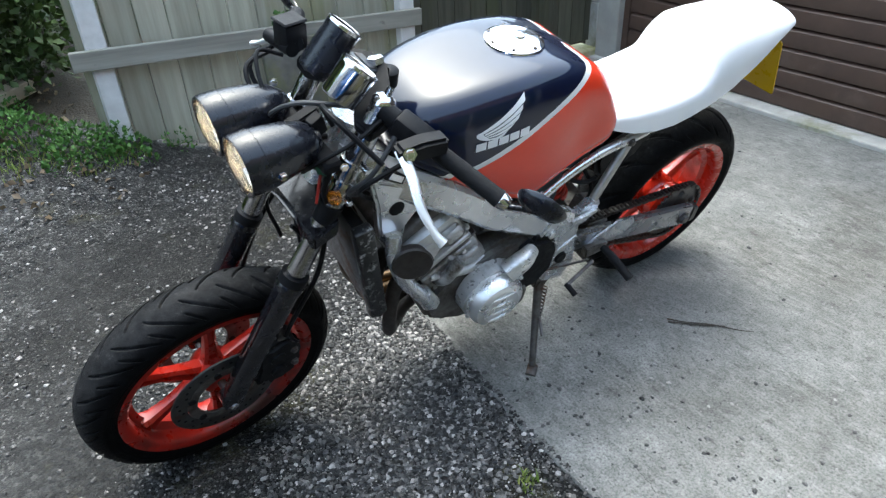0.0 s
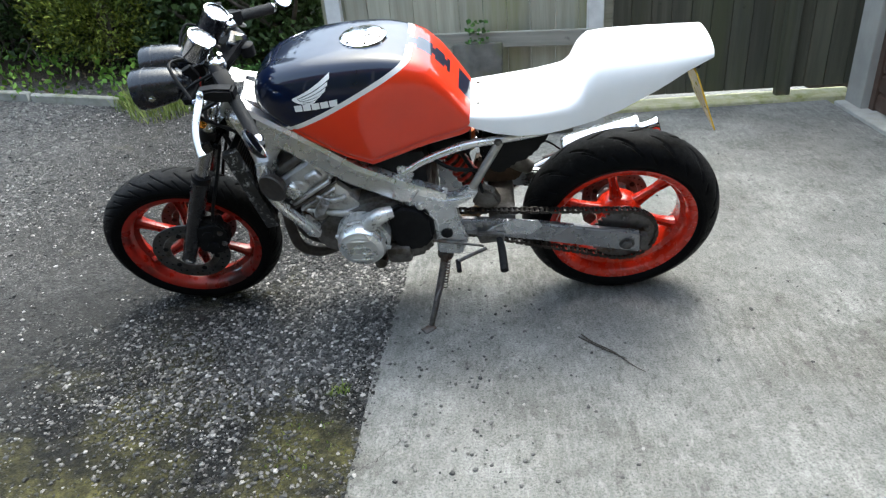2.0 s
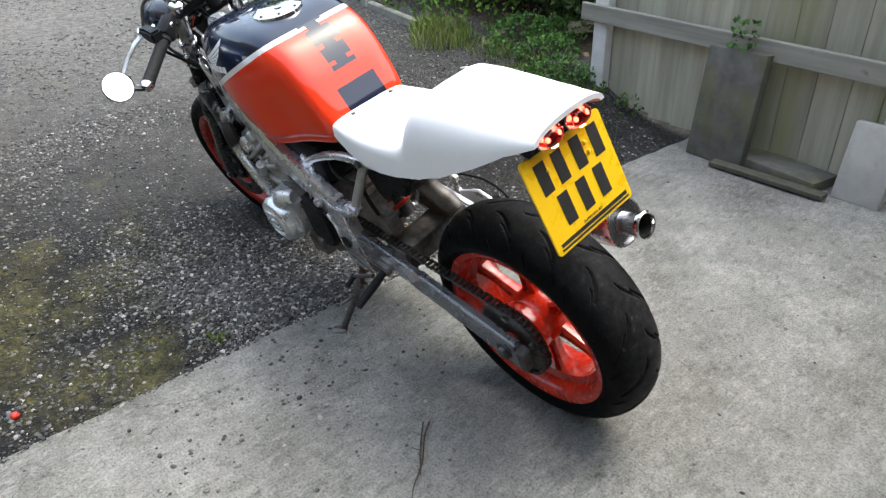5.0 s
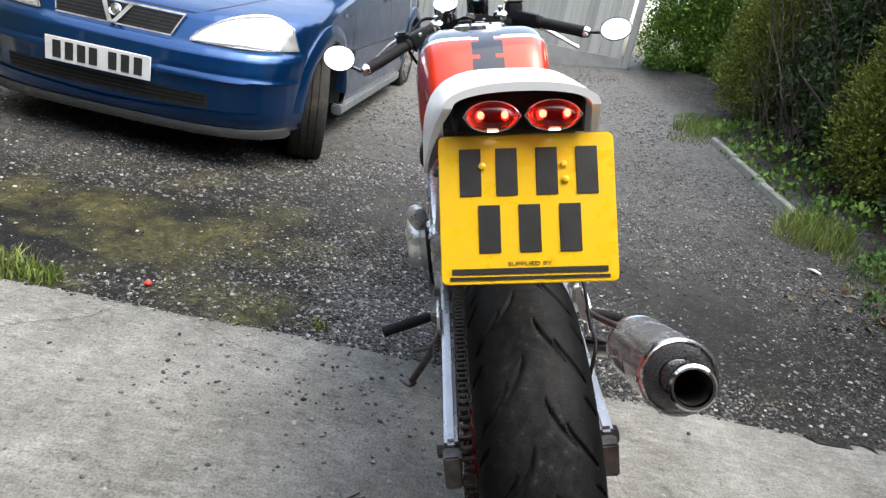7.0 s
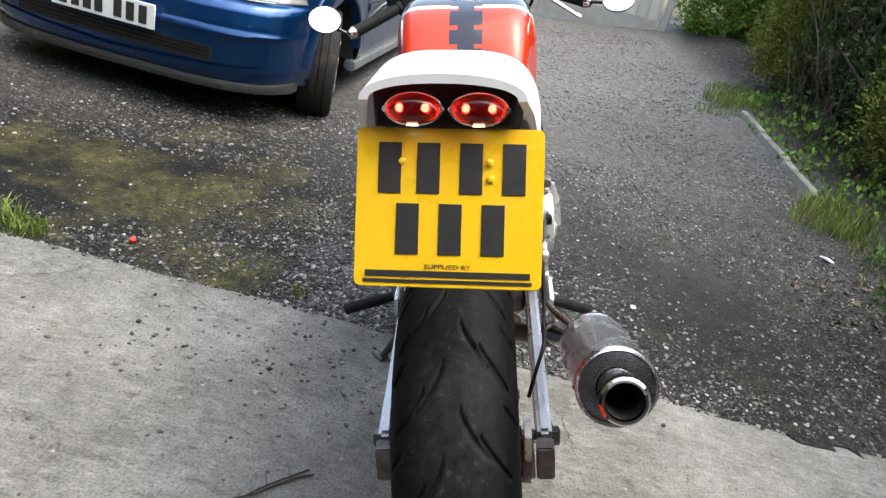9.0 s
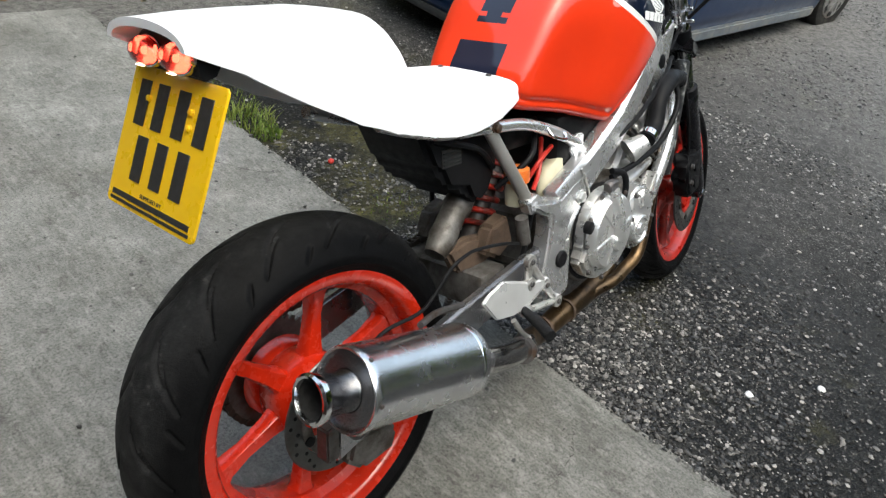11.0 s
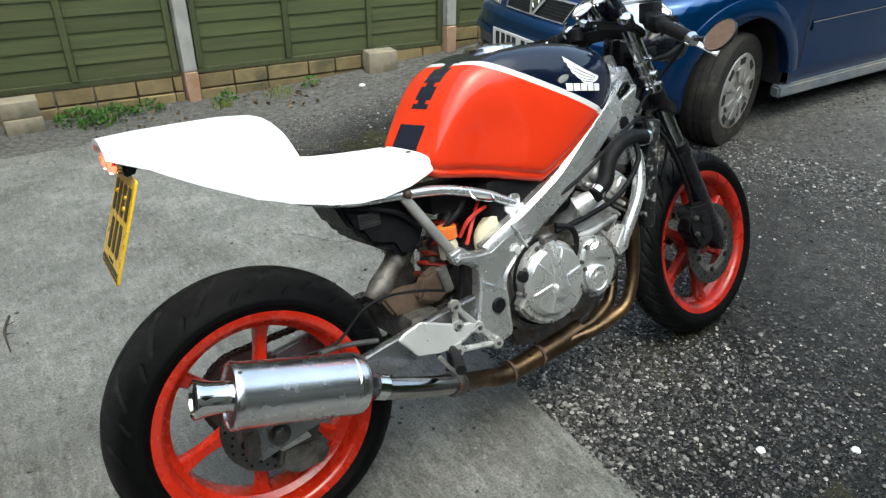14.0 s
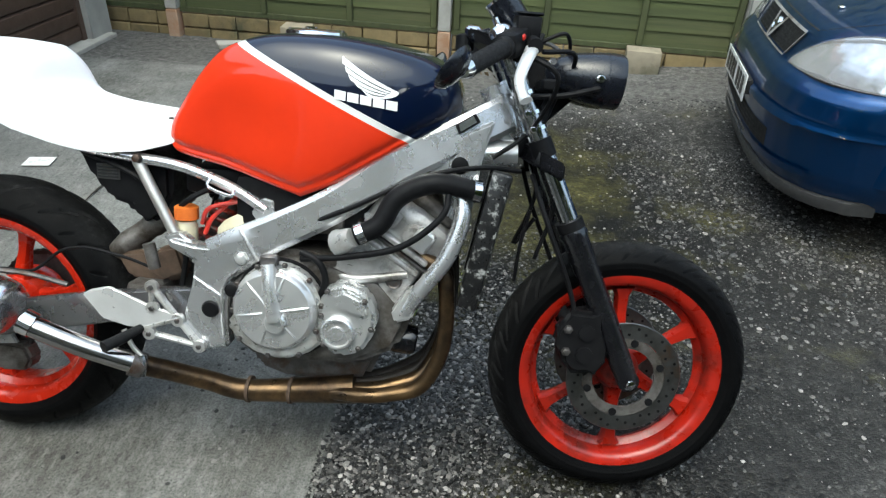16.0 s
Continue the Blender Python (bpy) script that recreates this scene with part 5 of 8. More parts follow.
    part("timing_cap", lathe([(0.036, 0), (0.036, 0.010), (0.033, 0.013), (0.029, 0.013), (0.027, 0.009), (0.017, 0.009), (0.015, 0.013), (0.0, 0.013)], 36, Matrix.Translation((0.85, -0.195, 0.416)) @ rot, caps=False), smooth_alloy, pc)
    for x, z in ((0.826, 0.505), (0.905, 0.49), (0.92, 0.43), (0.895, 0.384), (0.82, 0.388), (0.814, 0.45)):
        part("cover_bolt", bolt((x, -0.196, z), (0, -1, 0), 0.005, 0.006), steel_m, pc)
    part("breather_pipe", tube([(0.76, -0.165, 0.575), (0.80, -0.175, 0.56), (0.815, -0.175, 0.52), (0.80, -0.17, 0.47)], 0.0075, 10), black_m, e)
    # alternator cover, left
    poly = [(0.82 + 0.085 * math.cos(radians(d)), 0.450 + 0.085 * math.sin(radians(d))) for d in range(0, 360, 15)]
    ac = part("alternator_cover", slab(poly, 0.15, 0.205, 0.008), alloy_m, e, "bare alloy alternator cover")
    part("alternator_dome", lathe([(0.077, 0), (0.076, 0.018), (0.068, 0.032), (0.056, 0.034), (0.052, 0.038), (0.0, 0.04)], 48, Matrix.Translation((0.822, 0.204, 0.447)), caps=False), smooth_alloy, ac)
    for dz in (-0.04, -0.015, 0.012, 0.038):
        part("cover_rib", tube([(0.79, 0.241, 0.447 + dz), (0.822, 0.2435, 0.447 + dz), (0.855, 0.241, 0.447 + dz)], 0.003, 6), smooth_alloy, ac)
    part("wiring_bulge", tube([(0.79, 0.2, 0.52), (0.755, 0.205, 0.55), (0.715, 0.19, 0.555)], [0.028, 0.026, 0.018], 14), alloy_m, ac)
    for k in range(8):
        a = radians(45 * k + 20)
        part("cover_bolt", bolt((0.82 + 0.082 * math.cos(a), 0.205, 0.45 + 0.082 * math.sin(a)), (0, 1, 0), 0.0055, 0.007), alloy_m, ac)
    sc = [(0.69, 0.56), (0.625, 0.54), (0.60, 0.50), (0.60, 0.42), (0.64, 0.37), (0.70, 0.365), (0.735, 0.40), (0.735, 0.53)]
    part("sprocket_cover", slab(sc, 0.13, 0.178, 0.012), black_m, e, "black front sprocket cover")
    part("starter_case", box(0.68, 0.76, 0.14, 0.19, 0.325, 0.395, 0.014, seg=2), alloy_dirty_shade, e)
    part("drain_boss", rod((0.79, 0.1, 0.30), (0.79, 0.17, 0.31), 0.02, 12), alloy_dirty_shade, e)
    # carburettors, and an airbox enlarged as black fill for shade between the spars
    part("airbox_fill", box(0.60, 0.93, -0.122, 0.122, 0.585, 0.72, 0.02, seg=2), black_m, e, "black airbox below the tank, enlarged as dark fill")
    for k in range(4):
        y = -0.115 + 0.077 * k
        part("carburettor", lathe([(0.022, -0.05), (0.028, -0.03), (0.03, 0.0), (0.024, 0.04)], 16, pose(0.79, y, 0.635, 0, 40, 90)), alloy_dirty_shade, e)
        part("carb_top", lathe([(0.024, 0), (0.024, 0.02), (0.018, 0.024)], 14, pose(0.80, y, 0.655, 90, 0, 0)), black_m, e)
    return e


engine_part = engine()

# radiator, hoses, horn
rad = new("radiator")
rad.parent = bike
rad.matrix_basis = pose(1.142, 0, 0.648, 0, 10, 0)
tagged(rad, "black finned radiator with flaking side tank")
flaked_m = M("flaking black paint", (0.008, 0.008, 0.009), (0.014, 0.014, 0.014), 110, 0.35, dirt=(0.6, 0.6, 0.58), dirt_at=0.6)
part("core", box(-0.012, 0.012, -0.12, 0.12, -0.165, 0.115, 0.002), black_m, rad)
for s in (1, -1):
    part("side_tank", box(-0.022, 0.022, min(s * 0.12, s * 0.15), max(s * 0.12, s * 0.15), -0.175, 0.125, 0.008, seg=2), flaked_m, rad, "flaking black side tank")
for k in range(27):
    z = -0.158 + k * 0.0103
    part("fin", box(-0.0145, 0.0145, -0.12, 0.12, z, z + 0.0022), steel_m, rad)
part("top_hose", tube([(0.878, -0.185, 0.625), (0.925, -0.18, 0.652), (0.958, -0.172, 0.708), (1.03, -0.165, 0.742), (1.125, -0.145, 0.728)], 0.021, 16), black_m, bike, "black rubber coolant hose")
part("hose_clip", tube([(0.882, -0.184, 0.627), (0.896, -0.182, 0.634)], 0.0232, 16, 1, curve=False), polished_m, bike, "steel hose clip")
part("hose_clip", tube([(1.105, -0.15, 0.731), (1.12, -0.146, 0.729)], 0.0232, 16, 1, curve=False), polished_m, bike, "steel hose clip")
part("thermostat", tube([(0.84, -0.16, 0.60), (0.875, -0.185, 0.622)], [0.03, 0.02], 16, 1, curve=False), alloy_m, bike)
part("overflow_hose", tube([(0.76, -0.165, 0.56), (0.86, -0.18, 0.578), (0.97, -0.185, 0.61), (1.05, -0.18, 0.68), (1.06, -0.16, 0.74)], 0.007, 10), black_m, bike)
part("throttle_cable", tube([(0.70, -0.13, 0.60), (0.85, -0.165, 0.672), (1.0, -0.16, 0.75), (1.12, -0.12, 0.775), (1.2, -0.09, 0.77)], 0.0055, 8), black_m, bike)
horn_m = M("dark grimy steel", (0.03, 0.024, 0.02), (0.018, 0.014, 0.012), 30, 0.6, bump=0.3, bscale=150)
horn = part("horn", lathe([(0.024, -0.022), (0.036, -0.014), (0.04, 0.0), (0.046, 0.010), (0.043, 0.015), (0.03, 0.012), (0.0, 0.014)], 28, along((1.055, 0.165, 0.655), (1.09, 0.26, 0.66))), horn_m, bike, "dark grimy round horn")
part("bracket", rod((1.055, 0.165, 0.655), (1.08, 0.11, 0.69), 0.006), steel_m, horn)

# exhaust
darkpipe_m = M("dull chromed pipe", (0.42, 0.41, 0.41), (0.3, 0.29, 0.28), 20, 0.16, metal=1.0, spread=0.06)
ex = new("exhaust")
ex.parent = bike
tagged(ex, "browned header pipes into a polished oval-tipped silencer")
for k, y in enumerate((-0.125, -0.045, 0.04, 0.12)):
    end_y = (-0.118, -0.085, -0.055, -0.02)[k]
    x0 = 1.025 if k else 1.03
    part("header_pipe", tube([(x0 - 0.05, y, 0.585), (x0 + 0.022, y, 0.55), (x0 + 0.04, y, 0.47), (x0 + 0.035, y * 0.95, 0.36), (x0 - 0.005, 0.6 * y + 0.4 * end_y, 0.275), (x0 - 0.07, 0.2 * y + 0.8 * end_y, 0.247), (0.90, end_y, 0.235), (0.82, 0.5 * end_y - 0.04, 0.225)], 0.0175, 14), header_m if k < 2 else horn_m, ex, "heat-browned header pipe" if k < 2 else "near-black header pipe")
part("collector", tube([(0.87, -0.08, 0.232), (0.80, -0.082, 0.222), (0.70, -0.085, 0.21), (0.60, -0.09, 0.203), (0.53, -0.105, 0.225), (0.46, -0.14, 0.257), (0.40, -0.18, 0.288)], [0.036, 0.033, 0.028, 0.025, 0.023, 0.023, 0.023], 18), header_m, ex, "browned collector pipe")
for x_, z_ in ((0.72, 0.212), (0.62, 0.204)):
    part("pipe_strap", tube([(x_ - 0.004, -0.086, z_), (x_ + 0.004, -0.086, z_)], 0.0315, 18, 1, curve=False), rust_m, ex)
part("pipe_clamp", tube([(0.412, -0.176, 0.283), (0.39, -0.188, 0.294)], 0.029, 18, 1, curve=False), steel_m, ex)
part("link_pipe", tube([(0.40, -0.181, 0.289), (0.30, -0.212, 0.332), (0.18, -0.233, 0.385)], 0.0235, 18), darkpipe_m, ex, "chromed link pipe")
part("clamp", tube([(0.205, -0.23, 0.377), (0.182, -0.233, 0.389)], 0.0275, 18, 1, curve=False), polished_m, ex)
can_m = M("brushed bright aluminium", (0.8, 0.8, 0.82), (0.68, 0.68, 0.71), 12, 0.25, metal=1.0, spread=0.05, bump=0.03, bscale=90)
soot_m = M("soot", (0.004, 0.004, 0.004), (0.007, 0.006, 0.006), 40, 0.9)
endcap_m = M("dark meshed steel", (0.22, 0.22, 0.23), (0.14, 0.14, 0.15), 320, 0.28, metal=0.95, bump=0.25, bscale=500)
MUF = along((0.17, -0.235, 0.405), (-0.11, -0.235, 0.486))
part("silencer_can", lathe([(0.03, 0.008), (0.048, 0.011), (0.0565, 0.017), (0.06, 0.024), (0.0615, 0.034), (0.0615, 0.262), (0.0622, 0.264), (0.0622, 0.275), (0.0605, 0.278), (0.057, 0.277), (0.055, 0.27), (0.03, 0.264)], 48, MUF), can_m, ex, "brushed aluminium silencer can")
part("silencer_band", lathe([(0.0612, 0.034), (0.0622, 0.036), (0.0622, 0.042), (0.0612, 0.044)], 48, MUF, caps=False), chrome_m, ex)
tip = lathe([(0.034, 0.266), (0.030, 0.272), (0.0285, 0.285), (0.0295, 0.305), (0.033, 0.326), (0.0355, 0.334), (0.0355, 0.338), (0.032, 0.341), (0.0285, 0.340), (0.0265, 0.334)], 40, MUF, caps=False)
part("tail_pipe", tip, chrome_m, ex, "chrome tail pipe")
part("bore", lathe([(0.0266, 0.335), (0.0255, 0.318), (0.0245, 0.277), (0.0, 0.2765)], 28, MUF, caps=False), soot_m, ex, "sooty bore of the tail pipe")
part("end_ring", lathe([(0.0555, 0.2715), (0.05, 0.274), (0.031, 0.2745)], 48, MUF, caps=False), endcap_m, ex, "dull meshed end cap")
for k in range(6):
    a = radians(60 * k)
    part("rivet", bolt(MUF @ Vector((0.0622 * math.cos(a), 0.268, 0.0622 * math.sin(a))), MUF.to_3x3() @ Vector((math.cos(a), 0, math.sin(a))), 0.003, 0.002), steel_m, ex)
for a0, w in ((0.10, 0.012), (0.116, 0.01), (0.13, 0.012), (0.146, 0.009), (0.16, 0.01)):
    own = loft([[MUF @ Vector((r * math.cos(a), yy, r * math.sin(a))) for r, a in ((0.0619, radians(d)) for d in (2, -6, -14))] for yy in (a0, a0 + w)], closed=False, caps=False)
    part("etched_bar", own, disc_m, ex, "dull etched bar")
part("silencer_strap", tube([(0.10, -0.19, 0.48), (0.16, -0.17, 0.47), (0.24, -0.16, 0.45)], 0.006, 8), steel_m, ex)

# foot controls and stand
fr = new("footrest_bracket")
fr.parent = bike
tagged(fr, "cast alloy footrest bracket with scuffed heel plate")
part("heel_plate", slab([(0.280, 0.438), (0.30, 0.450), (0.343, 0.461), (0.39, 0.443), (0.436, 0.424), (0.50, 0.411), (0.495, 0.4), (0.434, 0.374), (0.38, 0.372), (0.322, 0.386)], -0.176, -0.168, 0.003), heel_m, fr, "scuffed silver heel plate")
for a, b, r in (((0.436, 0.468), (0.492, 0.397), 0.008), ((0.492, 0.397), (0.539, 0.341), 0.008), ((0.436, 0.468), (0.43, 0.36), 0.008), ((0.50, 0.405), (0.40, 0.37), 0.009), ((0.427, 0.36), (0.539, 0.341), 0.0075)):
    part("bracket_arm", rod((a[0], -0.168, a[1]), (b[0], -0.168, b[1]), r, 8), alloy_m, fr)
for x, z in ((0.436, 0.468), (0.539, 0.341), (0.492, 0.397), (0.427, 0.36), (0.436, 0.42)):
    part("bracket_eye", lathe([(0.007, -0.006), (0.014, -0.006), (0.015, 0.0), (0.014, 0.006), (0.007, 0.006)], 16, pose(x, -0.17, z)), alloy_m, fr)
    part("bracket_bolt", bolt((x, -0.171, z), (0, -1, 0), 0.006, 0.008), steel_m, fr)
part("footpeg", tube([(0.41, -0.175, 0.372), (0.395, -0.22, 0.366), (0.375, -0.262, 0.36)], [0.009, 0.012, 0.012], 12), grip_m, fr, "black rubber footpeg")
pedal = part("brake_pedal", tube([(0.372, -0.178, 0.366), (0.393, -0.184, 0.332), (0.415, -0.187, 0.31)], [0.006, 0.005, 0.006], 10, 3), strut_m, fr, "dull steel brake lever")
part("pedal_toe", tube([(0.414, -0.187, 0.312), (0.421, -0.192, 0.292), (0.419, -0.196, 0.268)], [0.011, 0.009, 0.0075], 12, 3), fork_steel, pedal)
part("brake_cylinder", rod((0.437, -0.155, 0.505), (0.425, -0.155, 0.56), 0.013, 12), alloy_dirty_shade, fr)
part("brake_hose", tube([(0.43, -0.15, 0.503), (0.372, -0.15, 0.521), (0.303, -0.15, 0.534), (0.269, -0.15, 0.535), (0.223, -0.15, 0.523), (0.175, -0.148, 0.485), (0.141, -0.145, 0.468), (0.068, -0.14, 0.465), (0.04, -0.125, 0.43), (0.03, -0.11, 0.38)], 0.0034, 10), black_m, bike, "black rear brake hose")
cal = part("rear_caliper", slab([(0.0, 0.275), (0.09, 0.27), (0.105, 0.235), (0.09, 0.205), (0.02, 0.20), (-0.015, 0.235)], -0.118, -0.072, 0.008), alloy_dirty_shade, bike, "grimy rear brake caliper")
part("caliper_bracket", slab([(-0.03, 0.34), (0.03, 0.345), (0.07, 0.27), (0.0, 0.262)], -0.112, -0.1, 0.003), alloy_m, cal)
lf = new("gear_lever")
lf.parent = bike
tagged(lf, "worn black gear lever and footpeg")
part("footpeg", tube([(0.40, 0.165, 0.40), (0.393, 0.21, 0.392), (0.388, 0.285, 0.375)], [0.010, 0.0125, 0.0125], 12), grip_m, lf, "black rubber footpeg")
part("footpeg_hanger", slab([(0.47, 0.42), (0.38, 0.412), (0.385, 0.385), (0.46, 0.378)], 0.15, 0.172, 0.004), alloy_dirty_shade, lf)
part("lever", tube([(0.44, 0.185, 0.375), (0.48, 0.192, 0.36), (0.535, 0.2, 0.335)], 0.006, 8), steel_m, lf)
part("toe_peg", rod((0.535, 0.195, 0.335), (0.53, 0.235, 0.325), 0.008), grip_m, lf)
part("shift_rod", rod((0.45, 0.175, 0.375), (0.61, 0.165, 0.40), 0.004), steel_m, lf)
st = new("side_stand")
st.parent = bike
tagged(st, "dark worn steel side stand, down")
part("pivot", slab([(0.60, 0.345), (0.545, 0.345), (0.555, 0.29), (0.58, 0.275), (0.605, 0.3)], 0.118, 0.145, 0.004), steel_m, st)
part("leg", tube([(0.578, 0.136, 0.31), (0.59, 0.16, 0.26), (0.618, 0.215, 0.17), (0.643, 0.265, 0.095)], [0.015, 0.013, 0.0105, 0.010], 12), steel_m, st, "dark worn stand leg")
part("foot", tube([(0.635, 0.262, 0.088), (0.668, 0.29, 0.092)], [0.015, 0.016], 10, 1, flat=0.4, curve=False), steel_m, st)
spr = [(0.57 + 0.009 * math.cos(a) + 0.02 * a / 60, 0.155 + 0.009 * math.sin(a) + 0.03 * a / 60, 0.3 - 0.1 * a / 60) for a in np.linspace(0, 60, 120)]
part("return_spring", tube(spr, 0.002, 5, 1, curve=False), steel_m, st)
part("tang", rod((0.6, 0.2, 0.215), (0.62, 0.245, 0.20), 0.005), steel_m, st)

# shock, battery tray and the bits beneath the seat
sh = new("rear_shock")
sh.parent = bike
tagged(sh, "rear shock absorber with a red spring")
a, b = Vector((0.565, 0, 0.655)), Vector((0.45, 0, 0.46))
dirn = (b - a).normalized()
sx = Vector((0, 1, 0))
sz = dirn.cross(sx)
coil = [a + dirn * (0.03 + 0.16 * k / 120) + sx * (0.031 * math.cos(2 * math.pi * 6 * k / 120)) + sz * (0.031 * math.sin(2 * math.pi * 6 * k / 120)) for k in range(121)]
part("spring", tube(coil, 0.0065, 8, 1, curve=False), spring_red, sh, "red coil spring")
part("damper", rod(a, b, 0.022, 16), steel_m, sh)
part("reservoir_cap", lathe([(0.02, -0.016), (0.026, -0.014), (0.026, 0.012), (0.02, 0.016)], 18, pose(0.485, -0.10, 0.622, 90, 0, 0)), orange_m, bike, "orange fluid reservoir cap")
part("reservoir", lathe([(0.023, -0.03), (0.024, 0.0), (0.02, 0.014)], 18, pose(0.485, -0.10, 0.59, 90, 0, 0)), bottle_m, bike)
part("coolant_bottle", loft([[Vector((0.60 + u * 0.045 * r, -0.105 + v * 0.02 * r, 0.598 + w + 0.55 * u * 0.045 * r)) for u, v in ((math.cos(t), math.sin(t)) for t in np.linspace(0, 2 * math.pi, 20, endpoint=False))] for r, w in ((0.6, -0.035), (0.95, -0.03), (1.0, 0.0), (0.95, 0.02), (0.6, 0.03))]), bottle_m, bike, "yellowed plastic coolant bottle")
tray = [(0.222, 0.760), (0.235, 0.733), (0.26, 0.678), (0.28, 0.666), (0.297, 0.633), (0.349, 0.62), (0.364, 0.592), (0.393, 0.582), (0.42, 0.60), (0.445, 0.65), (0.445, 0.73), (0.38, 0.755)]
bt = part("battery_tray", slab(tray, -0.085, 0.085, 0.012), black_m, bike, "black plastic battery tray below the seat")
part("pale_label", box(0.278, 0.330, -0.0875, -0.0855, 0.678, 0.711), disc_m, bt, "small pale label")
for k in range(4):
    part("label_bar", box(0.281, 0.327, -0.0895, -0.0877, 0.682 + 0.007 * k, 0.6855 + 0.007 * k), ink_m, bt)
part("shock_body", tube([(0.40, -0.03, 0.59), (0.375, -0.035, 0.57), (0.365, -0.035, 0.562), (0.34, -0.04, 0.54)], [0.028, 0.03, 0.026, 0.027], 18, 2), alloy_dirty_shade, bike, "grimy grey shock body")
part("shock_end", tube([(0.345, -0.038, 0.545), (0.32, -0.045, 0.525), (0.29, -0.05, 0.50)], [0.026, 0.029, 0.022], 16, 2), alloy_dirty_shade, bike, "grey corroded shock end")
part("linkage_plate", slab([(0.30, 0.505), (0.36, 0.515), (0.45, 0.50), (0.47, 0.46), (0.40, 0.44), (0.33, 0.45)], -0.075, -0.045, 0.008), rust_m, bike, "rusty linkage plate")
part("linkage", slab([(0.46, 0.545), (0.41, 0.53), (0.385, 0.48), (0.43, 0.455), (0.48, 0.48)], -0.1, -0.06, 0.008), rust_m, bike, "rusty suspension linkage")
part("linkage", slab([(0.46, 0.545), (0.41, 0.53), (0.385, 0.48), (0.43, 0.455), (0.48, 0.48)], 0.06, 0.1, 0.008), alloy_dirty_shade, bike)
for k, (p0, p1, p2, mm) in enumerate((((0.56, -0.09, 0.69), (0.50, -0.12, 0.655), (0.44, -0.08, 0.60), black_m), ((0.62, -0.1, 0.66), (0.545, -0.115, 0.64), (0.52, -0.1, 0.60), red_wire), ((0.60, -0.08, 0.67), (0.55, -0.11, 0.62), (0.53, -0.11, 0.58), red_wire),
                                       ((0.60, 0.09, 0.68), (0.53, 0.12, 0.65), (0.45, 0.1, 0.62), black_m), ((0.52, 0.06, 0.70), (0.46, 0.1, 0.60), (0.44, 0.09, 0.50), black_m), ((0.50, -0.13, 0.56), (0.485, -0.125, 0.48), (0.47, -0.12, 0.42), black_m), ((0.42, -0.09, 0.65), (0.36, -0.1, 0.70), (0.25, -0.09, 0.735), black_m))):
    part("cable", tube([p0, p1, p2], 0.006 if mm is black_m else 0.005, 8), mm, bike)
part("wiring_box", box(0.47, 0.60, -0.075, 0.075, 0.66, 0.72, 0.012, seg=2), black_m, bike)
part("rail_hook", tube([(0.55, -0.125, 0.705), (0.553, -0.14, 0.69), (0.60, -0.14, 0.675), (0.605, -0.13, 0.688)], 0.0035, 8), polished_m, bike)


# front end: forks, yokes, lamps, bars and clocks turn together
def fork_x(z):
    return 1.165 + (0.95 - z) * 0.488


fk = new("front_fork")
fk.parent = bike
fk.matrix_basis = STEER
tagged(fk, "telescopic fork with bare stanchions and black lower legs")
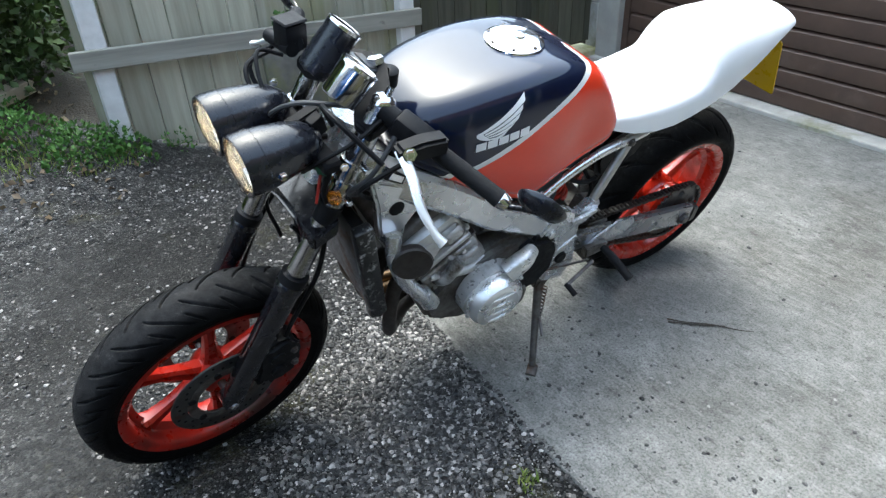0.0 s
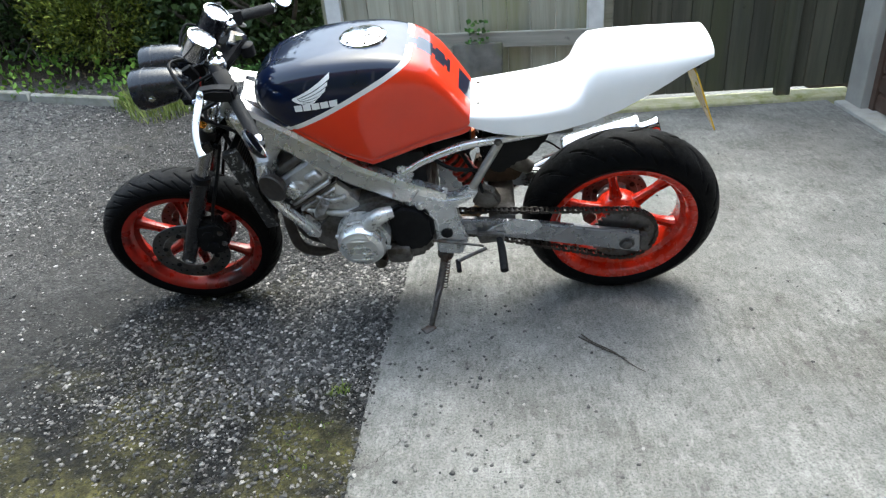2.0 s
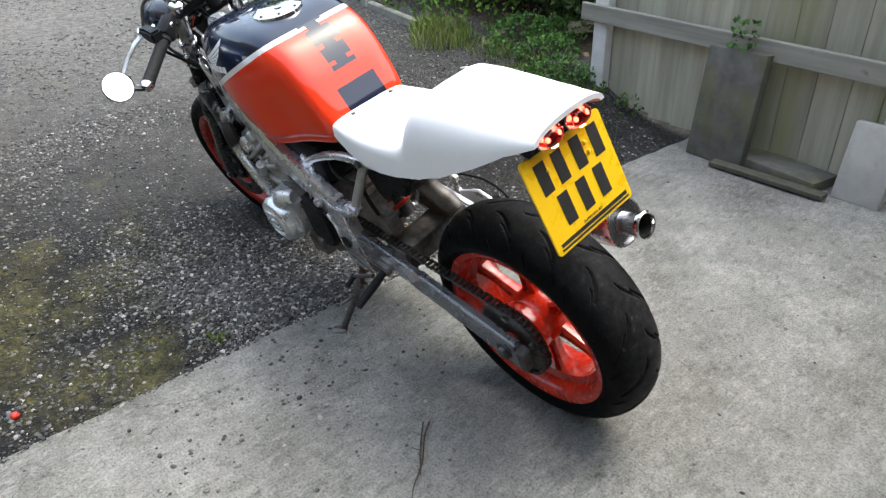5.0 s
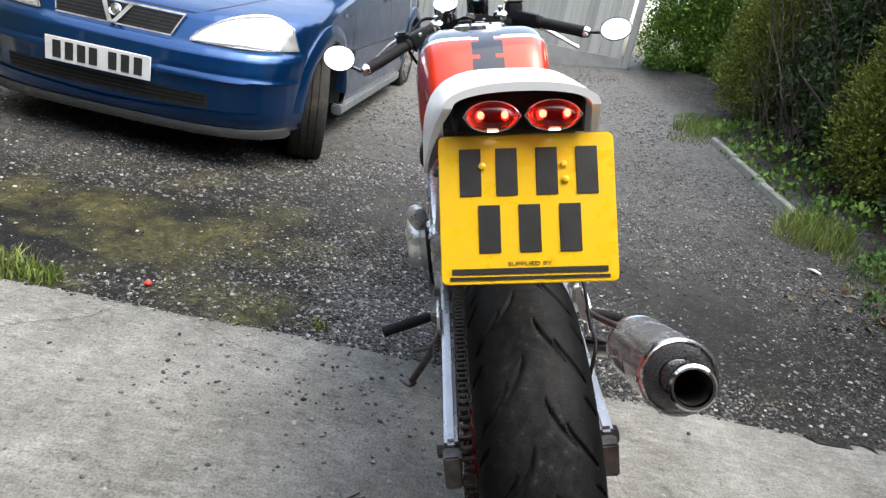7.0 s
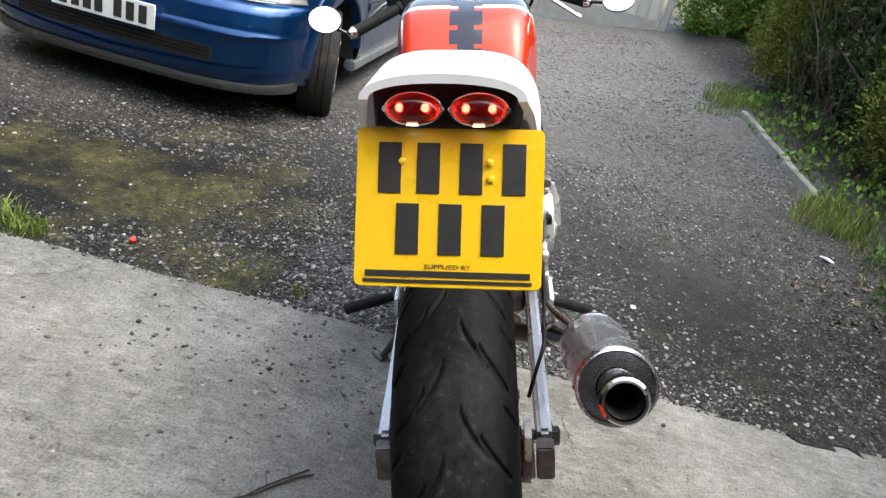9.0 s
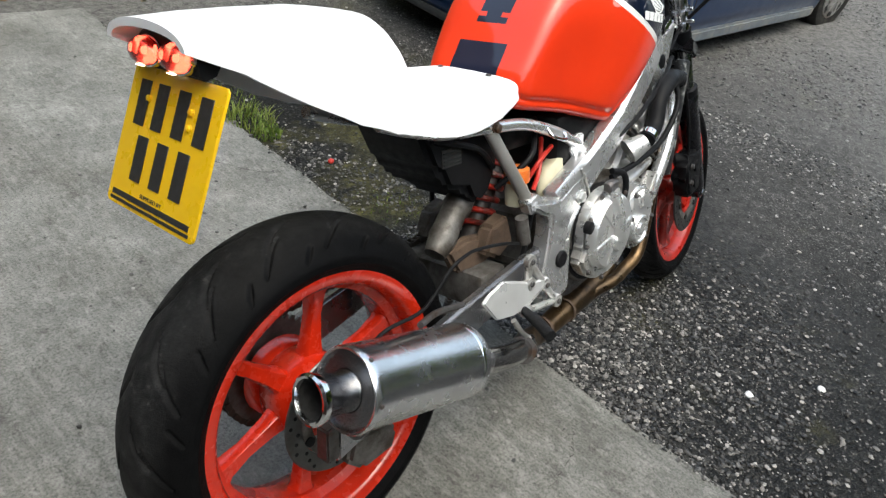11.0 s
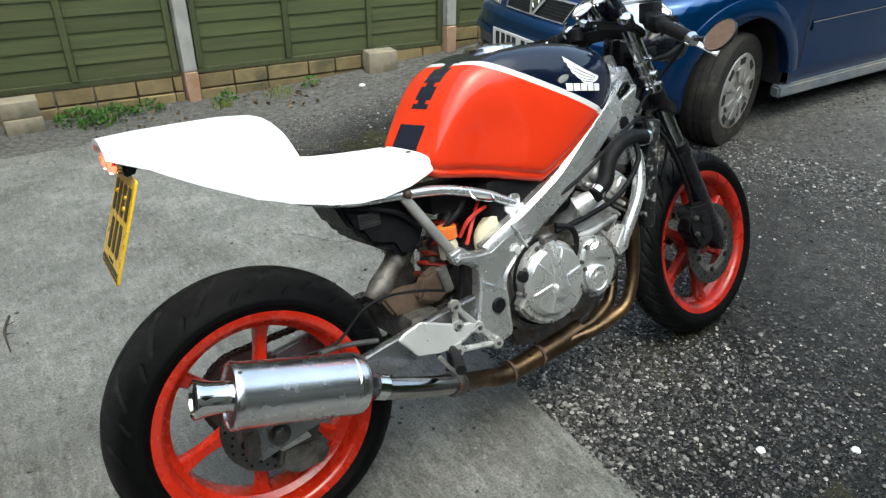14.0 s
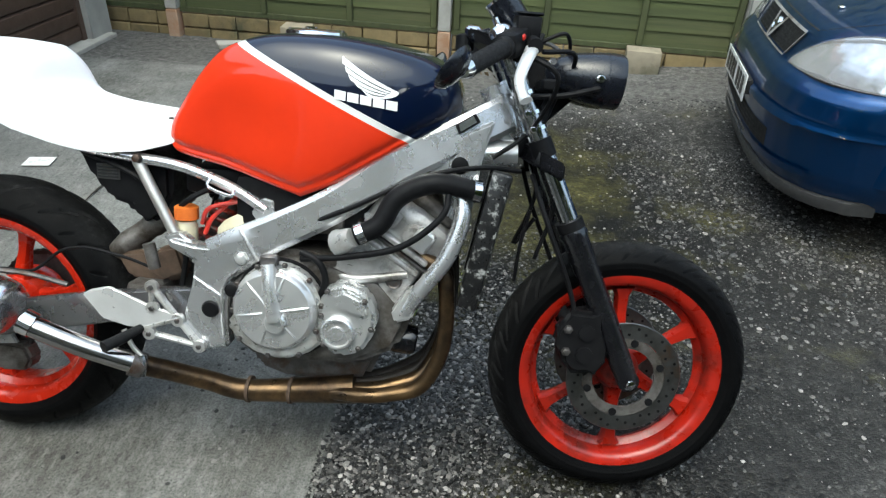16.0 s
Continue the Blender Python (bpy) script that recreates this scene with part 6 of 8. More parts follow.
for s in (1, -1):
    y = s * 0.098
    def P(z, dy=0.0, dx=0.0):
        return Vector((fork_x(z) + dx, y + dy, z))
    part("stanchion", rod(P(1.035), P(0.60), 0.0212, 20), fork_steel, fk, "bare worn steel stanchion")
    part("fork_cap", tube([P(1.03), P(1.04), P(1.046), P(1.05)], [0.023, 0.023, 0.018, 0.01], 18, 1, curve=False), polished_m, fk, "polished fork cap")
    part("adjuster", rod(P(1.045), P(1.062), 0.007), chrome_m, fk)
    part("lower_leg", tube([P(0.655), P(0.645), P(0.63), P(0.45), P(0.36), P(0.318)], [0.027, 0.031, 0.028, 0.027, 0.026, 0.022], 20, 1, curve=False), gloss_black, fk, "black painted lower leg")
    part("dust_seal", tube([P(0.672), P(0.653)], 0.0295, 18, 1, curve=False), black_m, fk)
    part("tube_sleeve", tube([P(0.835), P(0.80)], 0.0245, 18, 1, curve=False), black_m, fk)
    part("axle_clamp", rod(P(0.325, -s * 0.02), P(0.325, s * 0.016), 0.024, 18), gloss_black, fk)
    part("axle_end", bolt(P(0.32, s * 0.016), (0, s, 0), 0.011, 0.008), polished_m, fk)
    cal = slab([(1.395, 0.48), (1.325, 0.482), (1.302, 0.45), (1.30, 0.395), (1.335, 0.345), (1.385, 0.335), (1.42, 0.37)], y - s * 0.002 - 0.026, y - s * 0.002 + 0.026, 0.009)
    bmesh.ops.subdivide_edges(cal, edges=list(cal.edges), cuts=2, use_grid_fill=True)
    for v in cal.verts:
        v.co += Vector((noise.noise(v.co * 40), 0.7 * noise.noise(v.co * 45 + Vector((3, 0, 0))), noise.noise(v.co * 40 + Vector((0, 7, 0))))) * 0.012
    c = part("front_caliper", cal, black_m, fk, "grimy black front brake caliper")
    for dz in (0.37, 0.42):
        part("caliper_bolt", bolt((1.322, y + s * 0.024, dz + 0.02), (0, s, 0), 0.008, 0.007), steel_m, c)
        part("piston_cap", lathe([(0.019, 0), (0.018, 0.007), (0.0, 0.008)], 18, Matrix.Translation((1.362, y + s * 0.0235, dz + 0.015)) @ (Matrix.Rotation(math.pi, 4, "Z") if s < 0 else Matrix.Identity(4)), caps=False), black_m, c)
    part("brake_hose", tube([P(0.40, 0.0, -0.08), P(0.52, s * 0.01, -0.055), P(0.66, s * 0.012, -0.05), P(0.76, -s * 0.02, -0.04)], 0.0055, 8), black_m, fk)
    for z in (0.925, 0.888, 0.858):
        ring = part("hose_clamp", tube([P(z), P(z - 0.007)], 0.0258, 18, 1, curve=False), polished_m, fk, "bright hose clamp")
        part("clamp_screw", box(-0.006, 0.006, -0.011, 0.011, -0.005, 0.005, 0.0015), polished_m, ring, at=Matrix.Translation(P(z - 0.0035, s * 0.026, -0.008)))
part("front_axle", rod((FRONT.x, -0.1, FRONT.z), (FRONT.x, 0.1, FRONT.z), 0.010, 12), steel_m, fk)


def yoke(z, h, m_, fwd):
    poly = [(fork_x(z) + fwd, -0.035), (fork_x(z) + 0.034, -0.085), (fork_x(z) + 0.03, -0.128), (fork_x(z) - 0.022, -0.13), (fork_x(z) - 0.034, -0.09), (fork_x(z) - 0.075, -0.025)]
    poly = poly + [(x, -y) for x, y in poly[::-1]]
    bm = bmesh.new()
    lo = [bm.verts.new((x, y, z - h / 2 - (x - fork_x(z)) * 0.45)) for x, y in poly]
    hi = [bm.verts.new((x, y, z + h / 2 - (x - fork_x(z)) * 0.45)) for x, y in poly]
    bm.faces.new(lo[::-1])
    bm.faces.new(hi)
    for i in range(len(poly)):
        bm.faces.new((lo[i], lo[(i + 1) % len(poly)], hi[(i + 1) % len(poly)], hi[i]))
    bmesh.ops.bevel(bm, geom=list(bm.edges), offset=0.004, segments=2, affect="EDGES", clamp_overlap=True)
    return part("yoke", bm, m_, fk, "black fork yoke")


yoke(1.005, 0.022, black_m, 0.0)
yoke(0.785, 0.036, gloss_black, 0.02)
part("stem_nut", lathe([(0.018, 0), (0.018, 0.012), (0.012, 0.016)], 6, pose(1.075, 0, 1.04, 90, 0, 0) @ pose(0, 0, 0, 26, 0, 0)), polished_m, fk)
sp = part("small_display", box(-0.022, 0.022, -0.034, 0.034, -0.008, 0.008, 0.004), satin_black, fk, "small grey digital display", at=pose(1.09, -0.01, 1.035, 0, -22, 0))
part("screen", box(-0.014, 0.014, -0.026, 0.026, 0.0085, 0.0095), disc_m, sp)
part("ignition", lathe([(0.02, 0), (0.02, 0.03), (0.014, 0.034), (0.0, 0.034)], 18, pose(1.06, 0.02, 1.005, 90, 0, 0), caps=False), black_m, fk)


def clock(x, y, z, r, length, body, label):
    way = Vector((-0.62, 0.02, 0.78)).normalized()
    at = along((x, y, z), Vector((x, y, z)) + way)
    c = new("gauge")
    c.parent = fk
    tagged(c, label)
    part("cup", lathe([(r * 0.5, -length), (r * 0.9, -length * 0.98), (r * 0.97, -length * 0.9), (r * 0.98, -0.004), (r, -0.002), (r, 0.003), (r * 0.93, 0.004)], 36, at, caps=False), body, c)
    part("bezel", lathe([(r * 0.9, 0.002), (r * 1.02, 0.001), (r * 1.02, 0.006), (r * 0.9, 0.007)], 36, at, caps=False), chrome_m, c)
    part("dial", lathe([(0.0, 0.0015), (r * 0.92, 0.0015), (r * 0.92, -0.002)], 36, at, caps=False), dial_m, c, "white dial face")
    for k in range(9):
        a = radians(-30 + 30 * k)
        p = Vector((r * 0.78 * math.cos(a), 0.0022, r * 0.78 * math.sin(a)))
        part("tick", box(-0.001, 0.001, -0.0003, 0.0003, -r * 0.09, r * 0.09), ink_m, c, at=at @ Matrix.Translation(p) @ Matrix.Rotation(-a + math.pi / 2, 4, "Y"))
    part("needle", box(-0.0008, 0.0008, -0.0004, 0.0004, -0.004, r * 0.7), ink_m, c, at=at @ pose(0, 0.003, 0, 0, 120, 0))
    part("stay", rod(Vector((x, y, z)) - way * length, (1.12, y * 0.8, 0.985), 0.006), steel_m, c)


clock(1.155, 0.062, 1.09, 0.036, 0.062, polished_m, "round chrome-cased clock with a white dial")
clock(1.125, -0.035, 1.105, 0.034, 0.095, satin_black, "round black-cased clock with a white dial")


def headlamp(y):
    h = new("headlamp")
    h.parent = fk
    h.matrix_basis = pose(1.330, y, 0.962, 0, 4, 0) @ pose(0, 0, 0, 0, 0, -90) @ Matrix.Diagonal((0.94, 1.12, 0.94, 1))
    tagged(h, "round satin black headlamp, lit dimly")
    r = 0.06
    part("bowl", lathe([(0.006, -0.095), (0.02, -0.09), (0.038, -0.07), (0.05, -0.04), (0.0575, 0.0), (0.0585, 0.012), (0.0585, 0.0125), (0.06, 0.014), (0.06, 0.04), (0.058, 0.045), (0.054, 0.045), (0.054, 0.03)], 40, caps=False), satin_black, h, "satin black bowl")
    part("reflector", lathe([(0.004, -0.03), (0.025, -0.022), (0.042, 0.0), (0.0535, 0.032)], 36, caps=False), chrome_m, h)
    lens = part("lens", lathe([(0.0, 0.051), (0.02, 0.05), (0.04, 0.046), (0.0535, 0.039), (0.0535, 0.036), (0.04, 0.043), (0.02, 0.047), (0.0, 0.048)], 36, caps=False), clear_lens, h, "clear glass lens")
    lens.visible_shadow = False
    part("bulb", lathe([(0.001, -0.02), (0.011, -0.014), (0.012, 0.008), (0.001, 0.018)], 14), warm_m, h)
    for s in (1, -1):
        part("side_bolt", bolt((s * 0.058, -0.002, 0), (s, 0, 0), 0.007, 0.008), polished_m, h)
    part("stay", tube([(0.055, -0.0, -0.02), (0.062, -0.06, -0.045), (0.05, -0.13, -0.06)], 0.006, 8), black_m, h)
    return h


headlamp(0.056)
headlamp(-0.062)
part("lamp_bracket", slab([(1.20, 0.99), (1.28, 0.96), (1.30, 0.92), (1.24, 0.86), (1.19, 0.86)], -0.012, 0.012, 0.003), black_m, fk)
part("lamp_bracket", box(1.215, 1.25, -0.1, 0.12, 0.93, 0.955, 0.005), black_m, fk)
part("wiring_bundle", tube([(1.25, 0.06, 0.93), (1.20, 0.05, 0.88), (1.16, 0.03, 0.83), (1.1, 0.04, 0.80)], 0.016, 10), black_m, fk)
part("wiring_bundle", tube([(1.25, -0.03, 0.92), (1.22, -0.06, 0.86), (1.18, -0.05, 0.80)], 0.013, 10), black_m, fk)
for s, lab in ((1, "small amber indicator"),):
    part("indicator", lathe([(0.006, -0.02), (0.012, -0.01), (0.014, 0.0), (0.010, 0.008), (0.0, 0.01)], 16, pose(fork_x(0.865) + 0.02, s * 0.118, 0.865), caps=False), amber_lens, fk, lab)
for k, pts in enumerate(([(1.19, 0.2, 1.0), (1.24, 0.12, 1.06), (1.2, 0.02, 1.0), (1.15, 0.0, 0.9)], [(1.2, -0.17, 1.0), (1.27, -0.13, 1.0), (1.26, -0.05, 0.93), (1.19, -0.03, 0.82)], [(1.17, -0.2, 0.99), (1.23, -0.2, 0.95), (1.2, -0.11, 0.85), (1.13, -0.1, 0.79)],
                          [(1.12, 0.2, 0.99), (1.2, 0.17, 0.93), (1.17, 0.12, 0.85), (1.1, 0.1, 0.78)], [(1.2, -0.06, 0.86), (1.235, -0.04, 0.72), (1.2, -0.02, 0.6), (1.24, -0.03, 0.66)], [(1.22, -0.07, 0.80), (1.265, -0.09, 0.70), (1.24, -0.08, 0.58)])):
    part("cable", tube(pts, 0.0048, 8), black_m, fk)
loom_m = M("faded loom tape", (0.02, 0.02, 0.022), (0.04, 0.04, 0.042), 30, 0.6)
for pts, r, m_ in (([(1.14, 0.12, 1.02), (1.2, 0.13, 1.0), (1.255, 0.1, 0.95), (1.26, 0.06, 0.9)], 0.004, black_m), ([(1.13, 0.15, 1.0), (1.18, 0.16, 0.94), (1.2, 0.12, 0.87), (1.16, 0.09, 0.82)], 0.005, loom_m),
                   ([(1.18, 0.09, 1.04), (1.25, 0.03, 1.03), (1.28, -0.02, 0.98), (1.24, -0.04, 0.92)], 0.0045, loom_m), ([(1.2, -0.12, 1.02), (1.25, -0.12, 1.04), (1.27, -0.06, 1.0), (1.25, -0.01, 0.94)], 0.004, black_m),
                   ([(1.22, 0.09, 0.93), (1.24, 0.1, 0.87), (1.22, 0.1, 0.81), (1.23, 0.08, 0.75)], 0.006, black_m),
                   ([(1.21, 0.03, 0.96), (1.23, 0.07, 0.9), (1.25, 0.09, 0.84)], 0.003, red_wire)):
    part("cable", tube(pts, r, 8), m_, fk)
connector_m = M("green plastic connector", (0.02, 0.12, 0.06), (0.015, 0.09, 0.045), 30, 0.45)
part("connector", box(-0.012, 0.012, -0.01, 0.01, -0.016, 0.016, 0.002), connector_m, fk, "green plastic wiring connector", at=pose(1.235, 0.085, 0.925, 10, 15, 30))
part("connector", box(-0.014, 0.014, -0.01, 0.01, -0.02, 0.02, 0.002), black_m, fk, at=pose(1.225, 0.045, 0.985, 0, 20, 10))
for p_ in ((1.215, 0.125, 0.945), (1.26, 0.04, 0.995), (1.235, -0.09, 0.99), (1.25, 0.075, 0.965)):
    part("bracket_bolt", bolt(p_, (0.4, 0.8, 0.4), 0.006, 0.006), polished_m, fk)
part("tie_strap", tube([(1.225, -0.05, 0.68), (1.21, -0.055, 0.6), (1.205, -0.05, 0.52)], 0.0045, 6), black_m, fk)


def bar(s, start, end, label):
    hb = new("handlebar")
    hb.parent = bike
    tagged(hb, label)
    start, end = Vector(start), Vector(end)
    way = (end - start).normalized()
    root = start - way * 0.10
    part("tube", rod(root, end, 0.011, 14), black_m, hb)
    part("grip", tube([start, start + way * 0.012, start + way * 0.014, end - way * 0.012, end], [0.0195, 0.0195, 0.0165, 0.0165, 0.018], 18, 1, curve=False), grip_m, hb, "black rubber grip")
    part("bar_end", tube([end, end + way * 0.004, end + way * 0.018], [0.017, 0.0175, 0.013], 16, 1, curve=False), polished_m, hb, "polished bar end")
    at = along(start - way * 0.02, start)
    part("switch_block", box(-0.021, 0.021, -0.05, 0.02, -0.022, 0.022, 0.007, seg=2), black_m, hb, "black switch block", at=at)
    part("switch", box(-0.024, -0.018, -0.02, -0.008, 0.005, 0.016, 0.002), red_wire if s < 0 else polished_m, hb, at=at)
    part("switch", box(-0.024, -0.018, -0.038, -0.026, -0.012, 0.0, 0.002), black_m, hb, at=at)
    part("fork_clamp", tube([root + way * 0.0, root + way * 0.03], 0.019, 14, 1, curve=False), black_m, hb)
    return hb


left_bar = bar(1, (1.07, 0.188, 0.988), (0.99, 0.312, 0.932), "left clip-on bar with worn black grip")
right_bar = bar(-1, (1.145, -0.205, 1.01), (1.085, -0.335, 0.968), "right clip-on bar with worn black grip")
part("lever_perch", slab([(1.05, 1.02), (1.10, 1.025), (1.145, 1.02), (1.15, 1.0), (1.09, 0.985), (1.05, 0.985)], 0.19, 0.225, 0.006), black_m, left_bar)
part("clutch_lever", tube([(1.138, 0.205, 1.008), (1.14, 0.25, 0.99), (1.145, 0.295, 0.957), (1.137, 0.332, 0.928), (1.128, 0.348, 0.914)], [0.0115, 0.0105, 0.009, 0.0075, 0.0105], 12, flat=0.5), smooth_alloy, left_bar, "bright alloy clutch lever")
part("pivot_screw", bolt((1.132, 0.227, 1.015), (0.3, 0.7, 0.5), 0.009, 0.004), chrome_m, left_bar)
part("brake_lever", tube([(1.195, -0.185, 1.012), (1.183, -0.235, 0.985), (1.174, -0.28, 0.955), (1.18, -0.315, 0.932), (1.187, -0.332, 0.922)], [0.014, 0.012, 0.010, 0.0085, 0.0115], 12, flat=0.6), heel_m, right_bar, "bright alloy brake lever")
part("master_cylinder", rod((1.19, -0.11, 1.03), (1.20, -0.2, 1.015), 0.014, 14), black_m, right_bar)
res = part("fluid_reservoir", box(-0.024, 0.024, -0.023, 0.023, -0.03, 0.022, 0.006, seg=2), black_m, right_bar, "black square brake fluid reservoir", at=pose(1.182, -0.138, 1.05, 4, 0, 12))
part("lid", box(-0.0255, 0.0255, -0.0245, 0.0245, 0.0225, 0.0285, 0.003), black_m, res)


def mirror(c, stem, tilt, label):
    mr = new("bar_end_mirror")
    mr.parent = bike
    tagged(mr, label)
    c = Vector(c)
    at = Matrix.Translation(c) @ Matrix.Rotation(radians(tilt[0]), 4, "Z") @ Matrix.Rotation(radians(tilt[1]), 4, "Y") @ pose(0, 0, 0, 0, 0, 90)
    sq = at @ Matrix.Diagonal((1.12, 1, 0.94, 1))
    part("shell", lathe([(0.0, -0.016), (0.02, -0.014), (0.036, -0.007), (0.041, 0.0), (0.0415, 0.004), (0.0395, 0.005), (0.0385, 0.003)], 36, sq, caps=False), satin_black, mr, "black mirror shell")
    part("mirror_glass", lathe([(0.0, 0.0034), (0.0388, 0.0032), (0.0388, 0.001)], 36, sq, caps=False), mirror_m, mr, "clear mirror glass")
    part("stem", tube([stem, (Vector(stem) + c) / 2 + Vector((0.004, 0, -0.004)), c + at.to_3x3() @ Vector((0, -0.012, 0))], 0.0055, 10), gloss_black, mr)


mirror((0.967, 0.388, 0.97), (0.983, 0.33, 0.927), (25.7, 24.3), "round black bar-end mirror")
mirror((1.069, -0.426, 0.966), (1.08, -0.352, 0.966), (-12, 34), "round black bar-end mirror")


# plain white wing and bar on each flank of the tank
def wrap_on(rows, depsurf, s, lift=0.0012):
    """A patch of points (x, z) laid on the flank of the tank."""
    bm = bmesh.new()
    grid_ = []
    for row in rows:
        line = []
        for x, z in row:
            hit, nor, _, _ = depsurf.ray_cast(Vector((x, s * 0.5, z)), Vector((0, -s, 0)))
            line.append(bm.verts.new(hit + nor * lift if hit else Vector((x, s * 0.16, z))))
        grid_.append(line)
    for a_, b_ in zip(grid_, grid_[1:]):
        for i in range(len(a_) - 1):
            bm.faces.new((a_[i], a_[i + 1], b_[i + 1], b_[i]))
    return bm


from mathutils.bvhtree import BVHTree

tb = bmesh.new()
tb.from_mesh(fuel_tank.data)
surf = BVHTree.FromBMesh(tb)
for s in (1, -1):
    front, low, tall = (0.93, 0.915, 0.078) if s > 0 else (0.948, 0.906, 0.074)
    emblem = new("emblem")
    emblem.parent = bike
    tagged(emblem, "plain white wing shape above a row of bars")

    def spot(u, v):
        return (front - 0.112 * (1 - u), low + tall * v)

    # five feathers that fan up and back from a rounded body, and five bars below
    for r0, r1, e0, e1 in (((0.95, 0.22), (0.88, 0.19), (0.0, 1.0), (0.01, 0.82)), ((0.86, 0.18), (0.82, 0.155), (0.06, 0.755), (0.08, 0.62)),
                           ((0.82, 0.14), (0.79, 0.115), (0.115, 0.57), (0.17, 0.42)), ((0.78, 0.10), (0.75, 0.075), (0.22, 0.38), (0.31, 0.25)),
                           ((0.74, 0.055), (0.72, 0.015), (0.36, 0.21), (0.45, 0.08))):
        rows_ = []
        for v in np.linspace(0, 1, 6):
            p0, p1 = [Vector(r0).lerp(Vector(r1), v), Vector(e0).lerp(Vector(e1), v)]
            row = []
            for u in np.linspace(0, 1, 12):
                q = p0.lerp(p1, u) - Vector((0, 0.05 * math.sin(u * math.pi)))
                row.append(spot(q.x, q.y))
            rows_.append(row)
        part("feather", wrap_on(rows_, surf, s), decal_white, emblem, at=TANK_TURN)
    outer_ = smooth_path([(0.96, 0.23, 0), (1.0, 0.165, 0), (0.95, 0.085, 0), (0.85, 0.03, 0), (0.73, 0.0, 0)], 4)
    inner_ = smooth_path([(0.87, 0.2, 0), (0.85, 0.16, 0), (0.81, 0.12, 0), (0.77, 0.085, 0), (0.71, 0.03, 0)], 4)
    part("wing_body", wrap_on([[spot(*p.lerp(q, f).xy) for p, q in zip(outer_, inner_)] for f in (0, 0.33, 0.67, 1)], surf, s, 0.0016), decal_white, emblem, at=TANK_TURN)
    for k in range(5):
        part("bar", wrap_on([[(front - 0.124 * u, low - 0.022 + 0.0175 * v + 0.017 * u) for u in np.linspace(k / 5 + 0.012, k / 5 + 0.188, 9)] for v in np.linspace(0, 1, 9)], surf, s, 0.0022), decal_white, emblem, at=TANK_TURN)
tb.free()


# ---- the parked blue hatchback ----
def car_paint():
    m, nt, bsdf, vec = shell("blue metallic car paint")
    flake = noise_out(nt, vec, 900, 2, 0.5)
    col = ramp(nt, flake, [(0.35, (0.0015, 0.033, 0.125)), (0.7, (0.003, 0.06, 0.2))])
    dust = ramp(nt, noise_out(nt, vec, 5, 8, 0.7), [(0.5, (0, 0, 0)), (0.8, (0.018, 0.018, 0.018))])
    col = mixc(nt, dust, col, (0.18, 0.17, 0.15))
    nt.links.new(col, bsdf.inputs["Base Color"])
    bsdf.inputs["Metallic"].default_value = 0.8
    bsdf.inputs["Specular IOR Level"].default_value = 0.15
    rr = ramp(nt, noise_out(nt, vec, 12, 6), [(0.3, (0.3,) * 3), (0.7, (0.4,) * 3)])
    nt.links.new(rr, bsdf.inputs["Roughness"])
    bsdf.inputs["Coat Weight"].default_value, bsdf.inputs["Coat Roughness"].default_value = 1.0, 0.03
    return m


blue_m = car_paint()
trim_m = M("grey bumper plastic", (0.09, 0.09, 0.095), (0.12, 0.12, 0.12), 30, 0.6, bump=0.15, bscale=300, dirt=(0.2, 0.19, 0.17), dirt_at=0.6)
sillgrey_m = M("dusty sill paint", (0.16, 0.18, 0.2), (0.12, 0.13, 0.15), 14, 0.5, dirt=(0.22, 0.21, 0.19), dirt_at=0.55)
hub_m = M("silver hubcap plastic", (0.36, 0.35, 0.34), (0.26, 0.25, 0.24), 18, 0.45, metal=0.3, dirt=(0.12, 0.1, 0.08), dirt_at=0.55)
cartyre_m = M("worn car tyre", (0.02, 0.019, 0.018), (0.03, 0.028, 0.025), 20, 0.8, bump=0.3, bscale=200, dirt=(0.065, 0.057, 0.045), dirt_at=0.6, spec=0.2)
carglass_m = glass("tinted car glass", (0.12, 0.16, 0.16), 0.02)
dark_m = M("dark cavity", (0.008, 0.008, 0.008), (0.012, 0.012, 0.012), 20, 0.8)
lampback_m = M("silvered lamp back", (0.84, 0.84, 0.86), (0.6, 0.6, 0.61), 34, 0.14, metal=0.85, spread=0.06)
lip_m = M("dark lip plastic", (0.03, 0.03, 0.031), (0.045, 0.045, 0.044), 30, 0.6, dirt=(0.1, 0.095, 0.085), dirt_at=0.6)
lampglass_m = glass("clear lamp cover", (0.95, 0.95, 0.96), 0.03)


FRONT_X = -0.05


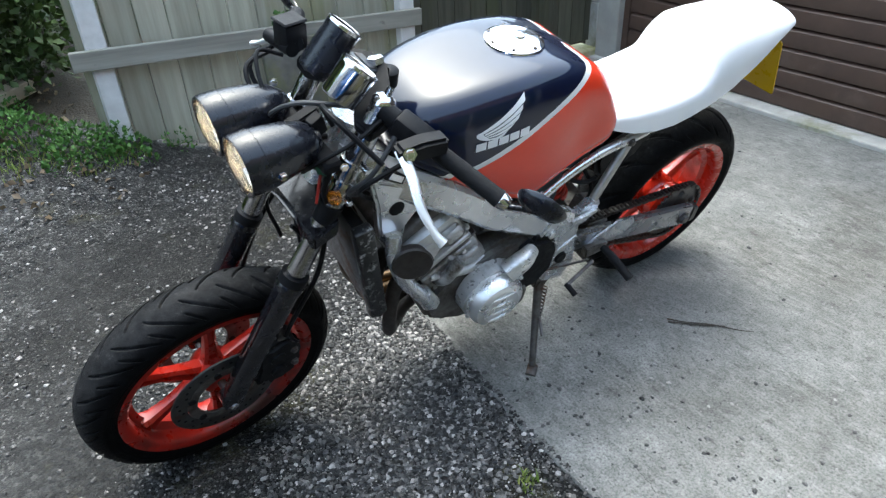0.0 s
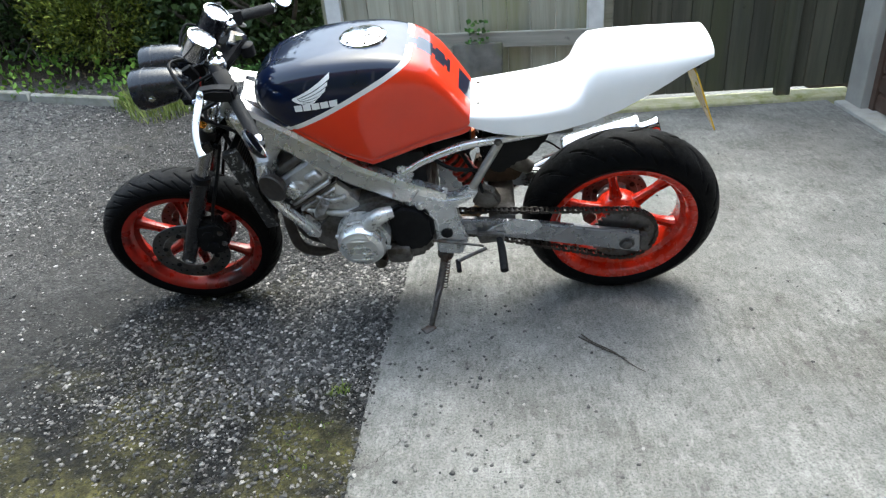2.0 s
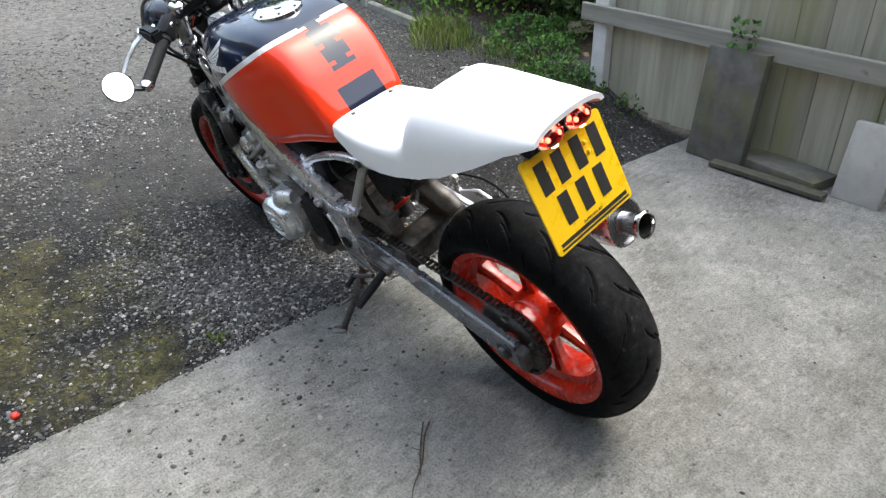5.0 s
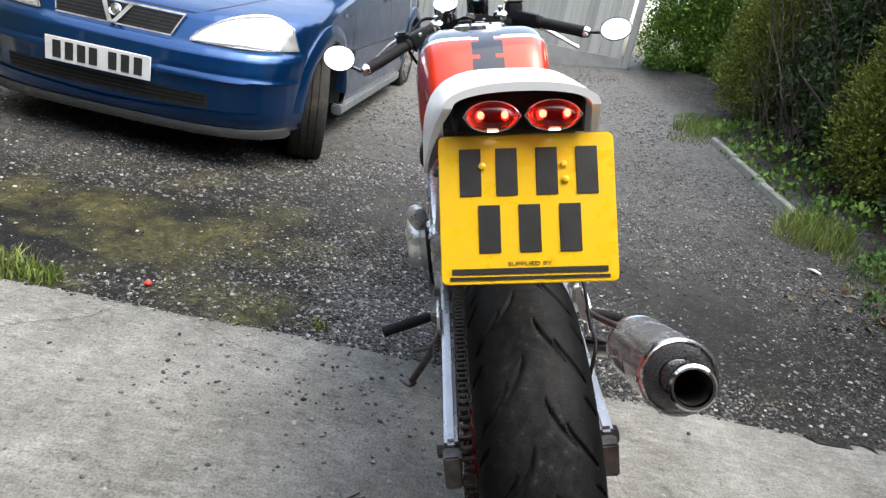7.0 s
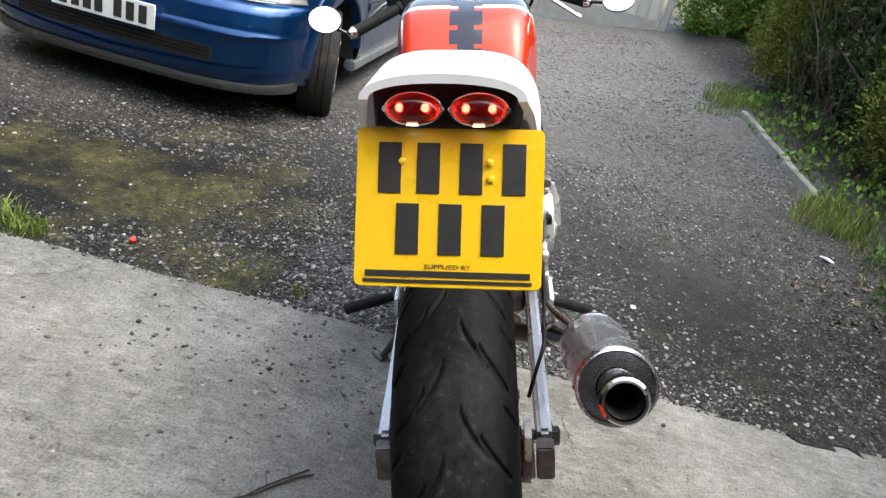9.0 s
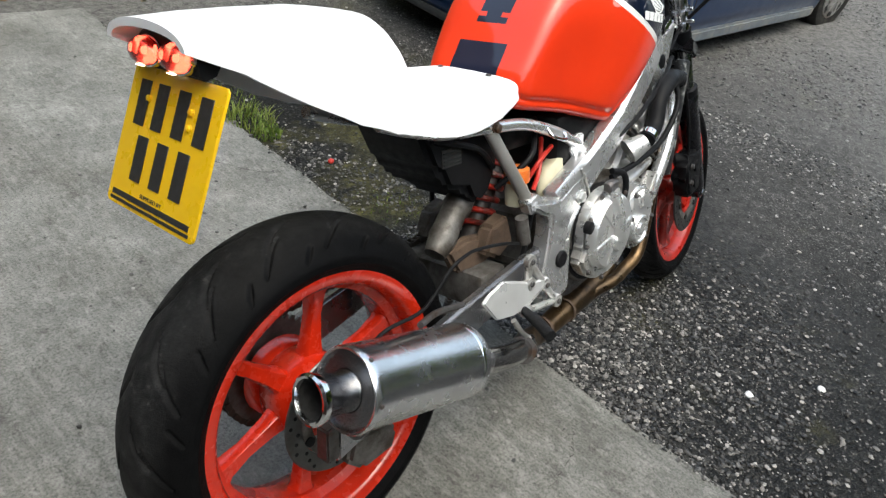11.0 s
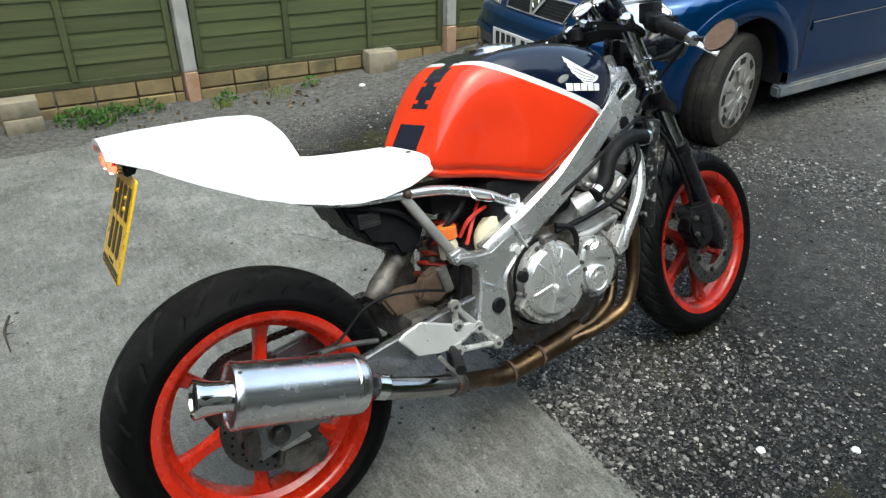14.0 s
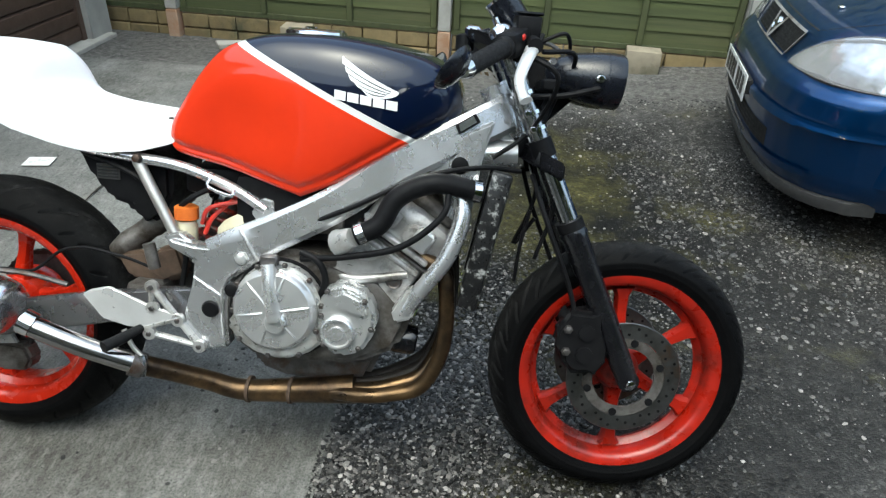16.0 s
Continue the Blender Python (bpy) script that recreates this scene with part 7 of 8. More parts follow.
def build_car():
    car = thing("car", "dark blue metallic hatchback parked on the gravel", "car", pose(2.961, 1.655, 0.1, 0, 0, 0) @ pose(0, 0, 0, 0, 0, 172.9) @ pose(0, 0, 0, 0, 4.2, 0))
    # nose plan, how far the front leans back with height, and the tail's taper
    plan_x = [0.735, 0.734, 0.731, 0.724, 0.71, 0.685, 0.65, 0.60, 0.54, 0.47, 0.40, 0.30, 0.15, -0.2]
    plan_y = [0.0, 0.12, 0.24, 0.36, 0.46, 0.56, 0.645, 0.715, 0.765, 0.80, 0.82, 0.838, 0.85, 0.855]
    back_z = [0.17, 0.20, 0.25, 0.30, 0.42, 0.46, 0.475, 0.50, 0.56, 0.585, 0.60, 0.65, 0.70, 0.73, 0.75, 0.78, 0.81, 0.85, 0.89, 0.92, 0.945, 0.96, 0.972]
    back_n = [0.075, 0.045, 0.018, 0.008, 0.004, 0.0, 0.012, 0.016, 0.032, 0.055, 0.085, 0.112, 0.142, 0.175, 0.22, 0.33, 0.47, 0.71, 1.0, 1.25, 1.6, 2.2, 4.2]
    tail_x = [-3.28, -3.24, -3.15, -3.0, -2.7, -2.3, -1.5]
    tail_w = [0.70, 0.80, 0.90, 0.95, 0.985, 0.997, 1.0]
    tail_low = [0.36, 0.32, 0.27, 0.23, 0.2, 0.2, 0.2]
    # columns follow the plan from the nose's middle round the corner and along the side, each one rising and then running back
    half_plan = [(float(np.interp(y, plan_y, plan_x)), float(y)) for y in np.linspace(0, 0.80, 48)]
    half_plan += [(x, float(np.interp(-x, [-v for v in plan_x], plan_y))) for x in [*np.linspace(0.462, -0.5, 100), *np.linspace(-0.53, -2.2, 40), *np.linspace(-2.22, -3.0, 60), *np.linspace(-3.03, -3.28, 8)]]
    levels = sorted({round(float(v), 4) for v in [*np.linspace(0.2, 0.44, 14), *np.linspace(0.44, 0.51, 12), *np.linspace(0.51, 0.78, 34), *np.linspace(0.785, 0.972, 30)]})
    cols = []
    for x0, y0 in half_plan:
        low = max(0.2, float(np.interp(x0, tail_x, tail_low)))
        for xw in (FRONT_X, -2.614):
            d = abs(x0 - xw)
            if d < 0.365:
                low = max(low, (0.275 if xw > -1 else 0.30) + math.sqrt(0.365**2 - d * d) * 0.97)
        flare = 0.014 * sum(math.exp(-((abs(x0 - xw) - 0.36) / 0.07) ** 2) for xw in (FRONT_X, -2.614))
        col_ = []
        for z in levels:
            z = max(z, low)
            x = max(-3.28, x0 - float(np.interp(z, back_z, back_n)))
            y = y0 * float(np.interp(x, tail_x, tail_w))
            y *= 1 - 0.03 * max(0, (z - 0.55) / 0.3) ** 2 - 0.04 * max(0, (0.32 - z) / 0.12) ** 2
            y += flare * math.exp(-((z - low) / 0.09) ** 2) * (y0 > 0.7)
            col_.append(Vector((x, y, z)))
        cols.append(col_)
    mirrored = [[Vector((v.x, -v.y, v.z)) for v in c] for c in cols[:0:-1]]
    bm = loft(mirrored + cols, closed=False, caps=False)
    bmesh.ops.remove_doubles(bm, verts=list(bm.verts), dist=0.0002)
    bmesh.ops.recalc_face_normals(bm, faces=list(bm.faces))
    tree = BVHTree.FromBMesh(bm)
    body = part("body", bm, blue_m, car, "dusty blue metallic bodywork", 50)

    def patch(name, rows, way, mat, lift=0.003, label="", parent=body):
        own = bmesh.new()
        way = Vector(way).normalized()
        g = []
        for row in rows:
            line = []
            for p in row:
                hit, nor, _, _ = tree.ray_cast(Vector(p) - way * 2, way)
                shift = 0
                while hit is None and shift < 12:
                    shift += 1
                    q = Vector(p)
                    q.y *= 1 - 0.01 * shift
                    hit, nor, _, _ = tree.ray_cast(q - way * 2, way)
                if hit is None:
                    hit, nor, _, _ = tree.find_nearest(Vector((min(p[0], 0.6), p[1] * 0.4, min(p[2], 0.9))))
                if nor.dot(way) > 0:
                    nor = -nor
                line.append(own.verts.new(hit + nor * lift))
            g.append(line)
        for a_, b_ in zip(g, g[1:]):
            for i in range(len(a_) - 1):
                own.faces.new((a_[i], a_[i + 1], b_[i + 1], b_[i]))
        return part(name, own, mat, parent, label, 60)

    # cabin
    cab = [(-0.42, 0.70, 0.93, 0.02), (-0.70, 0.70, 0.95, 0.20), (-1.0, 0.69, 0.955, 0.36), (-1.25, 0.67, 0.96, 0.445), (-1.8, 0.67, 0.965, 0.47), (-2.4, 0.66, 0.965, 0.44), (-2.75, 0.64, 0.965, 0.33), (-3.08, 0.62, 0.955, 0.06)]
    crings = []
    for x, w, z0, h in cab:
        pts = [(w + 0.1, z0), (w + 0.07, z0 + h * 0.2), (w - 0.03, z0 + h * 0.75), (w - 0.10, z0 + h * 0.95), (w - 0.3, z0 + h + 0.01), (0, z0 + h + 0.03)]
        crings.append([Vector((x, y, z)) for y, z in pts] + [Vector((x, -y, z)) for y, z in pts[::-1][1:]])
    part("windows", loft(crings, closed=False, caps=False), carglass_m, body, "tinted cabin windows", 60)
    part("roof", loft([[v + Vector((0, 0, 0.006)) for v in r[3:8]] for r in crings[3:7]], closed=False, caps=False), blue_m, body, "blue roof")
    for s in (1, -1):
        part("pillar", tube([(-0.42, s * 0.8, 0.935), (-0.72, s * 0.735, 1.15), (-1.25, s * 0.58, 1.40)], 0.03, 8), blue_m, body)
        part("pillar", tube([(-1.5, s * 0.79, 0.965), (-1.55, s * 0.62, 1.39)], 0.03, 8), gloss_black, body)
        part("pillar", tube([(-2.55, s * 0.77, 0.965), (-2.45, s * 0.57, 1.38)], 0.06, 8), blue_m, body)
        mir = part("door_mirror", loft([[Vector((-0.62 + dx, s * (0.84 + yy), 1.0 + zz * sc)) for dx, zz in ((-0.045 * sc, -0.05), (0.05 * sc, -0.04), (0.06 * sc, 0.03), (-0.01 * sc, 0.06), (-0.05 * sc, 0.05))] for yy, sc in ((0.0, 0.5), (0.03, 0.9), (0.1, 1.1), (0.18, 1.0), (0.2, 0.7))]), blue_m, body, "blue door mirror")
        part("sill", slab([(-0.40, 0.155), (-2.22, 0.155), (-2.24, 0.225), (-0.39, 0.225)], min(s * 0.79, s * 0.856), max(s * 0.79, s * 0.856), 0.012), sillgrey_m, body, "dusty grey sill")
        side = (0, -s, 0)
        for x0, x1 in ((-0.50, -0.505), (-1.52, -1.525), (-2.28, -2.285)):
            patch("door_gap", [[(x0 - 0.02 * (z > 0.7), s * 2, z) for z in np.linspace(0.25, 0.93, 10)], [(x1 - 0.02 * (z > 0.7) - 0.004, s * 2, z) for z in np.linspace(0.25, 0.93, 10)]], side, dark_m, 0.0015)
        patch("side_moulding", [[(x, s * 2, z) for x in np.linspace(-0.54, -2.2, 20)] for z in (0.50, 0.512, 0.535, 0.545)], side, blue_m, 0.008, "blue side moulding")
        patch("moulding_edge", [[(x, s * 2, z) for x in np.linspace(-0.54, -2.2, 20)] for z in (0.546, 0.552)], side, polished_m, 0.006)
        patch("indicator", [[(x, s * 2, z) for x in (-0.28, -0.30, -0.32, -0.335)] for z in (0.755, 0.765, 0.775, 0.782)], side, clear_lens, 0.006, "small clear side indicator")
        patch("door_handle", [[(x, s * 2, z) for x in (-1.32, -1.38, -1.44)] for z in (0.82, 0.84, 0.86)], side, gloss_black, 0.012)
        # lamps
        lamp = new("headlight")
        lamp.parent = car
        tagged(lamp, "large clear teardrop headlight")
        def outline(u, v):
            y = 0.375 + (0.395 + 0.032 * (1 - v)) * u
            zt = 0.612 + 0.14 * math.sin(min(1, u * 1.35) * math.pi * 0.5) ** 0.75 - 0.04 * (max(0, u - 0.72) / 0.28) ** 2
            zb = 0.602 + 0.012 * u**2
            z = zb + (zt - zb) * v
            return (float(np.interp(y, plan_y, plan_x)) - float(np.interp(z, back_z, back_n)), s * y, z)
        ahead = (-1, 0, 0)
        into = (-0.82, -s * 0.57, 0)
        rows_ = [[outline(u, v) for u in np.linspace(0, 1, 22)] for v in np.linspace(0, 1, 9)]
        patch("reflector", rows_, into, lampback_m, 0.003, "", lamp)
        cover = patch("cover", rows_, into, lampglass_m, 0.018, "clear lamp cover", lamp)
        cover.visible_shadow = False
        for u, r_ in ((0.34, 0.03), (0.56, 0.04), (0.85, 0.046)):
            hit, nor, _, _ = tree.ray_cast(Vector(outline(u, 0.48)) - Vector(into), Vector(into))
            if hit:
                bowl = part("lamp_bowl", lathe([(r_, 0.004), (r_ + 0.003, 0.009), (r_, 0.013), (r_ * 0.66, 0.007), (0.3 * r_, 0.005)], 24, along(hit, hit + nor), caps=False), fork_steel, lamp)
                part("lamp_bulb", lathe([(0.3 * r_, 0.004), (0.28 * r_, 0.011), (0.0, 0.013)], 14, along(hit, hit + nor), caps=False), dark_m, bowl)
        edge = [outline(u, 0) for u in np.linspace(0, 1, 22)] + [outline(1, v) for v in np.linspace(0, 1, 6)] + [outline(u, 1) for u in np.linspace(1, 0, 22)] + [outline(0, 0)]
        mid = Vector((0.6, s * 0.6, 0.68))
        patch("lamp_gap", [edge, [tuple(Vector(p) + Vector((0, (p[1] - mid.y), p[2] - mid.z)).normalized() * 0.006) for p in edge]], into, dark_m, 0.002)
        patch("lamp_rim", [[tuple(Vector(p) - Vector((0, (p[1] - mid.y), p[2] - mid.z)).normalized() * d_) for p in edge] for d_ in (0.004, 0.012)], into, trim_m, 0.008, "", lamp)
        # bumper details
        patch("bumper_crease", [[(2, s * y, z + 0.02 * (y - 0.3)) for y in np.linspace(0.27, 0.818, 24)] for z in (0.452, 0.461, 0.467, 0.48)], ahead, blue_m, 0.012)
        patch("lower_crease", [[(2, s * y, z + 0.05 * (y - 0.3)) for y in np.linspace(0.0, 0.72, 20)] for z in (0.272, 0.282, 0.294)], ahead, blue_m, 0.014)
        lip_c = [(-1.0, 0.02), (-0.2, 0.028), (0.9, 0.022), (1.0, 0.0), (0.8, -0.022), (-1.0, -0.024)]
        lips = []
        for yy in np.linspace(0.0, 0.80, 18):
            xx = float(np.interp(yy, plan_y, plan_x)) - 0.065
            lips.append([Vector((xx + 0.05 * a_, s * yy, 0.205 + b_)) for a_, b_ in lip_c])
        part("lip", loft(lips), lip_m, body, "grey lower lip")
        rl = patch("tail_lamp", [[(-2.85 - 0.3 * u, s * 2, z) for u in np.linspace(0, 1, 6)] for z in (0.62, 0.68, 0.75, 0.82)], side, red_lens, 0.008, "red tail lamp")
    # grille with its pale V and slats
    gr = new("grille")
    gr.parent = car
    tagged(gr, "black slatted grille with a pale V bar")
    def wide(z):
        return 0.285 + 0.035 * (z - 0.612) / 0.085

    bars = np.linspace(0.612, 0.697, 6)
    patch("grille_back", [[(2, wide(z) * f, z) for f in np.linspace(-1, 1, 20)] for z in bars], (-1, 0, 0), dark_m, 0.003, "", gr)
    for zz in np.linspace(0.622, 0.684, 5):
        patch("slat", [[(2, wide(zz) * f, zz + d) for f in np.linspace(-0.97, 0.97, 20)] for d in (0, 0.0025, 0.005)], (-1, 0, 0), black_m, 0.012, "", gr)
    for s in (1, -1):
        patch("v_bar", [[(2, s * (0.006 + 0.062 * f + d), 0.606 + 0.09 * f) for f in np.linspace(0, 1, 6)] for d in (-0.010, 0.004, 0.014)], (-1, 0, 0), hub_m, 0.018, "", gr)
        patch("grille_rim", [[(2, s * (wide(z) + d), z) for z in bars] for d in (-0.002, 0.005)], (-1, 0, 0), hub_m, 0.012, "", gr)
    for z0 in (0.602, 0.697):
        patch("grille_rim", [[(2, wide(z0) * f * 1.02, z0 + d) for f in np.linspace(-1, 1, 20)] for d in (0, 0.003, 0.006)], (-1, 0, 0), hub_m, 0.012, "", gr)
    hit, nor, _, _ = tree.ray_cast(Vector((3, 0, 0.662)), Vector((-1, 0, 0)))
    part("round_badge", lathe([(0.03, 0.008), (0.03, 0.02), (0.026, 0.024), (0.022, 0.02), (0.0, 0.021)], 24, along(hit, hit + Vector((1, 0, 0.4))), caps=False), polished_m, gr, "plain round badge")
    hit, nor, _, _ = tree.ray_cast(Vector((0.45, 0.0, 2)), Vector((0, 0, -1)))
    part("washer_jet", box(hit.x - 0.01, hit.x + 0.012, 0.16, 0.19, hit.z - 0.004, hit.z + 0.008, 0.003), chrome_m, body)
    patch("intake", [[(2, y, z) for y in np.linspace(-0.5, 0.5, 30)] for z in np.linspace(0.312, 0.385, 5)], (-1, 0, 0), dark_m, 0.0015, "dark lower air intake")
    for zz in (0.333, 0.352, 0.371):
        patch("intake_bar", [[(2, y, zz + d) for y in np.linspace(-0.49, 0.49, 30)] for d in (0, 0.004, 0.006)], (-1, 0, 0), black_m, 0.006)
    for s in (1, -1):
        patch("bonnet_gap", [[(x, s * (0.345 + 0.36 * ((0.56 - x) / 0.95) ** 0.55 + d), 3) for x in np.linspace(0.555, -0.38, 30)] for d in (0, 0.005)], (0, 0, -1), dark_m, 0.0015)
    patch("bonnet_gap", [[(2, y, z) for y in np.linspace(-0.36, 0.36, 20)] for z in (0.718, 0.722)], (-1, 0, 0), dark_m, 0.0015)
    # front plate
    pl = new("front_plate")
    pl.parent = car
    pl.matrix_basis = pose(0.752, -0.01, 0.456, 0, -2, 0) @ pose(0, 0, 0, 0, 0, 90)
    tagged(pl, "white front number plate with dark bars")
    part("plate", box(-0.26, 0.26, -0.005, 0.0, -0.0555, 0.0555, 0.002), plate_white, pl)
    for cx in (-0.2, -0.138, -0.078, -0.02, 0.075, 0.137, 0.2):
        part("dark_bar", box(cx - 0.02, cx + 0.02, -0.0078, -0.0062, -0.0395, 0.0395), ink_m, pl)
    part("plate_bracket", box(-0.24, 0.24, 0.0, 0.03, -0.03, 0.03, 0.004), dark_m, pl)
    # underside and wheels
    part("underbody", box(-3.1, 0.52, -0.68, 0.68, 0.2, 0.40, 0.03), dark_m, body)
    for xw in (FRONT_X, -2.614):
        for s in (1, -1):
            part("arch_liner", loft([[Vector((xw + r_ * math.cos(t_), s * y_, (0.275 if xw > -1 else 0.30) + r_ * math.sin(t_))) for r_, y_ in ((0.368, 0.83), (0.368, 0.56), (0.1, 0.55))] for t_ in np.linspace(radians(-8), radians(188), 30)], closed=False, caps=False), dark_m, body)
            flare = []
            for t_ in np.linspace(radians(4), radians(176), 36):
                ring = []
                for r_, out_ in ((0.366, -0.05), (0.366, 0.006), (0.372, 0.013), (0.39, 0.015), (0.42, 0.010), (0.455, -0.004), (0.455, -0.02)):
                    x_ = xw + r_ * math.cos(t_)
                    y_ = float(np.interp(-x_, [-v for v in plan_x], plan_y)) if x_ > -1 else 0.852
                    ring.append(Vector((x_, s * (y_ + out_), (0.275 if xw > -1 else 0.30) + r_ * math.sin(t_))))
                flare.append(ring)
            part("arch_flare", loft(flare, closed=False, caps=False), blue_m, body, "rolled blue arch lip")
            wh = new("wheel")
            wh.parent = car
            steer = 19 if xw == FRONT_X else 0
            wh.matrix_basis = pose(xw - (0.015 if xw == FRONT_X else 0), s * 0.75, 0.25 if xw == FRONT_X else 0.295, 0, 0, steer + (0 if s > 0 else 180))
            tagged(wh, "road wheel with worn tyre and silver hubcap")
            ty = [(0.19, -0.085), (0.25, -0.098), (0.285, -0.092), (0.298, -0.075), (0.30, -0.045), (0.294, -0.043), (0.294, -0.037), (0.301, -0.035), (0.301, -0.004), (0.294, -0.002), (0.294, 0.004), (0.301, 0.006), (0.301, 0.035), (0.294, 0.037), (0.294, 0.043), (0.30, 0.045), (0.298, 0.075), (0.285, 0.092), (0.25, 0.098), (0.20, 0.088), (0.19, 0.07), (0.19, -0.085)]
            part("tyre", lathe(ty, 64, caps=False), cartyre_m, wh, "worn tyre")
            part("hubcap", lathe([(0.196, 0.078), (0.2, 0.088), (0.195, 0.093), (0.17, 0.09), (0.15, 0.092), (0.09, 0.10), (0.05, 0.102), (0.045, 0.096), (0.03, 0.096), (0.028, 0.1), (0.0, 0.1)], 48, caps=False), hub_m, wh, "silver plastic hubcap")
            for j in range(8):
                a_ = radians(45 * j)
                own = slab([(0.148, -0.026), (0.182, -0.031), (0.182, 0.031), (0.148, 0.026)], 0.0885, 0.0945, 0.002)
                part("vent", own, dark_m, wh, at=Matrix.Rotation(-a_, 4, "Y"))
                own = slab([(0.06, -0.012), (0.15, -0.022), (0.15, 0.022), (0.06, 0.012)], 0.094, 0.1045, 0.004)
                part("hub_blade", own, hub_m, wh, at=Matrix.Rotation(-a_ + radians(22), 4, "Y"))
    return car


build_car()


# ---- plants ----
def leaf_material(name, c1, c2, c3):
    m, nt, bsdf, vec = shell(name)
    geo = nt.nodes.new("ShaderNodeNewGeometry")
    col = ramp(nt, geo.outputs["Random Per Island"], [(0.0, c1), (0.55, c2), (1.0, c3)])
    col = mixc(nt, 0.35, col, ramp(nt, noise_out(nt, vec, 3.0, 4), [(0.35, c1), (0.65, c3)]))
    nt.links.new(col, bsdf.inputs["Base Color"])
    bsdf.inputs["Roughness"].default_value = 0.55
    bsdf.inputs["Specular IOR Level"].default_value = 0.3
    return m


hedge_leaf = leaf_material("dark hedge leaves", (0.016, 0.03, 0.008), (0.035, 0.062, 0.016), (0.07, 0.115, 0.028))
conifer_leaf = leaf_material("yellow-green conifer sprays", (0.014, 0.026, 0.004), (0.085, 0.13, 0.016), (0.33, 0.36, 0.05))
laurel_leaf = leaf_material("green laurel leaves", (0.05, 0.11, 0.014), (0.12, 0.24, 0.03), (0.24, 0.38, 0.055))
weed_leaf = leaf_material("fresh weed leaves", (0.025, 0.07, 0.01), (0.05, 0.13, 0.02), (0.1, 0.2, 0.04))
grass_leaf = leaf_material("mixed grass blades", (0.06, 0.11, 0.015), (0.13, 0.19, 0.03), (0.26, 0.27, 0.08))
litter_leaf = leaf_material("dry leaf litter", (0.06, 0.04, 0.022), (0.13, 0.09, 0.05), (0.25, 0.2, 0.13))
bark_m = M("grey-brown bark", (0.09, 0.07, 0.055), (0.05, 0.04, 0.03), 25, 0.9, bump=0.8, bscale=60)
rng = np.random.default_rng(7)


def leaves_mesh(name, pts, out, size, aspect, mat, droop=0.3):
    """One mesh of folded leaves: a point, an outward way and a size each."""
    n = len(pts)
    jitter = rng.normal(size=(n, 3))
    way = out + 0.55 * jitter
    way[:, 2] += droop
    way /= np.linalg.norm(way, axis=1, keepdims=True) + 1e-9
    other = np.cross(way, rng.normal(size=(n, 3)))
    other /= np.linalg.norm(other, axis=1, keepdims=True) + 1e-9
    nor = np.cross(way, other)
    ln = (size * (0.6 + 0.8 * rng.random(n)))[:, None]
    wd = ln * aspect
    base, tipp = pts - way * ln * 0.5, pts + way * ln * 0.5
    a = pts + other * wd + nor * wd * 0.5
    b = pts - other * wd + nor * wd * 0.5
    verts = np.stack([base, a, tipp, b], 1).reshape(-1, 3)
    me = bpy.data.meshes.new(name)
    me.vertices.add(len(verts))
    me.vertices.foreach_set("co", verts.ravel())
    i = np.arange(n) * 4
    tri = np.stack([i, i + 1, i + 2, i, i + 2, i + 3], 1).ravel()
    me.loops.add(len(tri))
    me.loops.foreach_set("vertex_index", tri)
    me.polygons.add(n * 2)
    me.polygons.foreach_set("loop_start", np.arange(n * 2) * 3)
    me.polygons.foreach_set("loop_total", np.full(n * 2, 3))
    me.update(calc_edges=True)
    me.materials.append(mat)
    return me


def clumps(blobs, n, clump, spread):
    """Points in many small clumps over the skins of some egg shapes (centre, radii), with their outward ways."""
    pts, out = [], []
    vol = np.array([max(r) ** 2 for _, r in blobs])
    share = np.maximum(1, (n * vol / vol.sum() / clump).astype(int))
    for (c, r), k in zip(blobs, share):
        d = rng.normal(size=(k, 3))
        d /= np.linalg.norm(d, axis=1, keepdims=True)
        depth = 1 - 0.35 * rng.random(k) ** 2 + 0.1 * rng.normal(size=k)
        cen = np.array(c) + d * np.array(r) * depth[:, None]
        p = np.repeat(cen, clump, 0) + rng.normal(size=(k * clump, 3)) * spread
        pts.append(p)
        out.append(np.repeat(d, clump, 0))
    return np.concatenate(pts), np.concatenate(out)


def bush(name, label, category, blobs, n, size, aspect, mat, stems=(), droop=0.25, clump=9, spread=0.05, floor=None):
    b = thing(name, label, category)
    pts, out = clumps(blobs, n, clump, spread)
    if floor is not None:
        keep = pts[:, 2] > floor
        pts, out = pts[keep], out[keep]
    crown = new("crown", leaves_mesh("crown", pts, out, size, aspect, mat, droop))
    crown.parent = b
    for pth, r in stems:
        part("trunk", tube(pth, r, 9, 5), bark_m, b)
    return b


def stems_for(x, y, z, h, k, lean=0.25):
    out = []
    for _ in range(k):
        a = rng.random() * 6.28
        d = np.array([math.cos(a), math.sin(a)]) * lean * (0.4 + rng.random())
        p = [(x + 0.05 * d[0], y + 0.05 * d[1], z - 0.1), (x + 0.3 * d[0] + 0.03 * rng.normal(), y + 0.3 * d[1], z + 0.35 * h), (x + 0.8 * d[0], y + 0.8 * d[1] + 0.05 * rng.normal(), z + 0.7 * h), (x + 1.3 * d[0], y + 1.3 * d[1], z + h)]
        out.append((p, [0.028, 0.02, 0.012, 0.004]))
    return out


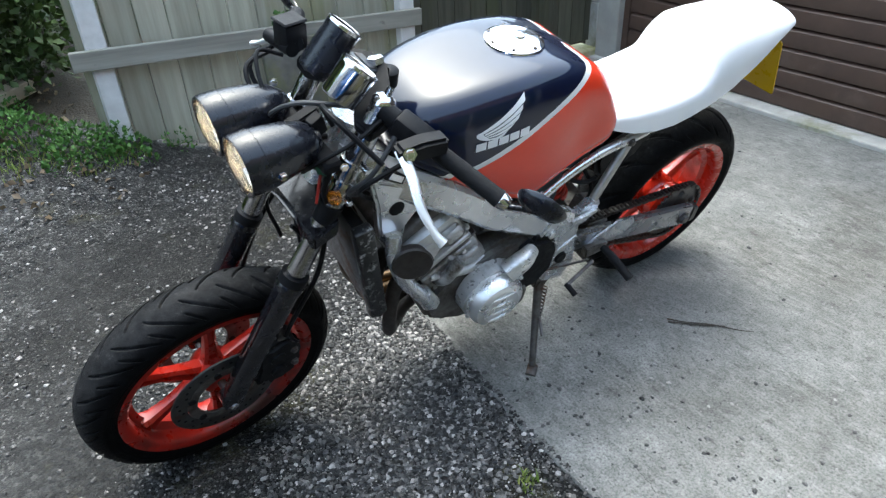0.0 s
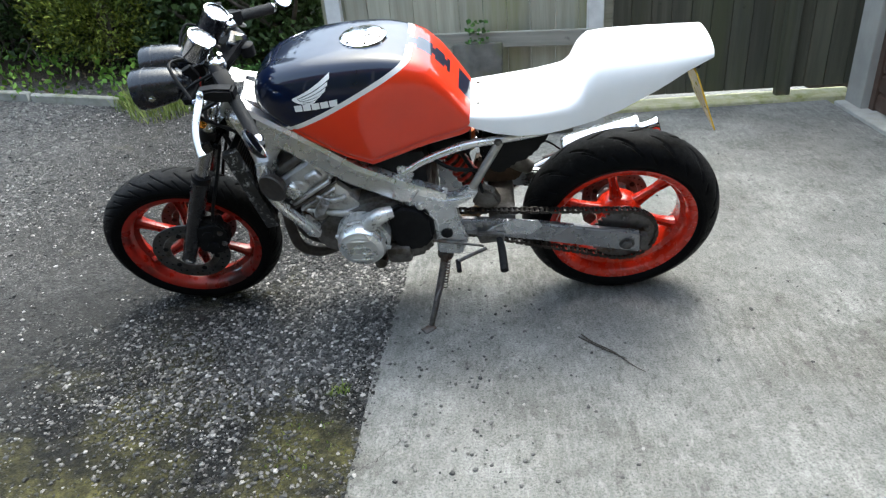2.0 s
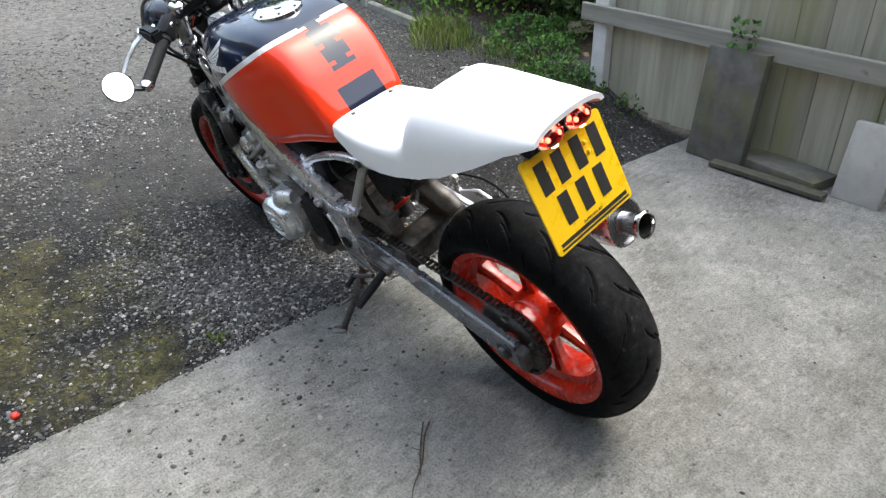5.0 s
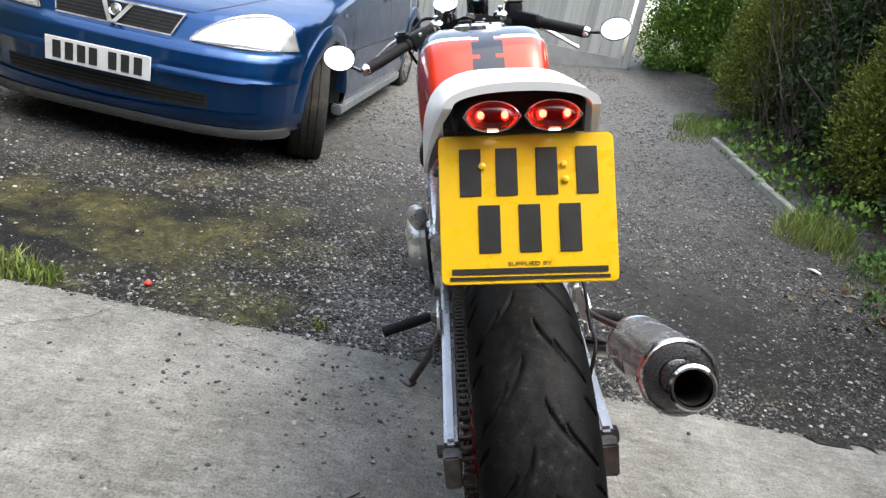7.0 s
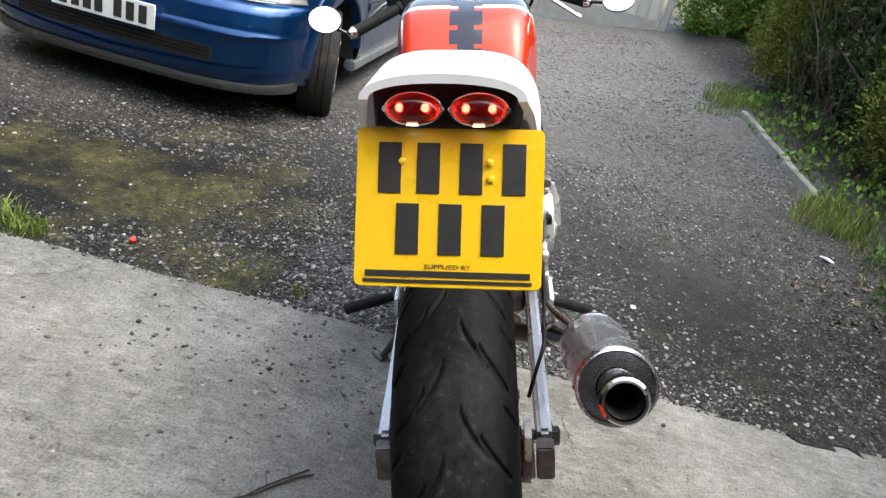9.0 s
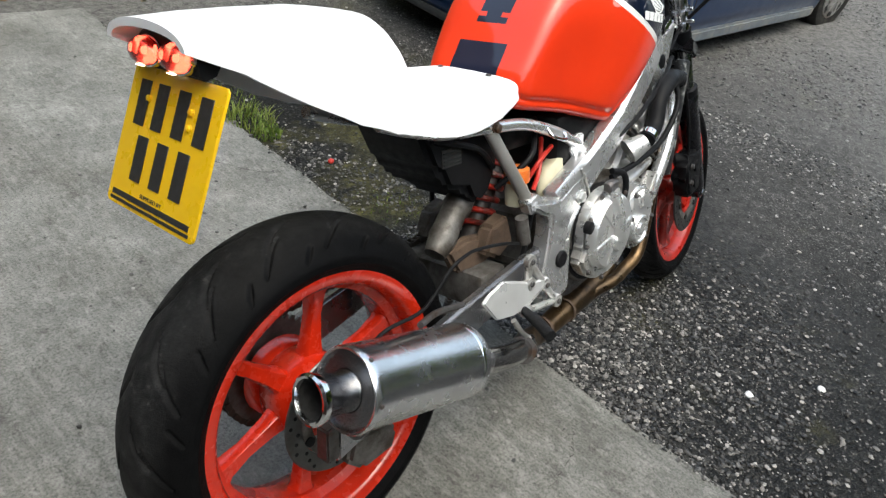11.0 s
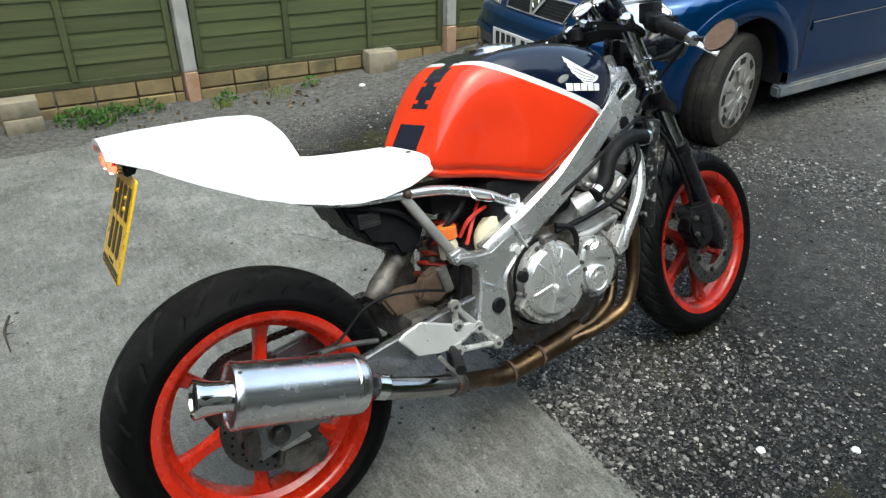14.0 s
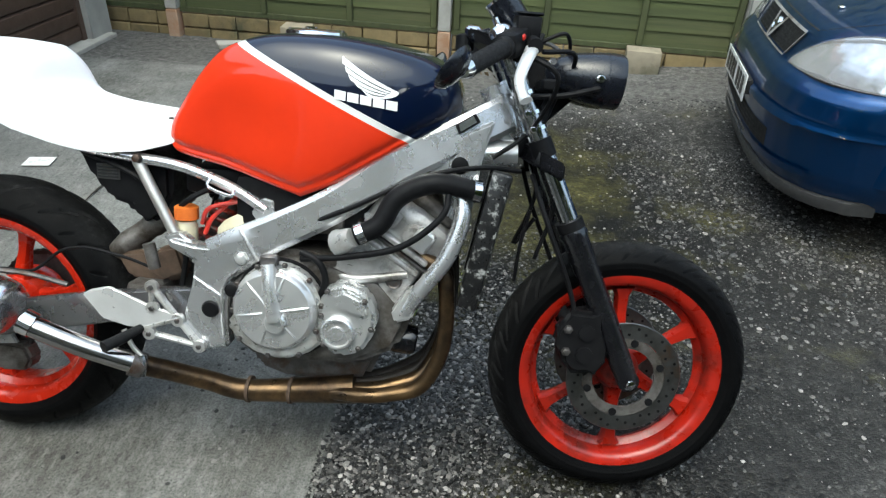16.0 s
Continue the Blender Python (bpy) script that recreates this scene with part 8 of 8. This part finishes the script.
# dark mixed hedge beside the board fence
for x, y, rx, h in ((1.95, -3.0, 0.55, 1.9), (2.75, -3.15, 0.6, 2.1), (3.6, -3.2, 0.65, 2.2), (4.5, -3.25, 0.7, 2.3)):
    z = land(x, y)
    blobs = [((x + 0.3 * rng.normal() * rx, y + 0.12 * rng.normal(), z + h * f), (rx * (0.9 - 0.25 * f), 0.45, h * 0.2)) for f in (0.3, 0.45, 0.6, 0.78, 0.92)]
    bush("hedge_shrub", "dark overgrown hedge shrub with bare lower stems", "shrub", blobs, 9000, 0.055, 0.3, hedge_leaf, stems_for(x, y, z, h, 7, 0.45), clump=10, spread=0.06)
for x, y, rx in ((1.75, -2.75, 0.4), (2.35, -2.8, 0.45), (3.7, -2.85, 0.5), (4.9, -2.9, 0.45)):
    z = land(x, y)
    blobs = [((x + 0.2 * rng.normal() * rx, y + 0.08 * rng.normal(), z + h), (rx, 0.28, 0.22)) for h in (0.12, 0.3, 0.55)]
    bush("hedge_shrub", "low dark shrub filling the hedge bottom", "shrub", blobs, 3600, 0.05, 0.3, hedge_leaf, stems_for(x, y, z, 0.6, 5, 0.4), clump=9, spread=0.05)
# conifers along the kerb
for x, y, r, h in ((3.05, -2.72, 0.42, 2.8), (5.35, -2.80, 0.42, 3.0), (6.5, -3.2, 0.5, 3.0)):
    z = land(x, y)
    blobs = [((x + 0.05 * rng.normal(), y + 0.05 * rng.normal(), z + 0.15 + h * f), (r * (1.05 - 0.5 * f), r * (1.05 - 0.5 * f), h * 0.11)) for f in np.linspace(0.06, 0.95, 9)]
    bush("conifer", "yellow-green clipped conifer with a dark interior", "conifer", blobs, 52000 if x < 6 else 26000, 0.032, 0.2, conifer_leaf, [([(x, y, z - 0.1), (x, y, z + h)], [0.05, 0.02]), *stems_for(x, y, z, h * 0.8, 4, 0.3)], droop=0.5, clump=12, spread=0.035)
# gap between them: bare twigs
tw = thing("dead_conifer", "bare brown conifer with dry twigs", "conifer")
for k in range(150):
    x, y = 4.2 + 0.42 * rng.normal(), -2.7 + 0.16 * rng.normal()
    z = land(x, y)
    a = rng.random() * 6.28
    h = 0.4 + 1.7 * rng.random()
    z0 = z + 1.5 * rng.random() * (k % 3 > 0)
    tip_ = (x + 0.35 * math.cos(a), y + 0.3 * math.sin(a), z0 + 0.45 * h)
    part("twig", tube([(x, y, z0), (x + 0.12 * math.cos(a), y + 0.1 * math.sin(a), z0 + 0.2 * h), tip_], [0.0055, 0.0035, 0.0012], 5, 3), bark_m, tw)
pts, out = clumps([((4.2, -2.85, land(4.2, -2.8) + h), (0.55, 0.28, 0.3)) for h in (0.5, 1.0, 1.5, 2.0, 2.5)], 5000, 8, 0.05)
ob = new("crown", leaves_mesh("crown", pts, out, 0.05, 0.25, hedge_leaf))
ob.parent = tw
# leafy hedge at the far end and a long dark one behind
bush("laurel_hedge", "bright green clipped laurel hedge", "hedge", [((8.75, y_, land(8.7, y_) + h), (r_, r_, 0.5)) for y_ in (-3.0, -3.6) for h in (0.35, 0.9, 1.5, 2.1) for r_ in (0.5, 0.36)], 64000, 0.042, 0.32, laurel_leaf, stems_for(8.75, -3.2, land(8.75, -3.2), 2.0, 4), clump=6, spread=0.06)
pts, out = clumps([((x, -4.3, land(x, -3.2) + h), (0.8, 0.5, 0.75)) for x in np.arange(1.2, 9.5, 0.8) for h in (0.4, 1.3, 2.3)], 42000, 8, 0.09)
ob = tagged(new("hedge_row", leaves_mesh("hedge_row", pts, out, 0.10, 0.35, hedge_leaf)), "dense dark hedge row behind the shrubs", "hedge", kind="stuff")


def weeds(name, label, spots, n, size, mat, aspect=0.36, high=0.12, droop=0.5):
    """Low leafy clumps on the ground: one object each patch."""
    pts, out = [], []
    for x, y, r in spots:
        k = max(20, int(n * r * r / 0.04))
        a, q = rng.random(k) * 6.28, r * np.sqrt(rng.random(k))
        px, py = x + q * np.cos(a), y + q * np.sin(a)
        hh = high * (0.2 + 0.8 * rng.random(k)) * (1 - (q / r) ** 2 * 0.7)
        pz = np.array([land(u, v) for u, v in zip(px, py)]) + hh
        pts.append(np.stack([px, py, pz], 1))
        out.append(np.stack([np.cos(a) * 0.6, np.sin(a) * 0.6, 0.5 + 0 * a], 1))
    me = leaves_mesh(name, np.concatenate(pts), np.concatenate(out), size, aspect, mat, droop)
    return tagged(new(name, me), label, "weeds", kind="stuff")


def tuft(x, y, r, n, h):
    """Grass blades leaning out of a spot, joined."""
    a, q = rng.random(n) * 6.28, r * np.sqrt(rng.random(n))
    bx, by = x + q * np.cos(a), y + q * np.sin(a)
    bz = np.array([land(u, v) for u, v in zip(bx, by)]) - 0.012
    hh = h * (0.4 + 0.6 * rng.random(n))
    lean_ = 0.7 * rng.normal(size=(n, 2)) * hh[:, None] * 0.6
    side = rng.normal(size=(n, 2))
    side /= np.linalg.norm(side, axis=1, keepdims=True)
    w = 0.0022 + 0.0015 * rng.random(n)
    v0 = np.stack([bx + side[:, 0] * w, by + side[:, 1] * w, bz], 1)
    v1 = np.stack([bx - side[:, 0] * w, by - side[:, 1] * w, bz], 1)
    mid = np.stack([bx + 0.4 * lean_[:, 0], by + 0.4 * lean_[:, 1], bz + 0.6 * hh], 1)
    s3 = np.stack([side[:, 0] * w * 0.7, side[:, 1] * w * 0.7, 0 * w], 1)
    tipp = np.stack([bx + lean_[:, 0], by + lean_[:, 1], bz + hh * 0.95], 1)
    verts = np.stack([v0, v1, mid - s3, mid + s3, tipp], 1).reshape(-1, 3)
    faces = []
    for i in range(n):
        o = 5 * i
        faces += [(o, o + 1, o + 2, o + 3), (o + 3, o + 2, o + 4)]
    return verts, faces


def grass(name, label, spots):
    vs, fs = [], []
    off = 0
    for x, y, r, n, h in spots:
        v, f = tuft(x, y, r, n, h)
        vs.append(v)
        fs += [tuple(i + off for i in q) for q in f]
        off += len(v)
    me = bpy.data.meshes.new(name)
    me.from_pydata(np.concatenate(vs).tolist(), [], fs)
    me.materials.append(grass_leaf)
    return tagged(new(name, me), label, "grass", kind="stuff")


weeds("weeds", "fresh green weeds at the foot of the board fence", [(1.5, -2.02, 0.17), (1.08, -2.12, 0.08), (1.72, -2.16, 0.2), (2.05, -2.3, 0.22), (1.34, -2.05, 0.12), (1.98, -2.02, 0.1), (1.85, -2.42, 0.2), (1.6, -1.86, 0.09), (1.3, -1.9, 0.08), (1.45, -1.9, 0.1)], 520, 0.021, weed_leaf, high=0.12)
weeds("weeds", "low weeds along the lap fence", [(0.22, 3.2, 0.13), (0.02, 3.22, 0.15), (0.42, 3.2, 0.1), (-0.5, 3.25, 0.1), (0.9, 3.16, 0.08), (1.5, 3.16, 0.07), (0.1, 3.1, 0.1)], 420, 0.024, weed_leaf, high=0.09)
sprig = [(0.475 + 0.05 * math.cos(a_), -1.99 + 0.02 * math.sin(a_), 0.53 + 0.05 * k_) for k_ in range(3) for a_ in np.linspace(0, 6, 18)]
tagged(new("sprig", leaves_mesh("sprig", np.array(sprig) + (rng.random((len(sprig), 3)) - 0.5) * 0.035, np.array([(p[0] - 0.475, p[1] + 1.99, 0.04) for p in sprig]), 0.024, 0.5, weed_leaf, 0.4)), "small leafy weed growing on the stone slab", "weed", kind="stuff")
weeds("ivy", "dark ground ivy below the conifers", [(2.6, -2.35, 0.4), (3.3, -2.4, 0.4), (4.0, -2.45, 0.4), (4.8, -2.5, 0.4)], 60, 0.04, laurel_leaf, high=0.12)
weeds("leaf_litter", "dry brown leaf litter below the hedge", [(1.9, -2.5, 0.45), (2.6, -2.6, 0.4), (1.6, -1.75, 0.3), (3.4, -2.5, 0.4), (1.3, 3.1, 0.3), (0.3, 3.05, 0.3)], 22, 0.035, litter_leaf, high=0.015, droop=0.0)
grass("grass", "mixed green and dry grass tufts", [(2.45, -1.97, 0.2, 420, 0.16), (2.65, -2.02, 0.12, 200, 0.12), (4.95, -2.2, 0.25, 500, 0.12), (4.6, -2.0, 0.2, 260, 0.06), (5.4, -2.3, 0.2, 260, 0.08), (0.89, 1.28, 0.06, 130, 0.06), (0.905, 1.42, 0.1, 260, 0.07), (0.905, 0.42, 0.03, 45, 0.03), (0.95, 0.66, 0.12, 90, 0.018), (1.0, 1.7, 0.15, 120, 0.05), (1.25, 3.12, 0.1, 80, 0.06), (0.85, 3.1, 0.08, 90, 0.07), (2.3, -2.03, 0.1, 120, 0.09), (1.5, -1.93, 0.16, 220, 0.05), (1.8, -2.0, 0.18, 220, 0.06), (1.32, -1.98, 0.08, 110, 0.05), (2.1, -2.05, 0.15, 160, 0.08)])


# loose stones
def stone_material(name, stops):
    m, nt, bsdf, vec = shell(name)
    geo = nt.nodes.new("ShaderNodeNewGeometry")
    col = ramp(nt, geo.outputs["Random Per Island"], stops)
    grit = ramp(nt, noise_out(nt, vec, 400, 3), [(0.3, (0.75,) * 3), (0.7, (1.1,) * 3)])
    col = mixc(nt, 1.0, col, grit, "MULTIPLY")
    for darkened in dark_spot_masks(nt, vec, 0.6):
        col = mixc(nt, 1.0, col, darkened, "MULTIPLY")
    nt.links.new(col, bsdf.inputs["Base Color"])
    bsdf.inputs["Roughness"].default_value = 0.42
    bsdf.inputs["Specular IOR Level"].default_value = 0.5
    return m


stone_m = stone_material("mixed gravel", [(0.0, (0.006, 0.0058, 0.0058)), (0.4, (0.026, 0.0245, 0.024)), (0.7, (0.09, 0.085, 0.081)), (0.9, (0.21, 0.197, 0.186)), (1.0, (0.46, 0.435, 0.41))])
pale_stone_m = stone_material("pale gravel", [(0.0, (0.03, 0.03, 0.03)), (0.5, (0.085, 0.082, 0.078)), (0.86, (0.15, 0.145, 0.137)), (1.0, (0.27, 0.26, 0.245))])
crumb_m = stone_material("dark crumbs", [(0.0, (0.02, 0.02, 0.02)), (0.5, (0.07, 0.068, 0.065)), (1.0, (0.3, 0.29, 0.27))])
PHI = (1 + 5**0.5) / 2
ICO = np.array([(-1, PHI, 0), (1, PHI, 0), (-1, -PHI, 0), (1, -PHI, 0), (0, -1, PHI), (0, 1, PHI), (0, -1, -PHI), (0, 1, -PHI), (PHI, 0, -1), (PHI, 0, 1), (-PHI, 0, -1), (-PHI, 0, 1)]) / 1.9
ICO_F = np.array([(0, 11, 5), (0, 5, 1), (0, 1, 7), (0, 7, 10), (0, 10, 11), (1, 5, 9), (5, 11, 4), (11, 10, 2), (10, 7, 6), (7, 1, 8), (3, 9, 4), (3, 4, 2), (3, 2, 6), (3, 6, 8), (3, 8, 9), (4, 9, 5), (2, 4, 11), (6, 2, 10), (8, 6, 7), (9, 8, 1)])


def stones(name, label, pts, sizes, mat, flat=0.6):
    n = len(pts)
    v = ICO[None] * (0.75 + 0.5 * rng.random((n, 12, 1))) * np.stack([0.8 + 0.5 * rng.random(n), 0.7 + 0.4 * rng.random(n), flat * (0.7 + 0.5 * rng.random(n))], 1)[:, None]
    a = rng.random(n) * 6.28
    c, s = np.cos(a)[:, None], np.sin(a)[:, None]
    v = np.stack([v[..., 0] * c - v[..., 1] * s, v[..., 0] * s + v[..., 1] * c, v[..., 2]], -1) * sizes[:, None, None] + pts[:, None]
    f = (ICO_F[None] + (np.arange(n) * 12)[:, None, None]).reshape(-1, 3)
    me = bpy.data.meshes.new(name)
    me.from_pydata(v.reshape(-1, 3).tolist(), [], f.tolist())
    me.materials.append(mat)
    return tagged(new(name, me), label, "gravel", kind="stuff")


def scatter(n, x0, x1, y0, y1, dens):
    out = []
    while len(out) < n:
        x, y = x0 + (x1 - x0) * rng.random(), y0 + (y1 - y0) * rng.random()
        if rng.random() < dens(x, y):
            out.append((x, y))
    return out


def gravel_density(x, y):
    if x < slab_edge(y) - 0.015:
        return 0.0
    d = 0.5 + 0.9 * noise.noise((x * 1.6, y * 1.6, 4)) + 0.4 * noise.noise((x * 5, y * 5, 6))
    near = math.exp(-((x - 1.15) / 0.5) ** 2 - ((y - 0.2) / 0.8) ** 2)
    moss = math.exp(-((x - 1.35) / 0.45) ** 2 - ((y - 1.0) / 0.45) ** 2)
    worn = 1 - 0.6 * math.exp(-((x - 1.7) / 0.95) ** 2 - ((y + 1.0) / 0.72) ** 2)
    worn *= 1 - 0.9 * math.exp(-((x - 1.35) / 0.7) ** 2 - ((y - 1.55) / 0.8) ** 2)
    worn *= 1 - 0.75 * math.exp(-((x - 2.0) / 0.45) ** 2 - ((y - 0.25) / 0.6) ** 2)
    return max(0.01, min(1, d * (0.16 + 1.0 * near) * (1 - 0.88 * moss) * worn))


xy = scatter(44000, 0.75, 3.0, -2.0, 2.6, gravel_density)
sz = 0.0026 + 0.0062 * rng.random(len(xy)) ** 2.6
stones("gravel", "loose mixed grey gravel on the drive", np.array([(x, y, ground_height(x, y) + s_ * 0.25 if x > slab_edge(y) else s_ * 0.4) for (x, y), s_ in zip(xy, sz)]), sz, stone_m)
xy = scatter(18000, 0.75, 2.6, -1.6, 2.2, gravel_density)
sz = 0.0013 + 0.0024 * rng.random(len(xy))
stones("fine_gravel", "fine grey grit between the gravel", np.array([(x, y, ground_height(x, y) + s_ * 0.3 if x > slab_edge(y) else s_ * 0.4) for (x, y), s_ in zip(xy, sz)]), sz, stone_m)
xy = scatter(18000, 1.75, 8.5, -2.1, 1.6, lambda x, y: (0.02 if x < 2.6 and y < 0.35 else 1) * (0.45 + 0.8 * noise.noise((x * 1.1, y * 1.1, 4))) * (1 if x < 4 else 0.7))
sz = 0.0035 + 0.008 * rng.random(len(xy)) ** 2.4
stones("gravel_beyond", "loose pale gravel up the drive", np.array([(x, y, ground_height(x, y) + s_ * 0.25) for (x, y), s_ in zip(xy, sz)]), sz, pale_stone_m)
xy = scatter(1150, -1.5, 0.82, -1.6, 2.4, lambda x, y: 0.04 + 0.9 * math.exp(-((x - 0.5) / 0.3) ** 2 - ((y - 0.35) / 0.4) ** 2) if x < slab_edge(y) else 0)
sz = 0.0016 + 0.0065 * rng.random(len(xy)) ** 3.2
stones("crumbs", "dark grit scattered on the concrete", np.array([(x, y, s_ * 0.3) for (x, y), s_ in zip(xy, sz)]), sz, crumb_m)


def stone_at(name, label, x, y, r, mat, flat=0.5, category="stone"):
    own = bmesh.new()
    bmesh.ops.create_icosphere(own, subdivisions=2, radius=r)
    for v in own.verts:
        v.co *= 1 + 0.25 * noise.noise(v.co * (2.5 / r) * 0.5 + Vector((x, y, 0)))
        v.co.z *= flat
    ob = part(name, own, mat, None, label, 60, pose(x, y, land(x, y) + r * flat * 0.5 - 0.006))
    tagged(ob, label, category)


stone_at("white_stone", "small white stone on the drive", 1.167, -0.618, 0.013, decal_white)
stone_at("white_stone", "small white stone on the drive", 1.376, -0.762, 0.013, decal_white)
stone_at("white_stone", "pale stone by the lap fence", 1.78, 2.92, 0.022, decal_white)
stone_at("pebble", "small red plastic scrap on the drive", 0.976, 0.991, 0.012, red_wire, 0.8, "litter")
litter_white = thing("wrapper", "crumpled pale wrapper near the board fence", "litter", pose(2.0, -1.76, land(2.0, -1.76) + 0.0, 0, 0, 25))
part("sheet", tube([(-0.035, 0, 0.006), (0, 0.004, 0.012), (0.035, -0.002, 0.006)], [0.010, 0.014, 0.008], 7, 3, flat=0.5), decal_white, litter_white)
paper = thing("paper", "pale square of paper lying on the concrete", "paper", pose(-0.9, 1.265, 0.006, 0, 0, 10))
part("sheet", box(-0.06, 0.06, -0.045, 0.045, 0.0, 0.002, 0.0006), plate_white, paper)
twig_m = M("dead twig", (0.06, 0.05, 0.042), (0.035, 0.03, 0.025), 40, 0.9, bump=0.5, bscale=150)


def twig(pts, r, label="thin dead twig lying on the concrete"):
    t = thing("twig", label, "twig")
    part("stem", tube([(x, y, r * 0.8 + 0.004) for x, y in pts], [r, r, r * 0.5], 7, 5), twig_m, t)
    for k in range(2):
        p = pts[1 + k] if k + 1 < len(pts) else pts[-1]
        part("side_shoot", tube([(p[0], p[1], r + 0.004), (p[0] + 0.03, p[1] + 0.012 * (-1) ** k, r + 0.006)], [r * 0.5, r * 0.25], 5, 2), twig_m, t)


twig([(0.15, 0.187), (0.12, 0.23), (0.06, 0.29), (0.02, 0.35), (-0.013, 0.386)], 0.0022)
twig([(0.16, 0.2), (0.09, 0.27), (0.03, 0.32)], 0.0022)
twig([(-0.49, 1.15), (-0.505, 1.09), (-0.51, 1.04), (-0.5, 0.93)], 0.0045)
twig([(-0.75, 0.66), (-0.70, 0.70), (-0.65, 0.69)], 0.005)


def crack(pts):
    """A narrow jagged crack: a dark groove strip of uneven width."""
    own = bmesh.new()
    path = smooth_path([(x, y, 0.0) for x, y in pts], 14)
    rows_ = []
    for i, p in enumerate(path):
        f = i / (len(path) - 1)
        w = (0.0008 + 0.0034 * abs(noise.noise((i * 0.9, p.x * 3, 0)))) * (1 - 0.7 * f)
        ox, oy = 0.011 * noise.noise((i * 0.55, p.y * 5, 3)), 0.011 * noise.noise((i * 0.6, p.x * 5, 8))
        rows_.append([(p.x + ox - w, p.y + oy - w * 0.5, 0.0045), (p.x + ox, p.y + oy, 0.0038), (p.x + ox + w, p.y + oy + w * 0.5, 0.0045)])
    loft([[Vector(q) for q in r] for r in rows_], False, False, own)
    return own


crack_m = M("dirt in a crack", (0.07, 0.066, 0.06), (0.03, 0.028, 0.025), 30, 0.95)
for pts in ([(0.62, -0.36), (0.54, -0.4), (0.32, -0.43), (0.17, -0.48), (-0.2, -0.5)], [(0.82, 0.77), (0.74, 0.7), (0.68, 0.61), (0.66, 0.5)], [(0.5, 1.25), (0.59, 1.18), (0.69, 1.04), (0.8, 1.0)]):
    part("crack", crack(pts), crack_m, bpy.data.objects["pavement"])

# slabs and blocks along the fences
stone_slab_m = M("dark weathered stone", (0.12, 0.115, 0.1), (0.06, 0.058, 0.05), 9, 0.9, bump=0.6, bscale=60, dirt=(0.1, 0.105, 0.045), dirt_at=0.52)
sl = thing("stone_slab", "dark weathered stone slab leaning on the fence", "slab", pose(0.485, -1.915, 0.0, 6, 0, -6))
part("slab_body", box(-0.145, 0.145, -0.055, 0.0, 0.0, 0.52, 0.008, seg=2), stone_slab_m, sl)
sl = thing("stone_slab", "dark stone slab lying along the fence foot", "slab", pose(0.28, -1.99, 0.0, 0, 0, -12))
part("slab_body", box(-0.3, 0.3, -0.11, 0.06, -0.02, 0.05, 0.008, seg=2), stone_slab_m, sl)
bl = thing("concrete_block", "pale concrete block leaning on the white post", "block", pose(-0.13, -1.9, 0.0, 9, 0, -4))
part("block_body", box(-0.12, 0.07, -0.05, 0.0, 0.0, 0.33, 0.006, seg=2), sill_m, bl)
pk = thing("plank", "dark damp plank lying on the concrete", "plank", pose(0.2, -1.86, 0.006, 0, 0, -3))
part("board", box(-0.26, 0.26, -0.03, 0.03, 0.0, 0.022, 0.003), gatewood_m, pk)
yb = M("buff blockwork", (0.3, 0.26, 0.19), (0.22, 0.19, 0.14), 9, 0.9, bump=0.6, bscale=60, dirt=(0.12, 0.12, 0.07), dirt_at=0.58)
for z in (0.0, 0.098):
    b_ = thing("block", "weathered buff block stacked by the lap fence", "block", pose(-0.27, 3.22 + z * 0.1, z - 0.012, 0, 0, 3 - 30 * z), "blocks by the lap fence")
    part("block_body", box(-0.1, 0.1, -0.07, 0.07, 0.0, 0.095, 0.006, seg=2), yb, b_)
b_ = thing("block", "buff block with a damp top by the lap fence", "block", pose(2.05, 3.15, land(2.05, 3.1) - 0.02, 0, 0, -6), "blocks by the lap fence")
part("block_body", box(-0.11, 0.11, -0.07, 0.07, 0.0, 0.16, 0.006, seg=2), yb, b_)
b_ = thing("broken_slab", "flat pale broken slab lying by the lap fence", "slab", pose(-0.77, 3.22, 0.0, 0, 0, 12))
part("slab_body", slab([(-0.1, -0.06), (0.08, -0.07), (0.11, 0.03), (-0.05, 0.07)], 0.0, 0.03, 0.004, None, pose(0, 0, 0.0, 90, 0, 0)), sill_m, b_)
b_ = thing("brick", "pale brick lying in the weeds under the hedge", "brick", pose(1.72, -2.55, land(1.72, -2.55) + 0.01, 0, 8, 30))
part("brick_body", box(-0.11, 0.11, -0.05, 0.05, 0.0, 0.065, 0.005), yb, b_)
